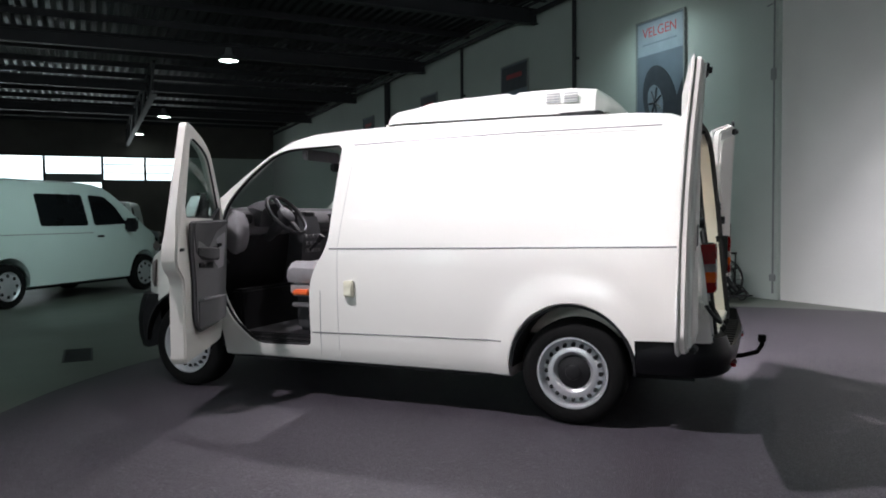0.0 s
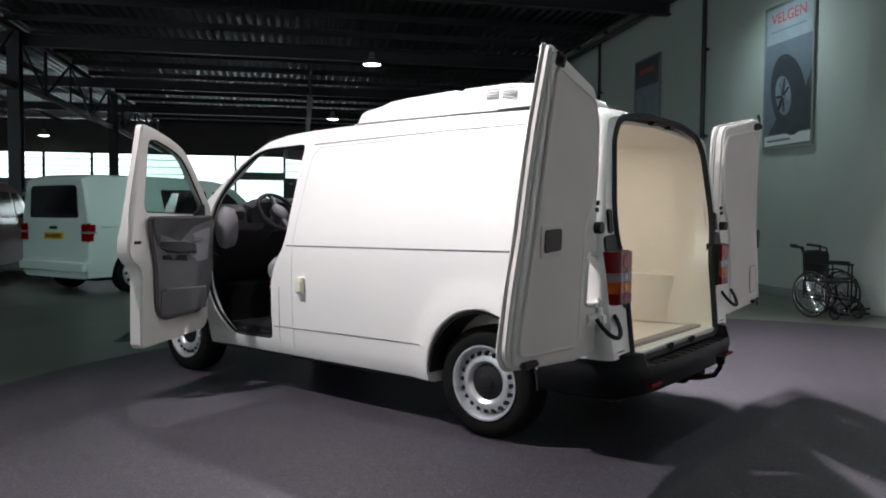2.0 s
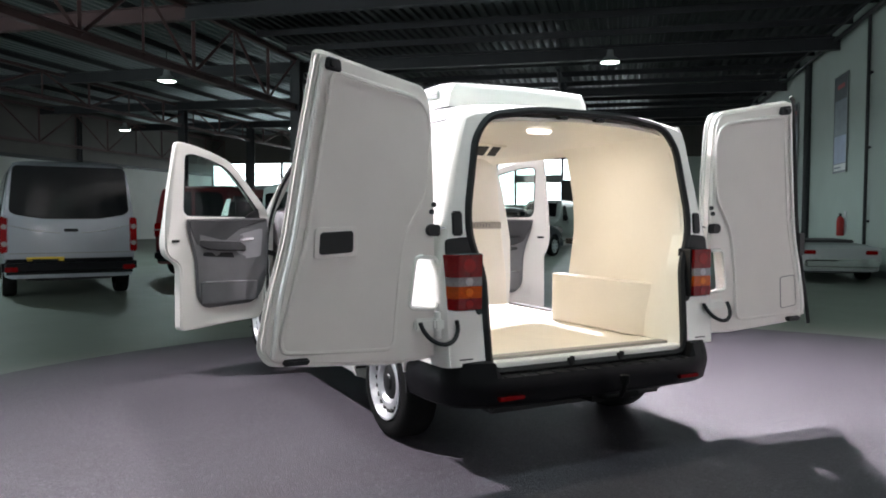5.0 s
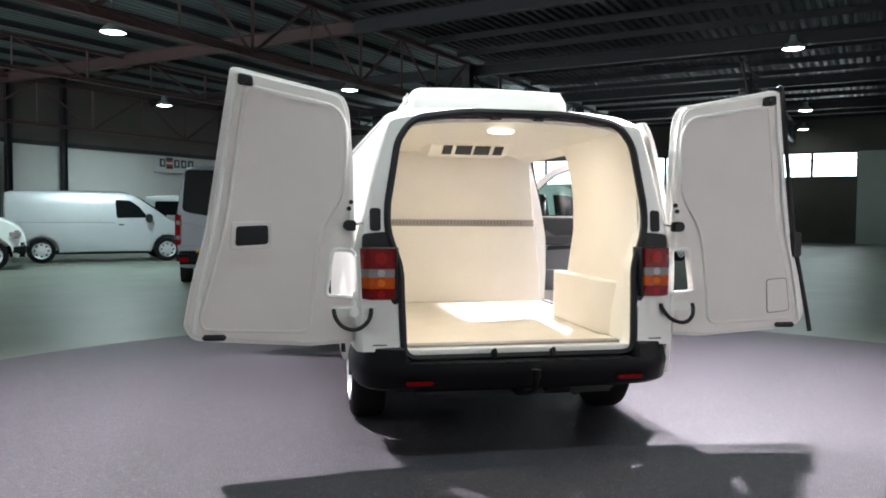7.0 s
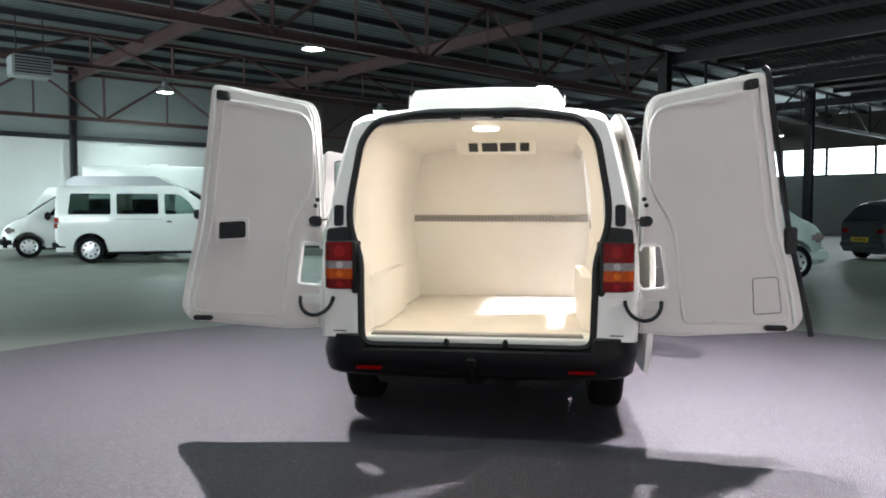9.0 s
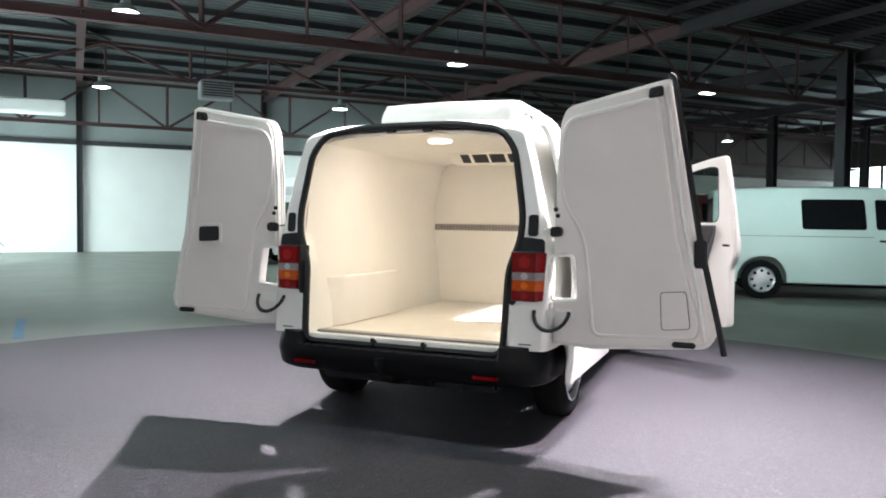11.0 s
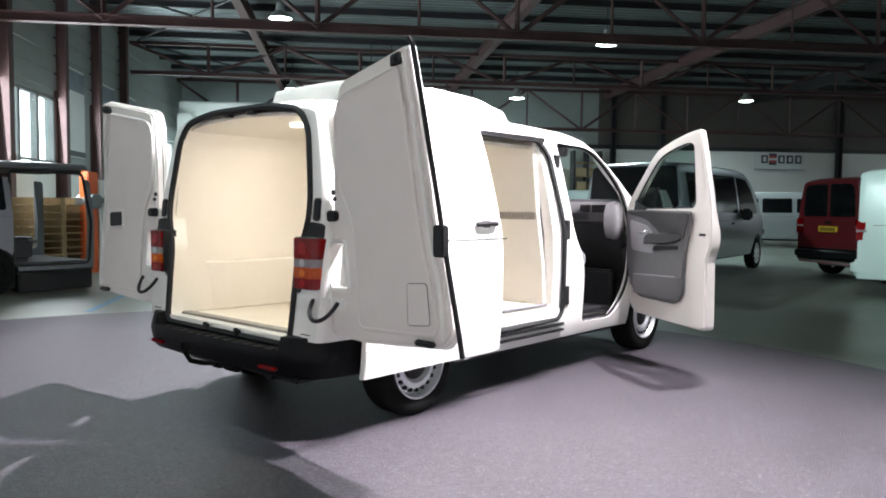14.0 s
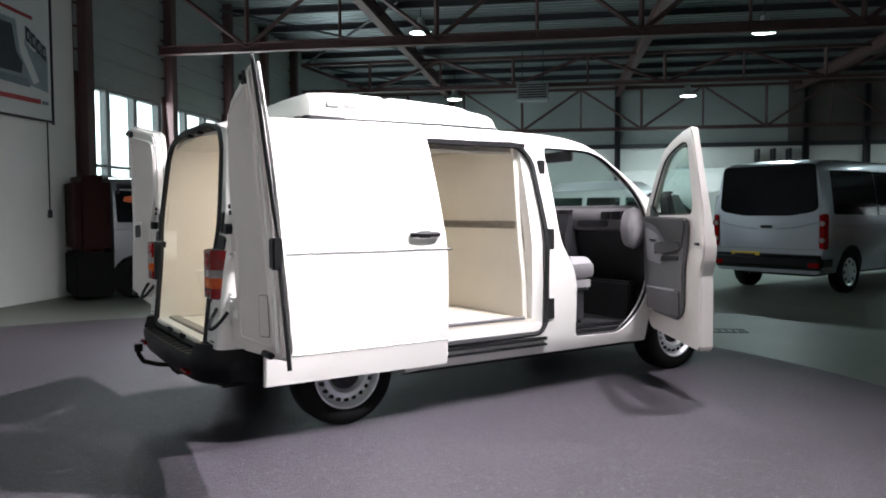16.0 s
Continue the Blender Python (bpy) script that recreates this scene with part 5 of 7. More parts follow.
def seat(y0, y1, heads, label):
    t = part("seat", box(1.62, 2.18, y0 + 0.04, y1 - 0.04, 0.44, 0.80, 0.03), DASH, van, label)
    part("seat_skirt", box(1.66, 2.22, y0 + 0.01, y1 - 0.01, 0.70, 0.81, 0.025, 2), FABRIC, t)
    part("cushion", loft([[(x, y0 + 0.02 + e, 0.80), (x, y0 + e, 0.84), (x, y0 + 0.005 + e, 0.90 + h), (x, y0 + 0.06 + e, 0.95 + h), (x, (y0 + y1) / 2, 0.935 + h), (x, y1 - 0.06 - e, 0.95 + h), (x, y1 - 0.005 - e, 0.90 + h), (x, y1 - e, 0.84), (x, y1 - 0.02 - e, 0.80)] for x, e, h in ((1.62, 0.02, -0.01), (1.72, 0.0, -0.01), (2.00, 0, 0.01), (2.18, 0, 0.015), (2.235, 0.012, -0.005), (2.26, 0.04, -0.045))]), FABRIC, t, "grey fabric seat cushion")
    part("backrest", loft([[(1.60 - 0.12 * k, y0 + 0.03 + e, 0.90 + 0.58 * k), (1.70 - 0.13 * k, y0 + e, 0.90 + 0.58 * k), (1.75 - 0.16 * k, y0 + 0.06 + e, 0.90 + 0.58 * k), (1.75 - 0.16 * k, y1 - 0.06 - e, 0.90 + 0.58 * k), (1.70 - 0.13 * k, y1 - e, 0.90 + 0.58 * k), (1.60 - 0.12 * k, y1 - 0.03 - e, 0.90 + 0.58 * k)] for k, e in ((0, 0.0), (0.25, 0), (0.6, 0.01), (0.9, 0.03), (1.0, 0.06))]), FABRIC, t, "grey fabric backrest")
    for yh in heads:
        part("headrest", box(1.49, 1.58, yh - 0.12, yh + 0.12, 1.52, 1.69, 0.04, 3), FABRIC, t)
        part("headrest_post", joined(rod((1.53, yh - 0.05, 1.44), (1.53, yh - 0.05, 1.54), 0.006, 6), rod((1.53, yh + 0.05, 1.44), (1.53, yh + 0.05, 1.54), 0.006, 6)), CHROME, t)
    return t
drv = seat(0.16, 0.68, (0.42,), "grey fabric driver seat")
seat(-0.74, 0.10, (-0.16, -0.52), "grey fabric double passenger seat")
part("belt_buckle", box(2.02, 2.16, 0.66, 0.72, 0.715, 0.755, 0.012), ORANGE, drv, "orange belt buckle")
part("seat_lever", box(1.82, 2.18, 0.675, 0.70, 0.62, 0.66, 0.012), TRIM, drv)
part("cab_mirror", box(2.16, 2.19, -0.12, 0.12, 1.66, 1.73, 0.012), BLACK, van, "inner rear view mirror")
part("roof_lining", box(1.49, 2.05, -0.70, 0.70, 1.85, 1.868, 0.006), FABRIC, van)
for s in (1, -1):
    part("sun_visor", box(2.07, 2.12, min(s * 0.15, s * 0.62), max(s * 0.15, s * 0.62), 1.72, 1.80, 0.012), FABRIC, van)
    part("belt_strap", joined(box(1.655, 1.667, min(s * 0.775, s * 0.82), max(s * 0.775, s * 0.82), 0.70, 1.55), box(1.65, 1.69, min(s * 0.765, s * 0.825), max(s * 0.765, s * 0.825), 1.53, 1.60, 0.006)), BLACK, van)

# the tail of the body leans forward towards the roof
for ob in van.children:
    if ob.type == "MESH" and not ob.name.startswith(("rear_door", "sliding_door", "tail_lamp", "rear_bumper", "wheel", "tow_bar", "roof_cooling")):
        for vert in ob.data.vertices:
            w = min(1.0, max(0.0, (-0.35 - vert.co.x) / 0.35))
            vert.co.x += w * 0.10 * max(0.0, vert.co.z - 0.55)

# ---- parked vehicles ----
def paint(name, colour, rough=0.3, metal=0.0):
    return material(name, colour, rough, metal, vary=0.06, scale=2.0, coat=0.7, fine=False)
P_WHITE = paint("parked_white_paint", (0.68, 0.71, 0.68))
P_MINIBUS = paint("silver_lilac_metallic_paint", (0.28, 0.30, 0.33), 0.30, 0.82)
P_MINT = paint("mint_white_paint", (0.58, 0.70, 0.655))
P_RED = paint("parked_red_paint", (0.12, 0.009, 0.012))
P_BLACK = paint("parked_black_paint", (0.018, 0.019, 0.022))
P_DARK = paint("parked_dark_blue_grey_paint", (0.035, 0.04, 0.05), 0.28, 0.3)
P_GREY = paint("parked_grey_green_paint", (0.20, 0.22, 0.21), 0.3, 0.3)
P_OLD = paint("old_white_paint", (0.62, 0.64, 0.60), 0.4)
P_CLASSIC = paint("old_silver_grey_paint", (0.36, 0.37, 0.37), 0.36, 0.2)
P_LGREY = paint("parked_light_grey_paint", (0.42, 0.44, 0.45), 0.33, 0.2)

VAN_SHAPE = dict(side=SIDE, roof=ROOF, plan=PLAN, base=3.0, xs=BODY_X, bottom=0.27, wheel=0.328)
CAR_SIDE = [(0.20, 0.78), (0.35, 0.83), (0.55, 0.86), (0.80, 0.855), (0.95, 0.83), (1.10, 0.74), (1.30, 0.66), (1.45, 0.58)]
CAR_SHAPE = dict(side=CAR_SIDE, base=2.65, bottom=0.20, wheel=0.31,
                 roof=[(-0.78, 0.70), (-0.74, 0.92), (-0.62, 1.05), (-0.35, 1.36), (0.0, 1.46), (0.6, 1.50), (1.1, 1.47), (1.5, 1.34), (1.9, 1.12), (2.15, 0.99), (2.6, 0.93), (3.0, 0.86), (3.3, 0.74), (3.42, 0.60), (3.44, 0.5)],
                 plan=[(-0.78, 0.80), (-0.70, 0.92), (-0.5, 0.98), (0, 1.0), (2.4, 1.0), (2.9, 0.95), (3.2, 0.86), (3.38, 0.70), (3.44, 0.6)],
                 xs=[-0.78, -0.76, -0.74, -0.68, -0.62, -0.5, -0.35, -0.2, 0.0, 0.3, 0.6, 1.1, 1.3, 1.5, 1.7, 1.9, 2.05, 2.15, 2.4, 2.6, 2.8, 3.0, 3.2, 3.3, 3.38, 3.42, 3.44])
OLD_SHAPE = dict(side=[(0.25, 0.74), (0.5, 0.80), (0.75, 0.80), (0.88, 0.76), (1.0, 0.70), (1.35, 0.58)], base=2.6, bottom=0.27, wheel=0.31,
                 roof=[(-1.05, 0.62), (-1.03, 0.82), (-0.9, 0.88), (-0.2, 0.92), (0.05, 0.96), (0.35, 1.28), (0.6, 1.36), (1.2, 1.36), (1.5, 1.28), (1.8, 0.97), (2.0, 0.93), (3.0, 0.90), (3.3, 0.84), (3.34, 0.6)],
                 plan=[(-1.05, 0.90), (-0.95, 0.96), (-0.5, 1.0), (2.6, 1.0), (3.2, 0.95), (3.34, 0.9)],
                 xs=[-1.05, -1.03, -0.97, -0.9, -0.6, -0.2, 0.0, 0.05, 0.2, 0.35, 0.6, 0.9, 1.2, 1.5, 1.65, 1.8, 2.0, 2.5, 3.0, 3.2, 3.3, 3.34])

def parked(name, label, category, m, shape, colour, size=(1, 1, 1), side_windows=(), rear_window=None, screen=None, lamps="tall", plate=True, bumper=None, openings=(), group="", pane=None):
    """A parked vehicle: body, dark panes, wheels, lamps, bumpers and plate; x forward from the rear axle."""
    th = thing(name, label, category, m @ Matrix.Diagonal((*size, 1)), group)
    side, roof, plan, base, low, wr = shape["side"], shape["roof"], shape["plan"], shape["base"], shape["bottom"], shape["wheel"]
    def y_at(x, z):
        return curve_at(side, z) * curve_at(plan, x)
    top_side = side[-1][0]
    rings = []
    for x in shape["xs"]:
        top = curve_at(roof, x)
        sh = min(top - 0.06, top_side)
        half = [(0.0, low), (y_at(x, low) - 0.06, low)] + [(y_at(x, low + 0.02 + (sh - low - 0.02) * i / 10), low + 0.02 + (sh - low - 0.02) * i / 10) for i in range(11)]
        ys = half[-1][0]
        half += [(ys * math.cos(math.pi / 2 * i / 6) ** 0.62, sh + (top - sh) * math.sin(math.pi / 2 * i / 6) ** 0.85) for i in range(1, 6)] + [(0.0, top)]
        rings.append([(x, y, z) for y, z in half] + [(x, -y, z) for y, z in half[-2:0:-1]])
    cuts = []
    for x in (0.0, base):
        pts = [(x + (wr + 0.07) * math.cos(a), wr + 0.02 + (wr + 0.07) * math.sin(a)) for a in [math.pi * i / 16 for i in range(17)]] + [(x - wr - 0.07, 0.05), (x + wr + 0.07, 0.05)]
        cuts += [prism(pts, 0.55, 1.2, "y"), prism(pts, -1.2, -0.55, "y")]
    cuts += list(openings)
    part("body", carved(loft(rings), cuts), colour, th, smooth=30)
    for s, poly in side_windows:
        poly = rounded(poly, 0.05, 3)
        bm = prism(poly, 0.0, 1.0, "y")
        for i in range(1, 9):      # cut into bands, so that the pane follows the bowed side
            z = min(q[1] for q in poly) + (max(q[1] for q in poly) - min(q[1] for q in poly)) * i / 9
            bmesh.ops.bisect_plane(bm, geom=bm.verts[:] + bm.edges[:] + bm.faces[:], plane_co=(0, 0, z), plane_no=(0, 0, 1))
        for v in bm.verts:
            v.co.y = s * (y_at(v.co.x, v.co.z) + (0.009 if v.co.y > 0.5 else -0.02))
        part("side_window", bm, pane or DARK_PANE, th, "clear side window" if pane else "dark side window", 30)
    x_rear = shape["xs"][0]
    if rear_window:
        for poly in rear_window:
            part("rear_window", prism(rounded(poly, 0.06, 3), x_rear - 0.012, x_rear + 0.03, "x", 0.004, 1), DARK_PANE, th, "dark rear window", 0)
    if screen:
        (z0, y0), (z1, y1) = screen
        def x_roof(z):
            xs = [x for x in np.arange(1.2, shape["xs"][-1], 0.02) if curve_at(roof, x) <= z]
            return xs[0] if xs else shape["xs"][-1]
        part("wind_screen", loft([[(x_roof(z) + 0.02 + 0.04 * (1 - (y / w) ** 2), y, z) for y in np.linspace(-w, w, 7)] + [(x_roof(z) - 0.04, y, z - 0.03) for y in np.linspace(w, -w, 7)] for z, w in ((z0, y0), ((z0 + z1) / 2, (y0 + y1) / 2), (z1, y1))]), DARK_PANE, th)
    for x in (0.0, base):
        for s in (1, -1):
            w = part("wheel", lathe([(-0.10, wr * 0.6), (-0.10, wr * 0.92), (-0.06, wr), (0.06, wr), (0.095, wr * 0.95), (0.10, wr * 0.70), (0.085, wr * 0.66)], 28), TYRE, th)
            w.matrix_local = pose(x, s * (curve_at(side, 0.5) - 0.105), wr, 0, 0, 0 if s > 0 else 180)
            part("wheel_trim", lathe([(0.085, wr * 0.67), (0.095, wr * 0.64), (0.075, wr * 0.56), (0.09, wr * 0.35), (0.085, wr * 0.15), (0.095, 0.0)], 28), STEEL, w)
            for k in range(8):
                a = 2 * math.pi * k / 8
                part("trim_slot", rod((wr * 0.47 * math.cos(a), 0.06, wr * 0.47 * math.sin(a)), (wr * 0.47 * math.cos(a), 0.087, wr * 0.47 * math.sin(a)), wr * 0.085, 7), BLACK, w)
    y1 = curve_at(side, 0.9) * curve_at(plan, x_rear)
    for s in (1, -1):
        if lamps == "tall":
            z0, z1 = 0.84, 1.14
            lamp = part("tail_lamp", box(x_rear - 0.02, x_rear + 0.12, min(s * (y1 - 0.17), s * (y1 + 0.035)), max(s * (y1 - 0.17), s * (y1 + 0.035)), z0, z1, 0.02), RED_LENS, th)
            part("clear_band", box(x_rear - 0.026, x_rear + 0.126, min(s * (y1 - 0.172), s * (y1 + 0.041)), max(s * (y1 - 0.172), s * (y1 + 0.041)), z0 + 0.13, z0 + 0.18, 0.01), CLEAR_LENS, lamp)
        elif lamps == "slim":
            lamp = part("tail_lamp", box(x_rear - 0.02, x_rear + 0.10, min(s * (y1 - 0.08), s * (y1 + 0.035)), max(s * (y1 - 0.08), s * (y1 + 0.035)), 0.72, 1.27, 0.02), RED_LENS, th)
            part("reflector", box(x_rear - 0.10, x_rear - 0.06, min(s * (y1 - 0.20), s * (y1 - 0.02)), max(s * (y1 - 0.20), s * (y1 - 0.02)), 0.44, 0.52, 0.01), RED_LENS, th)
            part("tail_crease", sweep([(x_rear - 0.004, s * y, z) for y, z in ((0.15, 1.02), (0.5, 1.06), (0.85, 1.14))], 0.006, 4), GAP, th)
            for z in (0.86, 1.12):
                part("clear_band", rod((x_rear - 0.03, s * (y1 - 0.02), z), (x_rear + 0.02, s * (y1 - 0.02), z), 0.04, 12), CLEAR_LENS, lamp)
        elif lamps != "none":
            part("tail_lamp", box(x_rear - 0.015, x_rear + 0.05, min(s * (y1 - 0.22), s * y1), max(s * (y1 - 0.22), s * y1), 0.66, 0.76, 0.015), RED_LENS, th)
        xf = shape["xs"][-1]
        part("headlamp", box(xf - 0.42, xf - 0.10, min(s * (curve_at(side, 0.8) * curve_at(plan, xf - 0.2) - 0.16), s * (curve_at(side, 0.8) * curve_at(plan, xf - 0.3) + 0.012)), max(s * (curve_at(side, 0.8) * curve_at(plan, xf - 0.2) - 0.16), s * (curve_at(side, 0.8) * curve_at(plan, xf - 0.3) + 0.012)), 0.70, 0.88, 0.04), CLEAR_LENS, th)
        if category == "van":
            xm = 2.55
            part("wing_mirror", box(xm - 0.10, xm + 0.06, min(s * (y_at(xm, 1.15) - 0.02), s * (y_at(xm, 1.15) + 0.20)), max(s * (y_at(xm, 1.15) - 0.02), s * (y_at(xm, 1.15) + 0.20)), 1.08, 1.32, 0.04), BLACK, th)
    bc = bumper or BUMPER
    part("rear_bumper", box(x_rear - 0.09, x_rear + 0.30, -y1 - 0.02, y1 + 0.02, low + 0.06, low + 0.30, 0.06, 3), bc, th)
    xf = shape["xs"][-1]
    yf = curve_at(side, 0.5) * curve_at(plan, xf - 0.25)
    part("front_bumper", box(xf - 0.42, xf + 0.05, -yf, yf, low + 0.02, low + 0.34, 0.09, 3), bc, th)
    if plate == "left":
        part("number_plate", box(x_rear - 0.03, x_rear + 0.01, 0.10, 0.62, 0.545, 0.655, 0.006), PLATE, th, "yellow number plate")
        part("tail_break", box(x_rear - 0.006, x_rear + 0.02, -0.86, 0.86, 0.705, 0.72), GAP, th)
        part("plate_bar", box(x_rear - 0.034, x_rear - 0.028, 0.18, 0.54, 0.575, 0.625), BLACK, th)
    elif plate:
        p = part("number_plate", box(x_rear - 0.115 if plate == "low" else x_rear - 0.022, x_rear - 0.08 if plate == "low" else x_rear + 0.01, -0.26, 0.26, 0.45 if plate == "low" else 0.88, 0.56 if plate == "low" else 0.99, 0.006), PLATE, th, "yellow number plate")
        zc = 0.505 if plate == "low" else 0.935
        xp = x_rear - 0.117 if plate == "low" else x_rear - 0.024
        for k in range(6):
            part("plate_bar", box(xp, xp + 0.004, -0.20 + 0.07 * k, -0.16 + 0.07 * k, zc - 0.03, zc + 0.03), BLACK, p)
    if category == "van":
        part("door_handle", box(x_rear - 0.035, x_rear, -0.10, 0.10, 1.04, 1.09, 0.012), BLACK, th)
        for s in (1, -1):
            part("side_joint", sweep([(x, s * (y_at(x, 1.08) + 0.001), 1.08) for x in (-0.6, 0.2, 1.0, 1.7)], 0.005, 4), GAP, th)
            part("door_handle", box(1.78, 1.92, min(s * (y_at(1.8, 1.0) - 0.005), s * (y_at(1.8, 1.0) + 0.03)), max(s * (y_at(1.8, 1.0) - 0.005), s * (y_at(1.8, 1.0) + 0.03)), 1.0, 1.035, 0.01), BLACK, th)
    part("underbody", box(x_rear + 0.3, xf - 0.5, -0.62, 0.62, low - 0.06, low + 0.05, 0.02), BLACK, th)
    return th

FRONT_WIN = [(1.74, 1.20), (2.52, 1.22), (2.30, 1.52), (2.08, 1.69), (1.72, 1.71)]
MID_WIN = [(0.62, 1.20), (1.60, 1.20), (1.57, 1.71), (0.60, 1.71)]
BACK_WIN = [(-0.50, 1.20), (0.48, 1.20), (0.46, 1.71), (-0.46, 1.71)]
VAN_REAR = [[(-0.66, 1.22), (0.66, 1.22), (0.62, 1.70), (0.56, 1.74), (-0.56, 1.74), (-0.62, 1.70)]]
both = lambda w: [(1, w), (-1, w)]
VSCREEN = ((1.26, 0.74), (1.80, 0.60))

parked("parked_crew_van", "mint white crew van with dark side windows off the carpet", "van", pose(10.0, -1.97, 0, 0, 0, -83), VAN_SHAPE, P_MINT, side_windows=both(FRONT_WIN) + both(MID_WIN), rear_window=VAN_REAR, screen=VSCREEN, bumper=P_MINT)
# tall silver minibus
MB_ROOF = [(-0.86, 2.02), (-0.84, 2.08), (-0.7, 2.13), (0.2, 2.16), (2.6, 2.16), (3.1, 2.10), (3.3, 1.98), (3.7, 1.62), (4.1, 1.28), (4.3, 1.18), (4.6, 1.08), (4.82, 0.9), (4.9, 0.7), (4.92, 0.5)]
MB_SIDE = [(0.27, 0.88), (0.5, 0.93), (0.9, 0.955), (1.15, 0.95), (1.4, 0.925), (1.7, 0.88), (1.95, 0.83), (2.08, 0.78)]
MB_SHAPE = dict(side=MB_SIDE, roof=MB_ROOF, base=3.8, bottom=0.33, wheel=0.34, plan=[(-0.86, 0.97), (-0.8, 0.985), (-0.6, 1.0), (3.6, 1.0), (4.2, 0.95), (4.6, 0.86), (4.85, 0.7), (4.92, 0.6)],
                xs=[-0.86, -0.84, -0.78, -0.7, -0.5, 0.2, 1.0, 2.0, 2.6, 2.9, 3.1, 3.3, 3.5, 3.7, 3.9, 4.1, 4.3, 4.5, 4.6, 4.75, 4.82, 4.88, 4.92])
mbw = [[(-0.58, 1.26), (0.86, 1.24), (0.86, 1.96), (-0.54, 1.95)], [(0.90, 1.24), (2.22, 1.22), (2.22, 1.96), (0.90, 1.96)], [(2.36, 1.22), (3.62, 1.22), (3.30, 1.72), (2.98, 1.93), (2.36, 1.95)]]
parked("parked_minibus", "tall silver minibus with dark tinted windows", "van", pose(9.85, 2.40, 0, 0, 0, 4), MB_SHAPE, P_MINIBUS, side_windows=[(s, w) for w in mbw for s in (1, -1)],
       rear_window=[[(-0.84, 1.36), (-0.76, 1.30), (-0.40, 1.24), (0.40, 1.24), (0.76, 1.30), (0.84, 1.36), (0.785, 2.00), (0.74, 2.045), (-0.74, 2.045), (-0.785, 2.00)]], screen=((1.32, 0.78), (2.0, 0.66)), lamps="slim", plate="left")
parked("parked_red_van", "dark red passenger van parked in the dim hall", "van", pose(12.95, -0.50, 0, 0, 0, -36), VAN_SHAPE, P_RED, (0.98, 0.95, 1.0), both(FRONT_WIN) + both(MID_WIN) + both(BACK_WIN),
       [[(0.04, 1.18), (0.72, 1.18), (0.68, 1.72), (0.60, 1.79), (0.04, 1.80)], [(-0.72, 1.18), (-0.04, 1.18), (-0.04, 1.80), (-0.60, 1.79), (-0.68, 1.72)]], VSCREEN)
parked("parked_black_van", "black van parked behind in the dim hall", "van", pose(18.95, -4.55, 0, 0, 0, -32), VAN_SHAPE, P_BLACK, (1, 1, 1), both(FRONT_WIN) + both(MID_WIN), VAN_REAR, VSCREEN)
CAMPER = (12.85, 10.8, -72)
hv = parked("parked_camper_van", "white van with pale raised roof box", "van", pose(CAMPER[0], CAMPER[1], 0, 0, 0, CAMPER[2]), VAN_SHAPE, P_WHITE, (1, 1, 1), both(FRONT_WIN) + both(MID_WIN) + both(BACK_WIN), VAN_REAR, VSCREEN,
            openings=(box(-0.6, 2.6, -0.78, 0.78, 0.5, 1.76), *[prism(rounded(w, 0.05, 3), -1.2, 1.2, "y") for w in (FRONT_WIN, MID_WIN, BACK_WIN)]), pane=PANE)
for x in (-0.35, 0.75, 1.75):
    part("bench_seat", joined(box(x - 0.12, x + 0.02, -0.65, 0.65, 0.50, 1.30, 0.04), box(x - 0.12, x + 0.35, -0.65, 0.65, 0.50, 0.85, 0.04)), TRIM_DARK, hv, "dark fabric bench seat")
part("raised_roof", loft([[(x, -w, z0), (x, -w * 0.97, z0 + h), (x, w * 0.97, z0 + h), (x, w, z0)] for x, w, z0, h in ((-0.6, 0.64, 1.88, 0.14), (-0.4, 0.68, 1.90, 0.24), (1.5, 0.68, 1.90, 0.25), (1.95, 0.64, 1.88, 0.04))]), P_LGREY, hv, "pale raised roof")
parked("parked_panel_van", "silver grey panel van by the far wall", "van", pose(16.4, 7.75, 0, 0, 0, -72), VAN_SHAPE, P_LGREY, (1, 1, 0.95), both(FRONT_WIN), VAN_REAR, VSCREEN)
def box_truck(m):
    """A delivery truck with a tall white box body and a cooling unit on its roof."""
    th = thing("box_truck", "white box truck with tall plain load box", "truck", m)
    part("load_box", box(0.0, 4.2, 0.0, 2.1, 0.75, 2.80, 0.03, 2), P_WHITE, th, "white smooth load box")
    part("box_rail", joined(box(-0.01, 4.21, -0.01, 0.03, 2.72, 2.81, 0.006, 1), box(-0.01, 4.21, -0.01, 0.03, 0.74, 0.84, 0.006, 1)), P_LGREY, th)
    part("chassis", box(-0.2, 5.6, 0.5, 1.6, 0.45, 0.75, 0.02), BLACK, th)
    part("cab", prism(rounded([(4.3, 0.5), (5.9, 0.5), (5.95, 1.2), (5.3, 2.05), (4.3, 2.1)], 0.12), 0.08, 2.02, "y", 0.05, 2), P_WHITE, th, "white truck cab")
    for x in (0.9, 5.1):
        for y in (0.12, 1.98):
            w = part("wheel", lathe([(-0.11, 0.20), (-0.11, 0.34), (-0.07, 0.36), (0.07, 0.36), (0.11, 0.34), (0.11, 0.20), (0.08, 0.0)], 24), TYRE, th)
            w.matrix_local = pose(x, y, 0.36)
    part("roof_unit", box(1.5, 2.3, 0.5, 1.5, 2.80, 2.91, 0.04, 2), P_LGREY, th)
box_truck(pose(19.9, 10.9, 0, 0, 0, 112) @ pose(0, -2.1, 0))
parked("parked_people_carrier", "white people carrier with dark wind screen by the far wall", "van", pose(16.2, 11.5, 0, 0, 0, 125), VAN_SHAPE, P_WHITE, (1, 1, 0.95), both(FRONT_WIN) + both(MID_WIN) + both(BACK_WIN), VAN_REAR, VSCREEN)
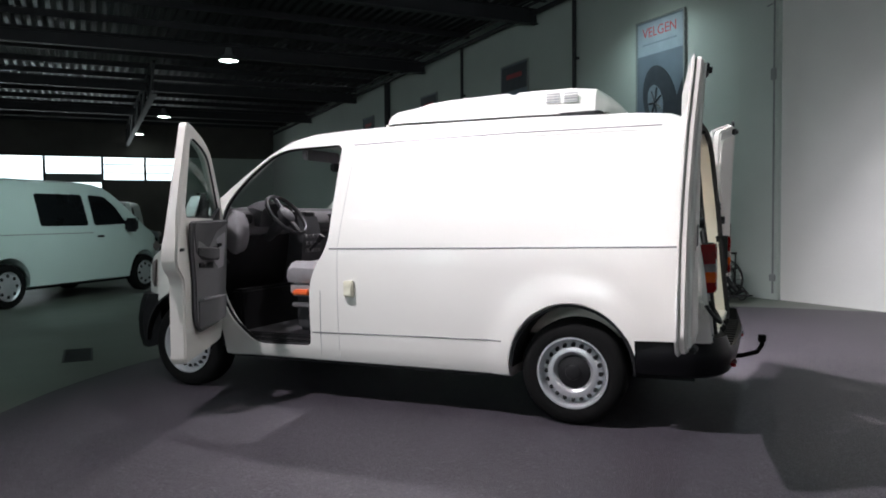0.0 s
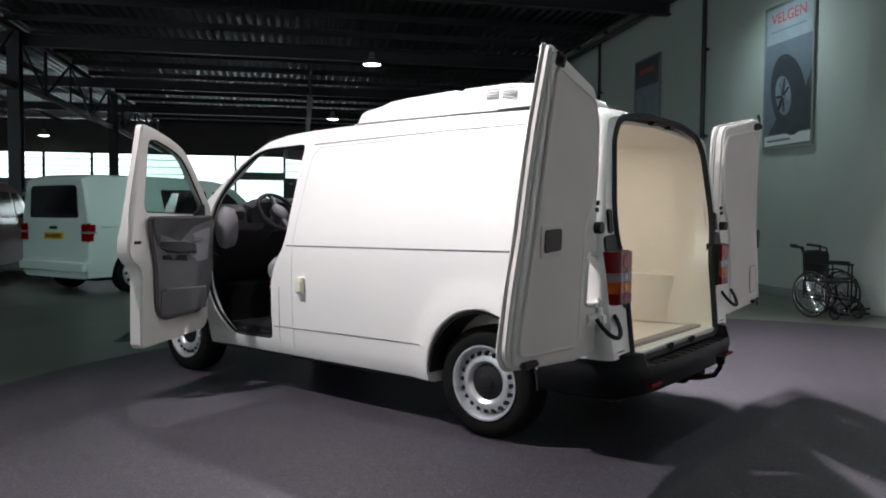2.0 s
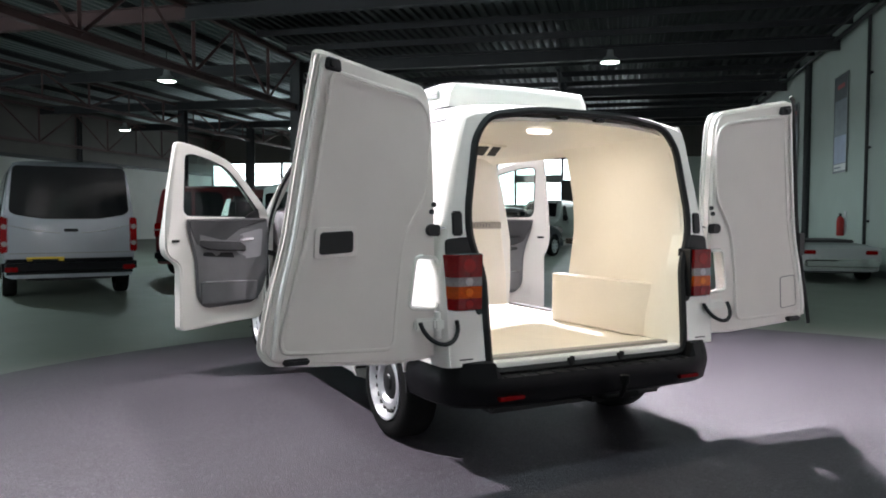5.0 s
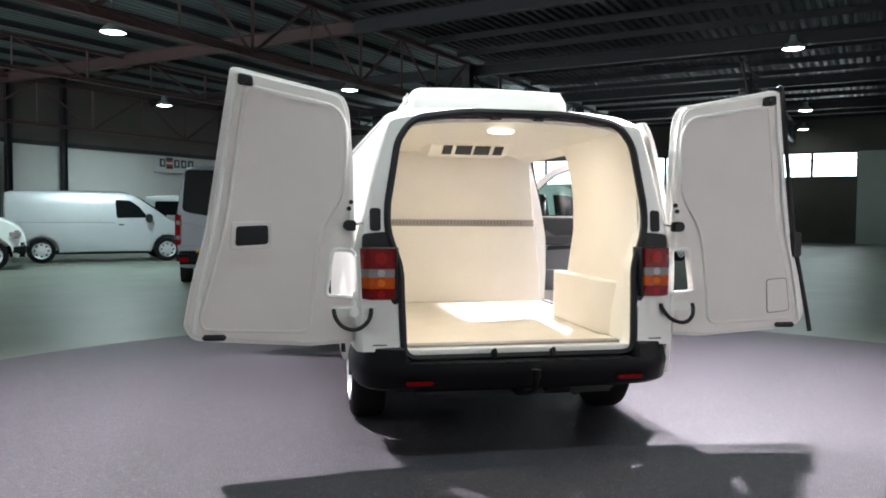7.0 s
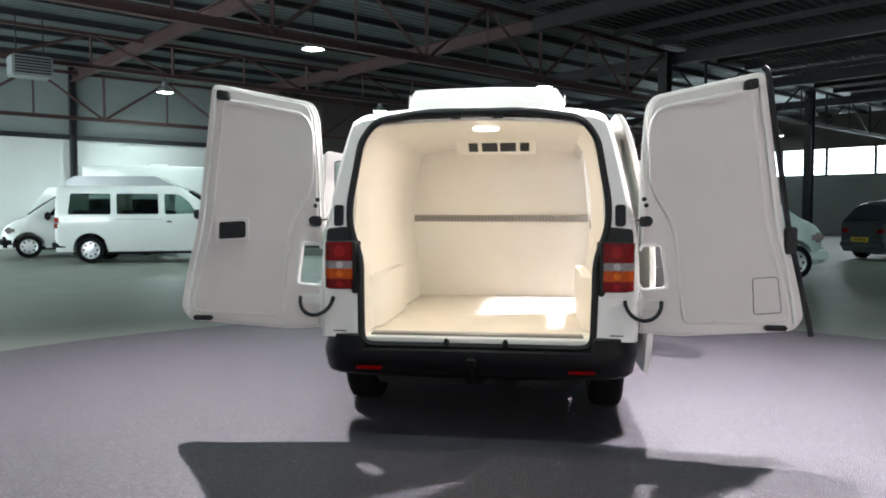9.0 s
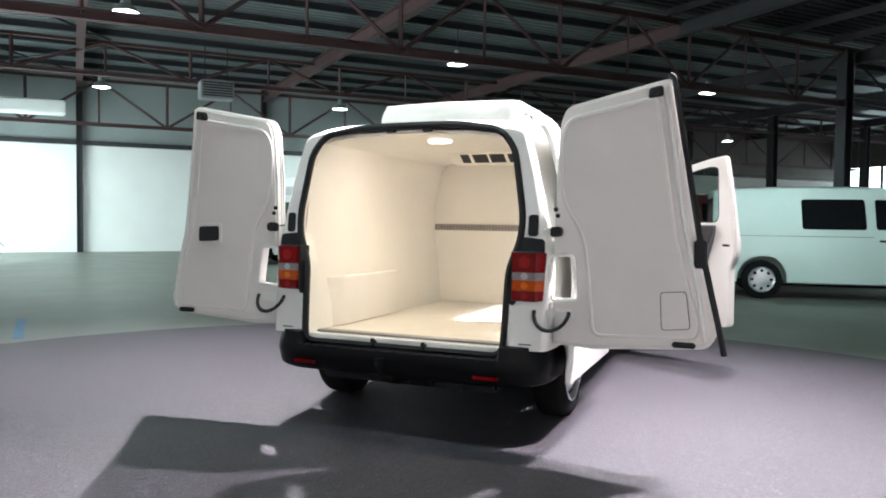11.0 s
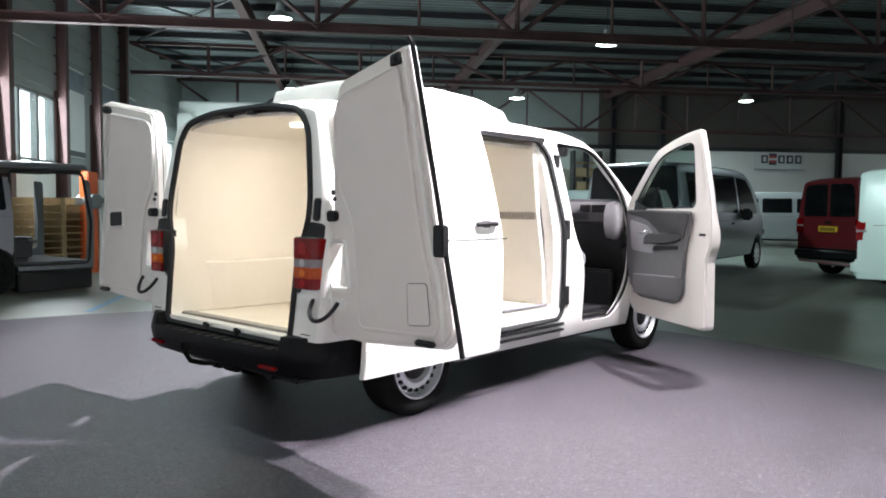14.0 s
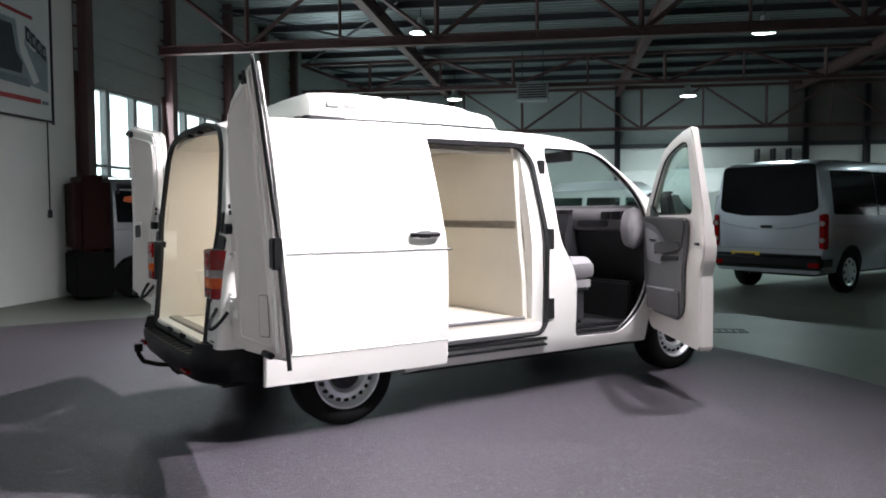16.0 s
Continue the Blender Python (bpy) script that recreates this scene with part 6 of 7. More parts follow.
parked("parked_passenger_van", "silver white passenger van standing before the far wall", "van", pose(25.0, 5.93, 0, 0, 0, -80), VAN_SHAPE, P_LGREY, (1, 1, 1), both(FRONT_WIN) + both(MID_WIN) + both(BACK_WIN), VAN_REAR, VSCREEN)
parked("parked_panel_van", "white panel van parked deep in the hall", "van", hall(30.0, 2.2, 0, 170), VAN_SHAPE, P_WHITE, (1, 1, 1.05), both(FRONT_WIN), VAN_REAR, VSCREEN)
CAR_WIN = [(-0.30, 0.98), (0.62, 0.97), (0.62, 1.36), (0.05, 1.36), (-0.18, 1.22)], [(0.72, 0.97), (1.78, 0.97), (1.45, 1.26), (1.15, 1.37), (0.72, 1.38)]
def family_car(m, colour, label, size=(1, 1, 1.06)):
    return parked("parked_car", label, "car", m, CAR_SHAPE, colour, size, [(s, w) for w in CAR_WIN for s in (1, -1)], [[(-0.55, 0.98), (0.55, 0.98), (0.5, 1.0), (-0.5, 1.0)]], ((1.02, 0.66), (1.42, 0.52)), "small", "low", colour)
family_car(pose(15.9, -9.4, 0, 0, 0, -66), P_DARK, "dark blue grey family car in the dim hall")
family_car(pose(18.6, -11.6, 0, 0, 0, -62), P_BLACK, "black family car in the dim hall")
family_car(pose(21.5, -13.2, 0, 0, 0, -60), P_GREY, "grey family car near the glazed gate", (1, 1, 1.12))
OPEN_SHAPE = dict(OLD_SHAPE, roof=[(-1.05, 0.62), (-1.03, 0.80), (-0.9, 0.86), (-0.2, 0.89), (0.05, 0.90), (1.8, 0.90), (2.0, 0.90), (3.0, 0.87), (3.3, 0.82), (3.34, 0.6)])
old = parked("classic_car", "old silver grey open classic car beside the painted wall", "car", hall(12.7, -4.95, 0, 0), OPEN_SHAPE, P_CLASSIC, (1, 1, 0.86), (), None, None, "small", False, CHROME)
part("cockpit_cover", prism(rounded([(0.15, -0.60), (1.75, -0.60), (1.75, 0.60), (0.15, 0.60)], 0.15), 0.88, 0.965, "z", 0.03, 2), TRIM_DARK, old, "dark cloth cockpit cover")
part("side_trim", joined(*[sweep([(x, q * 0.805, 0.80) for x in (-0.95, 0.5, 1.6, 3.0)], 0.008, 5) for q in (1, -1)]), CHROME, old)
# silver body section with its side doors open, by the windows
def body_section(m):
    th = thing("van_body_section", "silver grey van body section with open door, maroon tail", "van section", m)
    rings = []
    for x, k in ((-0.38, 1.0), (-0.1, 1.0), (0.3, 1.0), (0.7, 1.0), (1.1, 1.0), (1.29, 1.0), (1.33, 0.985)):
        half = [(0.0, 0.30), (0.84 * k, 0.30)] + [(curve_at(SIDE, z) * k, z) for z in (0.34, 0.5, 0.7, 0.9, 1.08, 1.25, 1.45, 1.62, 1.75, 1.82)] + [(0.70 * k, 1.875), (0.60 * k, 1.90), (0.3, 1.915), (0.0, 1.92)]
        rings.append([(x, y, z) for y, z in half] + [(x, -y, z) for y, z in half[-2:0:-1]])
    near = rounded([(0.20, 0.42), (1.25, 0.42), (1.28, 1.0), (1.22, 1.75), (0.20, 1.75)], 0.07)
    far = rounded([(0.28, 0.62), (1.22, 0.55), (1.24, 1.0), (1.18, 1.72), (0.28, 1.72)], 0.07)
    arch = [(-0.08 + 0.34 * math.cos(a), 0.33 + 0.36 * math.sin(a)) for a in [math.pi * i / 16 for i in range(17)]] + [(-0.42, 0.1), (0.26, 0.1)]
    body = carved(loft(rings), [box(-0.30, 1.5, -0.82, 0.82, 0.42, 1.80), prism(near, -1.2, -0.5, "y"), prism(far, 0.5, 1.2, "y"), prism(arch, -1.2, -0.72, "y")])
    part("body", body, P_STEEL, th, smooth=30)
    part("rear_lining", box(-0.296, -0.26, -0.83, 0.83, 0.424, 1.796), TRIM_DARK, th)
    part("roof_lining", box(-0.25, 1.26, -0.72, 0.72, 1.77, 1.796), TRIM_DARK, th)
    part("floor_mat", box(-0.25, 1.26, -0.83, 0.83, 0.424, 0.45), TRIM_DARK, th)
    part("arch_liner", prism([(x * 0.99, z) for x, z in arch], -0.80, -0.73, "y"), BLACK, th, "black wheel housing")
    part("wheel", lathe([(-0.08, 0.0), (-0.08, 0.30), (-0.05, 0.32), (0.06, 0.32), (0.085, 0.29), (0.085, 0.20), (0.06, 0.19), (0.05, 0.0)], 28), TYRE, th).matrix_local = pose(-0.08, -0.80, 0.325, 0, 0, 180)
    part("sill_skirt", box(0.28, 1.32, -0.88, -0.60, 0.03, 0.33, 0.02), BLACK, th, "black skirt under the door")
    part("opening_seal", sweep([(x, -(curve_at(SIDE, z) + 0.002), z) for x, z in near], 0.02, 6, True), RUBBER, th, "black door seal")
    pane = rounded([(-0.33, 1.20), (0.12, 1.20), (0.11, 1.70), (-0.33, 1.70)], 0.04, 3)
    bm = prism(pane, -0.02, 0.008, "y")
    for v in bm.verts:
        v.co.y = -(curve_at(SIDE, v.co.z) + v.co.y)
    part("side_window", bm, DARK_PANE, th, "dark side window", 0)
    part("window_sticker", prism([(-0.20, 1.60), (-0.02, 1.63), (0.04, 1.56), (-0.06, 1.50), (-0.22, 1.53)], -0.868, -0.858, "y"), ORANGE, th, "orange window sticker")
    part("waist_line", sweep([(x, -0.942, 1.10) for x in (-0.37, 0.17)], 0.009, 5), GAP, th)
    part("seat_base", box(0.22, 0.62, -0.55, 0.50, 0.45, 0.80, 0.06, 3), TRIM_DARK, th, "dark fabric bench seat")
    part("seat_back", box(0.02, 0.22, -0.55, 0.50, 0.60, 1.35, 0.07, 3), TRIM_DARK, th)
    part("headrest", box(0.0, 0.10, -0.42, -0.18, 1.36, 1.56, 0.04, 3), TRIM_DARK, th)
    part("seat_cushion", box(0.45, 0.95, 0.10, 0.55, 0.62, 0.78, 0.06, 3), TRIM, th)
    part("tail_block", box(-0.90, -0.385, -0.88, 0.88, 0.70, 1.93, 0.11, 4), MAROON, th, "dark maroon rounded tail block")
    part("tail_base", box(-0.92, -0.385, -0.90, 0.90, 0.06, 0.74, 0.03, 2), TYRE, th, "black lower tail")
P_STEEL = paint("dark_silver_paint", (0.19, 0.20, 0.215), 0.35, 0.3)
MAROON = material("dark_maroon_lacquer", (0.022, 0.005, 0.004), 0.65, vary=0.25, scale=3, spec=0.12)
body_section(pose(0.30, 8.31, 0, 0, 0, 2))
def kit_car(m):
    """A low white open kit car with free-standing front wheels."""
    th = thing("kit_car", "low white open kit car with bright free-standing wheels", "car", m)
    part("body", loft([[(x, -w, z0), (x, -w * 0.96, z1 - 0.05), (x, -w * 0.6, z1), (x, w * 0.6, z1), (x, w * 0.96, z1 - 0.05), (x, w, z0)] for x, w, z0, z1 in ((-2.9, 0.55, 0.35, 0.72), (-2.6, 0.68, 0.28, 0.86), (-1.7, 0.70, 0.26, 0.84), (-1.2, 0.60, 0.26, 0.80), (-0.3, 0.42, 0.28, 0.72), (0.30, 0.34, 0.30, 0.66), (0.36, 0.25, 0.36, 0.58))]), P_OLD, th, "smooth white body", 40)
    part("cockpit_rim", sweep([(-2.2 + 0.42 * math.cos(a), 0.45 * math.sin(a), 0.855) for a in [2 * math.pi * i / 24 for i in range(24)]], 0.025, 6, True), BLACK, th)
    part("front_axle", joined(rod((0, -0.72, 0.32), (0, 0.72, 0.32), 0.022, 8), rod((0, -0.66, 0.40), (-0.45, -0.34, 0.40), 0.014, 6), rod((0, 0.66, 0.40), (-0.45, 0.34, 0.40), 0.014, 6)), CHROME, th, "bright front axle")
    for x, r in ((0.0, 0.31), (-2.25, 0.32)):
        for q in (1, -1):
            w = part("wheel", lathe([(-0.09, r * 0.66), (-0.09, r * 0.93), (-0.06, r), (0.06, r), (0.09, r * 0.93), (0.09, r * 0.68)], 28), TYRE, th)
            w.matrix_local = pose(x, q * 0.75, r, 0, 0, 0 if q > 0 else 180)
            part("rim", lathe([(0.085, r * 0.69), (0.095, r * 0.66), (0.06, r * 0.6), (0.045, r * 0.2), (0.07, r * 0.16), (0.075, 0.0)], 28), STEEL, w)
            for k in range(8):
                a = 2 * math.pi * k / 8
                part("rim_gap", rod((r * 0.43 * math.cos(a), 0.03, r * 0.43 * math.sin(a)), (r * 0.43 * math.cos(a), 0.056, r * 0.43 * math.sin(a)), r * 0.10, 8), BLACK, w)
    for q in (1, -1):
        part("fender", loft([[(0.40 * math.cos(a), q * 0.64, 0.31 + 0.40 * math.sin(a)), (0.41 * math.cos(a), q * 0.66, 0.31 + 0.42 * math.sin(a)), (0.41 * math.cos(a), q * 0.85, 0.31 + 0.42 * math.sin(a)), (0.40 * math.cos(a), q * 0.87, 0.31 + 0.40 * math.sin(a))] for a in [math.radians(25 + 12 * i) for i in range(12)]]), P_OLD, th, "white curved fender")
    part("aerial", sweep([(-1.3 + 1.75 * t, -0.72, 0.80 + 1.05 * (1 - t * t) * (0.55 + 0.45 * t) - 0.1 * t) for t in [i / 12 for i in range(13)]], 0.008, 5), DARKSTEEL, th)
    return th
kit_car(pose(4.55, 11.6, 0, 0, 0, -24))

# ---- loose things and fittings ----
def poster(u, w, z0, z1, label, velgen=False):
    m = hall(u + w / 2, V0 + 0.02, 0)
    th = thing("poster", label, "poster", m, "wall posters")
    part("sheet", box(-w / 2, w / 2, 0, 0.018, z0, z1, 0.003, 1), PAPER, th)
    part("frame", joined(box(-w / 2 - 0.03, -w / 2, 0, 0.03, z0 - 0.03, z1 + 0.03), box(w / 2, w / 2 + 0.03, 0, 0.03, z0 - 0.03, z1 + 0.03), box(-w / 2, w / 2, 0, 0.03, z1, z1 + 0.03), box(-w / 2, w / 2, 0, 0.03, z0 - 0.03, z0)), GREYSTEEL, th)
    part("pale_field", box(-w / 2 + 0.02, w / 2 - 0.02, 0.018, 0.021, z1 - 0.62, z1 - 0.03), PAPER_PALE if velgen else PAPER_DARK, th)
    part("white_foot", box(-w / 2 + 0.02, w / 2 - 0.02, 0.018, 0.021, z0 + 0.03, z0 + 0.20), PAPER_WHITE, th)
    part("foot_bar", box(-0.1, w / 2 - 0.1, 0.021, 0.024, z0 + 0.09, z0 + 0.13), PAPER_MID, th)
    if velgen:
        zc = z0 + 0.84
        part("tyre_print", prism([(-0.02 + 0.44 * math.cos(a) + 0.14 * math.sin(a), zc + 0.68 * math.sin(a)) for a in [2 * math.pi * i / 40 for i in range(40)]], 0.018, 0.024, "y"), PAPER_DARK, th)
        part("rim_print", prism([(0.10 + 0.20 * math.cos(a) + 0.06 * math.sin(a), zc + 0.33 * math.sin(a)) for a in [2 * math.pi * i / 32 for i in range(32)]], 0.024, 0.027, "y"), PAPER_MID, th)
        for k in range(7):
            a = 2 * math.pi * k / 7
            part("spoke_print", sweep([(0.10, 0.029, zc), (0.10 + 0.17 * math.cos(a), 0.029, zc + 0.28 * math.sin(a))], 0.022, 4), PAPER_DARK, th, smooth=0)
        part("hub_print", prism([(0.10 + 0.05 * math.cos(a), zc + 0.08 * math.sin(a)) for a in [2 * math.pi * i / 16 for i in range(16)]], 0.027, 0.034, "y"), PAPER_DARK, th)
        part("dark_corner", prism([(-0.63, z0 + 0.22), (0.50, z0 + 0.22), (0.20, z0 + 0.55), (-0.40, z0 + 0.80), (-0.63, z0 + 1.25)], 0.018, 0.021, "y"), PAPER_DARK, th)
        text_mesh("VELGEN", 0.25, 0.002, PAPER_RED, th, pose(0, 0.026, z1 - 0.22, 0, 0, 180), "dark red poster lettering")
        part("text_bar", box(-0.45, 0.45, 0.021, 0.024, z1 - 0.44, z1 - 0.41), PAPER_MID, th)
    else:
        part("print_band", box(-w / 2 + 0.02, w / 2 - 0.02, 0.018, 0.022, z0 + 0.95, z1 - 0.64), PAPER_MID, th)
        part("sky_print", box(-w / 2 + 0.02, w / 2 - 0.02, 0.018, 0.022, z0 + 0.22, z0 + 0.93), PAPER_LILAC, th)
        part("head_bar", box(-w / 2 + 0.25, w / 2 - 0.25, 0.018, 0.024, z1 - 0.33, z1 - 0.22), PAPER_RED, th)
    return th
poster(5.80, 1.22, 2.50, 4.86, "tall pale blue wheel poster with dark tyre", True)
poster(10.95, 1.22, 2.55, 4.98, "tall blue grey poster on the painted wall")
poster(16.05, 1.15, 2.5, 4.98, "tall blue grey poster on the painted wall")
poster(21.5, 1.15, 2.5, 4.98, "tall blue grey poster on the painted wall")

ext = thing("fire_extinguisher", "red fire extinguisher hung on the wall", "extinguisher", hall(16.1, V0 + 0.12, 0.85))
part("bottle", lathe([(0.0, 0.0), (0.0, 0.08), (0.03, 0.09), (0.40, 0.09), (0.46, 0.06), (0.49, 0.03), (0.49, 0.0)], 20, "z"), material("extinguisher_red", (0.42, 0.02, 0.02), 0.35, vary=0.1), ext)
part("valve", joined(rod((0, 0, 0.48), (0, 0, 0.56), 0.025, 10), box(-0.02, 0.10, -0.015, 0.015, 0.54, 0.57, 0.005)), BLACK, ext)
part("hose", sweep([(0.02, 0.0, 0.53), (0.10, 0.03, 0.48), (0.12, 0.03, 0.30), (0.10, 0.03, 0.12)], 0.012, 8), RUBBER, ext)
part("wall_plate", box(-0.10, 0.10, -0.12, -0.10, 0.1, 0.62, 0.004), PAPER_WHITE, ext)

ban = thing("banner", "large white wall banner with dark print and marks", "banner", hall(U0 + 0.05, 4.41, 0, -90))
part("cloth", box(-1.25, 1.25, -0.012, 0.0, 2.78, 5.35, 0.003, 1), PAPER_WHITE, ban)
for z in (2.78, 5.36):
    part("rod", rod((-1.3, 0.0, z), (1.3, 0.0, z), 0.02, 8), DARKSTEEL, ban)
part("side_tube", rod((-1.28, 0.0, 2.74), (-1.28, 0.0, 5.38), 0.02, 8), DARKSTEEL, ban)
part("pale_print", prism([(1.2, 3.28), (-0.72, 3.28), (-1.18, 3.22), (-1.18, 3.78), (-0.86, 3.80), (-0.66, 3.95), (-0.60, 4.18), (1.2, 4.25)], 0.0, 0.003, "y"), PAPER_PALE, ban)
part("white_band", prism([(-0.50, 4.18), (-0.62, 4.20), (-0.68, 3.86), (-0.98, 3.36), (-0.86, 3.30), (-0.58, 3.72)], 0.0, 0.005, "y"), PAPER_WHITE, ban)
part("dark_print", prism([(1.2, 3.42), (-0.60, 3.42), (-0.62, 3.58), (-0.50, 3.72), (-0.42, 4.10), (1.2, 4.16)], 0.0, 0.007, "y"), PAPER_DARK, ban)
part("grey_print", prism([(1.2, 3.30), (-0.78, 3.24), (-0.72, 3.36), (1.2, 3.40)], 0.0, 0.006, "y"), PAPER_MID, ban)
for k in range(4):
    a, z = -0.70 - 0.115 * k, 3.93 - 0.062 * k
    mark = part("print_mark", prism([(a, z), (a - 0.10, z - 0.05), (a - 0.10, z + 0.17), (a, z + 0.21)], 0.004, 0.009, "y"), PAPER_DARK, ban)
    part("mark_middle", prism([(a - 0.035, z + 0.04), (a - 0.075, z + 0.02), (a - 0.075, z + 0.12), (a - 0.035, z + 0.14)], 0.008, 0.011, "y"), PAPER_PALE, mark)
part("upper_bar", prism([(1.1, 4.38), (-0.86, 4.26), (-0.86, 4.31), (1.1, 4.44)], 0.0, 0.006, "y"), PAPER_RED, ban)
part("text_bar", box(-1.17, -1.03, 0.0, 0.006, 3.025, 3.075), PAPER_MID, ban)
part("red_bar", box(-1.0, 1.1, 0.0, 0.006, 3.02, 3.09), PAPER_RED, ban)
part("pull_cord", rod((-1.14, 0.0, 1.35), (-1.14, 0.0, 2.76), 0.012, 6), DARKSTEEL, ban)
part("cord_weight", rod((-1.14, 0.0, 1.28), (-1.14, 0.0, 1.40), 0.035, 8), DARKSTEEL, ban)

sign = thing("wall_sign", "white company sign board with dark and red marks", "sign", hall(18.3, V1 - 0.16, 0, 0))
part("board", box(-1.15, 1.10, -0.02, 0.0, 3.02, 3.70, 0.006, 1), PAPER_WHITE, sign)
part("board_rim", box(-1.16, 1.11, -0.026, -0.004, 2.985, 3.02, 0.004, 1), PAPER_MID, sign)
for x0 in (-0.86, -0.10, 0.28, 0.66):       # a dark block with a pale middle for each unread mark
    m = part("mark", box(x0, x0 + 0.30, -0.03, -0.02, 3.26, 3.60, 0.02, 1), PAPER_DARK, sign)
    part("mark_middle", box(x0 + 0.09, x0 + 0.22, -0.034, -0.028, 3.33, 3.53, 0.01, 1), PAPER_WHITE, m)
for k, mat in enumerate((PAPER_DARK, PAPER_RED, PAPER_WHITE, PAPER_RED, PAPER_DARK)):
    part("round_mark_band", prism([(x, z) for x, z in ((-0.50, 3.19 + 0.096 * k), (-0.18, 3.19 + 0.096 * k), (-0.16, 3.24 + 0.096 * k), (-0.18, 3.286 + 0.096 * k), (-0.50, 3.286 + 0.096 * k), (-0.52, 3.24 + 0.096 * k))], -0.034, -0.02, "y"), mat, sign)
for v in (13.05, 15.35, 17.45):
    b = thing("notice_board", "narrow pale notice board on the window wall", "board", hall(U0 + 0.03, v, 0, -90), "notice boards")
    part("panel", box(-0.5, 0.5, 0.0, 0.03, 2.35, 4.35, 0.004, 1), PAPER_WHITE, b)
    part("dark_head", box(-0.5, 0.5, 0.03, 0.036, 3.85, 4.3), PAPER_MID, b)
    part("dark_foot", box(-0.5, 0.5, 0.03, 0.036, 2.38, 2.5), PAPER_DARK, b)

def wheelchair(m):
    th = thing("wheelchair", "folded black wheelchair by the painted wall", "wheelchair", m, "wheelchairs")
    for s in (1, -1):
        w = part("wheel", sweep([(0.29 * math.cos(a), s * 0.27, 0.30 + 0.29 * math.sin(a)) for a in [2 * math.pi * i / 36 for i in range(36)]], 0.014, 6, True), RUBBER, th)
        part("hand_rim", sweep([(0.25 * math.cos(a), s * 0.30, 0.30 + 0.25 * math.sin(a)) for a in [2 * math.pi * i / 36 for i in range(36)]], 0.007, 6, True), CHROME, w)
        for k in range(12):
            a = math.pi * k / 12
            part("spoke", sweep([(0.285 * math.cos(a), s * 0.27, 0.30 + 0.285 * math.sin(a)), (-0.285 * math.cos(a), s * 0.27, 0.30 - 0.285 * math.sin(a))], 0.003, 4), CHROME, w)
        part("push_tube", sweep([(-0.36, s * 0.22, 0.92), (-0.22, s * 0.22, 0.90), (-0.18, s * 0.22, 0.80), (-0.16, s * 0.22, 0.25), (0.30, s * 0.22, 0.22), (0.42, s * 0.22, 0.10)], 0.012, 8), BLACK, th)
        part("grip", rod((-0.40, s * 0.22, 0.925), (-0.30, s * 0.22, 0.915), 0.019, 8), RUBBER, th)
        part("arm_rest", joined(box(-0.15, 0.22, s * 0.22 - 0.025, s * 0.22 + 0.025, 0.68, 0.71, 0.01), rod((0.2, s * 0.22, 0.22), (0.2, s * 0.22, 0.70), 0.011, 6)), BLACK, th)
        part("caster", sweep([(0.32 + 0.075 * math.cos(a), s * 0.20, 0.085 + 0.075 * math.sin(a)) for a in [2 * math.pi * i / 18 for i in range(18)]], 0.012, 6, True), RUBBER, th)
        part("foot_plate", box(0.36, 0.52, s * 0.12 - 0.07, s * 0.12 + 0.07, 0.08, 0.10, 0.006), BLACK, th)
    part("seat", box(-0.16, 0.26, -0.21, 0.21, 0.46, 0.49, 0.012), BLACK, th, "black cloth seat")
    part("backrest", box(-0.19, -0.17, -0.21, 0.21, 0.50, 0.86, 0.008), BLACK, th, "black cloth backrest")
    part("cross_brace", joined(sweep([(0.05, -0.22, 0.22), (0.05, 0.22, 0.46)], 0.011, 6), sweep([(0.05, 0.22, 0.22), (0.05, -0.22, 0.46)], 0.011, 6)), BLACK, th)
    return th
chair = wheelchair(hall(4.45, -5.45, 0, 205))
copy_thing(chair, hall(4.05, -5.15, 0, 190))

def pallet(m):
    th = thing("pallet", "pale wooden pallet leaning in a stack", "pallet", m, "wooden pallets")
    for i in range(7):
        part("plank", box(-0.6, 0.6, -0.5 + 0.145 * i, -0.40 + 0.145 * i, 0.105, 0.125, 0.003, 1), WOOD, th)
    for x in (-0.5, 0, 0.5):
        part("bearer", box(x - 0.05, x + 0.05, -0.5, 0.47, 0.0, 0.105, 0.004, 1), WOOD, th)
    return th
pl = pallet(pose(2.15, 10.65, 0.0, 0, 0, 20))
for i in range(1, 11):
    copy_thing(pl, pose(2.15, 10.65, 0.128 * i, 0, 0, 20 + (i % 3) * 0.8))
post = thing("orange_post", "orange and white painted steel machine post", "post", pose(2.85, 10.35, 0, 0, 0, 20))
part("column", box(-0.12, 0.12, -0.12, 0.12, 0.0, 1.9, 0.02), ORANGE, post)
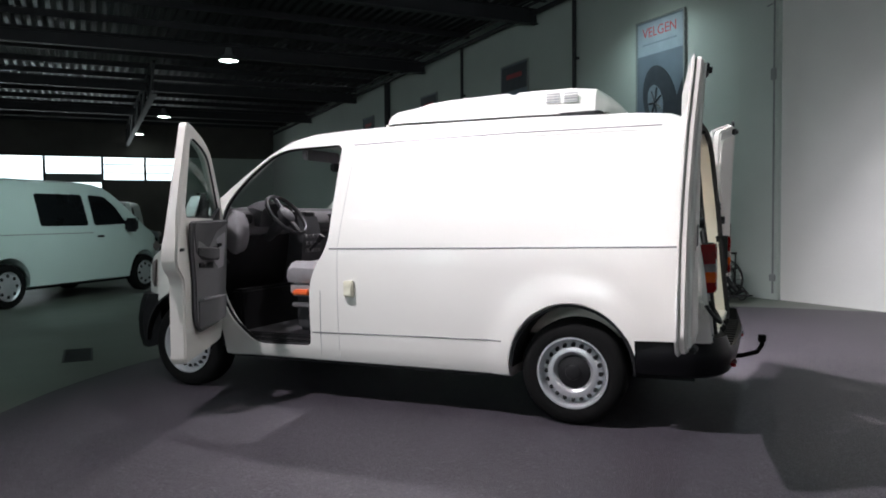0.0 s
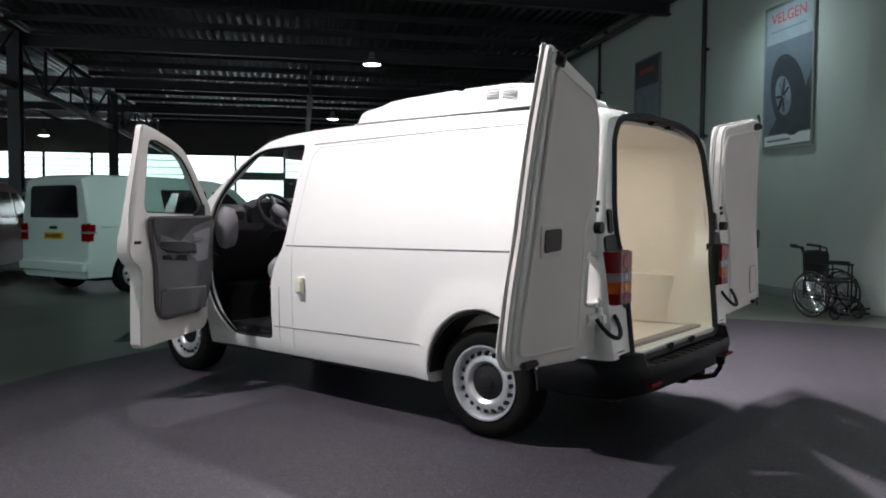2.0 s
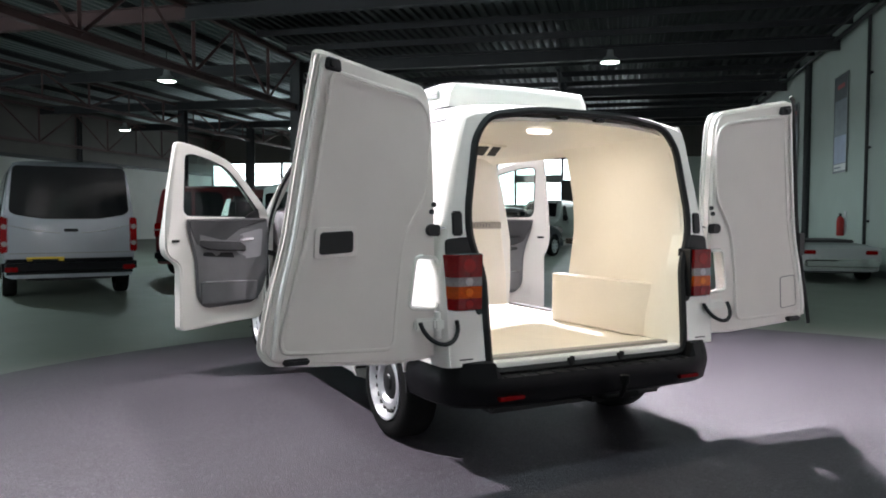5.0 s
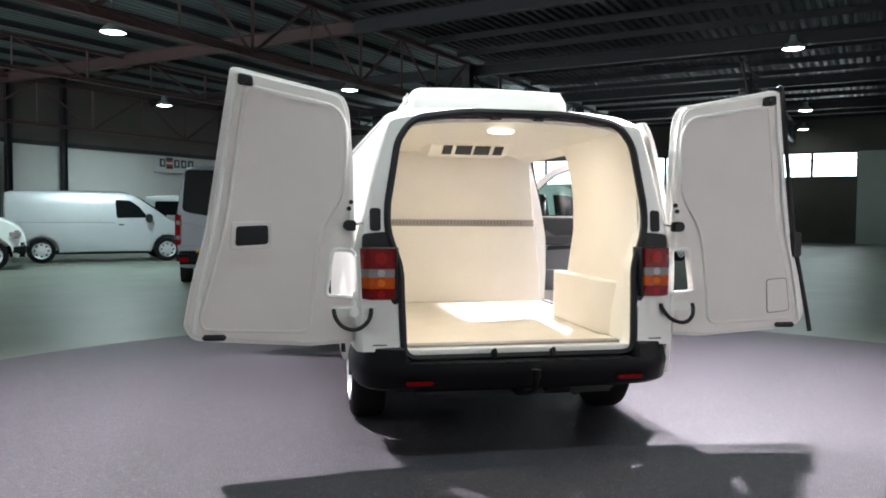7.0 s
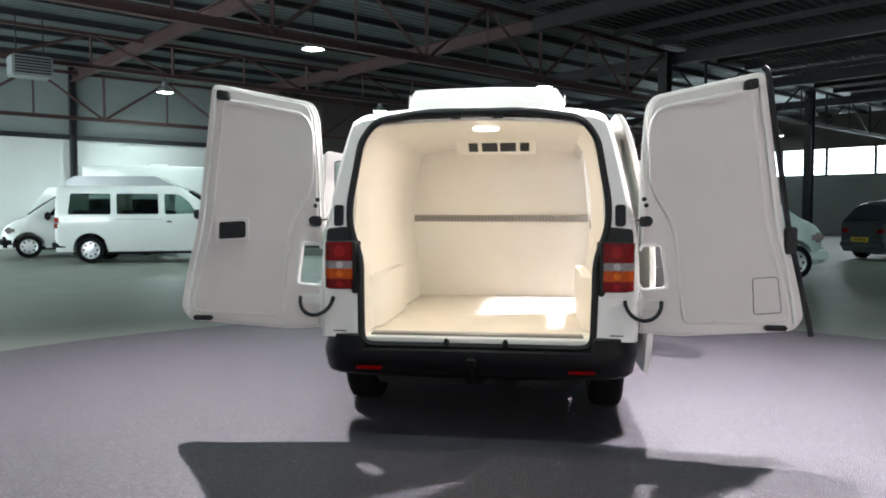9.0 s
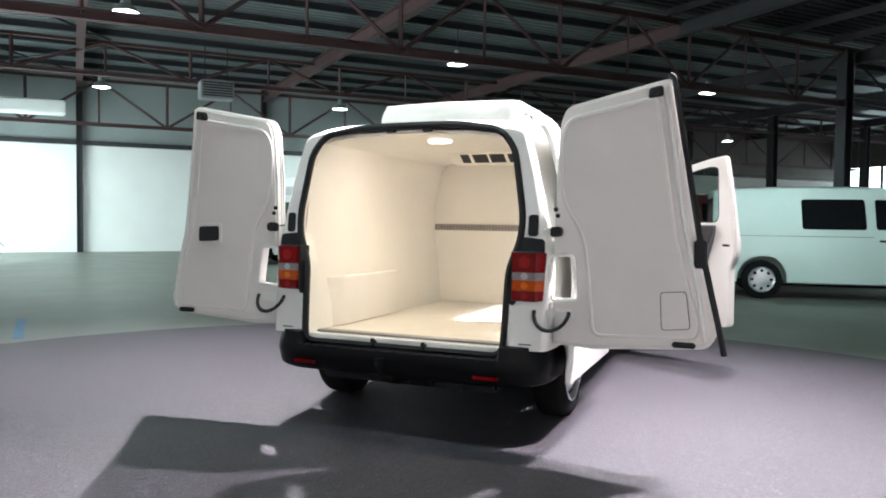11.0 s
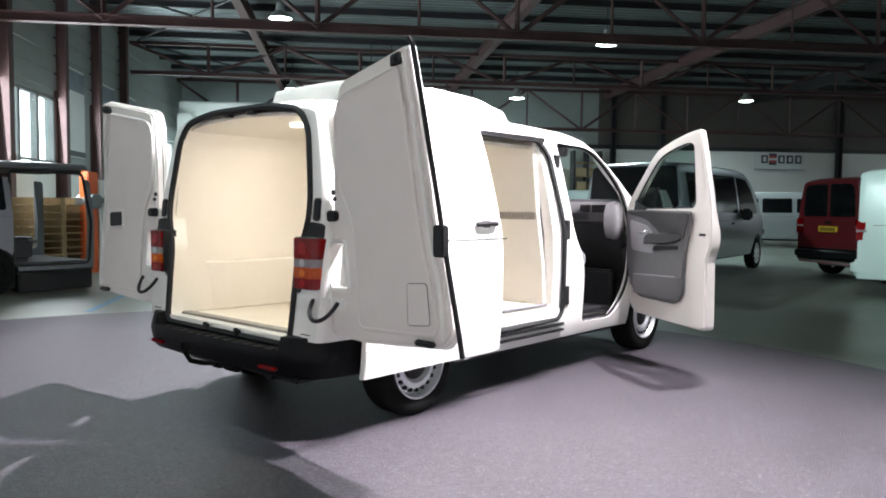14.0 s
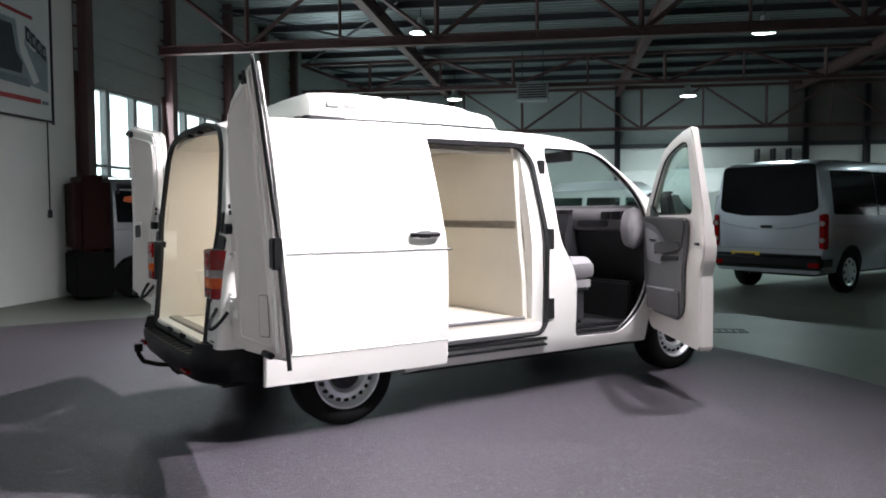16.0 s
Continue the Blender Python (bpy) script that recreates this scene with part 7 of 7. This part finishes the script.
part("cabinet_panel", box(0.12, 0.62, -0.15, 0.15, 0.0, 1.75, 0.02), WALLWHITE, post)
part("gear_head", joined(rod((0.0, -0.2, 1.35), (0.0, 0.2, 1.35), 0.14, 14), rod((0.3, -0.22, 1.35), (0.3, 0.2, 1.35), 0.12, 14)), GREYSTEEL, post)

drain = thing("floor_grate", "dark iron drain grate set in the floor", "grate", pose(4.95, 0.25, 0.001, 0, 0, -41))
part("grate_frame", joined(box(-0.36, 0.36, -0.13, -0.11, 0, 0.006), box(-0.36, 0.36, 0.11, 0.13, 0, 0.006), box(-0.36, -0.34, -0.11, 0.11, 0, 0.006), box(0.34, 0.36, -0.11, 0.11, 0, 0.006)), DARKSTEEL, drain)
for i in range(9):
    part("grate_bar", box(-0.32 + 0.075 * i, -0.28 + 0.075 * i, -0.11, 0.11, 0.0, 0.005), BLACK, drain)
tape = thing("floor_marking", "short faded blue stripe painted on the floor", "marking", pose(1.1, 5.75, 0.001, 0, 0, 51))
part("stripe", box(-0.85, 0.85, -0.05, 0.05, 0.0, 0.002), material("faded_blue_paint", (0.10, 0.22, 0.36), 0.6, vary=0.5, scale=8), tape)
skirt = thing("baseboard", "dark painted strip along the long wall foot", "baseboard", HALL, "", "structure")
part("strip", box(4.32, U1, V0 + 0.001, V0 + 0.02, 0.0, 0.16, 0.004, 1), GREYSTEEL, skirt)
# lighted store front in the far wall
store = thing("store_rack", "warm lit storage rack by the far wall", "rack", hall(9.75, V1 - 0.5, 0))
for x in (-0.55, 0.0, 0.55):
    part("post", box(x - 0.04, x + 0.04, -0.25, 0.25, 0.0, 3.6, 0.004, 1), DARKSTEEL, store)
for k in range(6):
    part("shelf", box(-0.55, 0.55, -0.25, 0.25, 0.35 + 0.55 * k, 0.39 + 0.55 * k, 0.004, 1), WOOD, store)
for k in range(5):
    part("carton", box(-0.48 + 0.05 * (k % 2), 0.40, -0.2, 0.2, 0.39 + 0.55 * k, 0.72 + 0.55 * k, 0.01), WOOD, store)
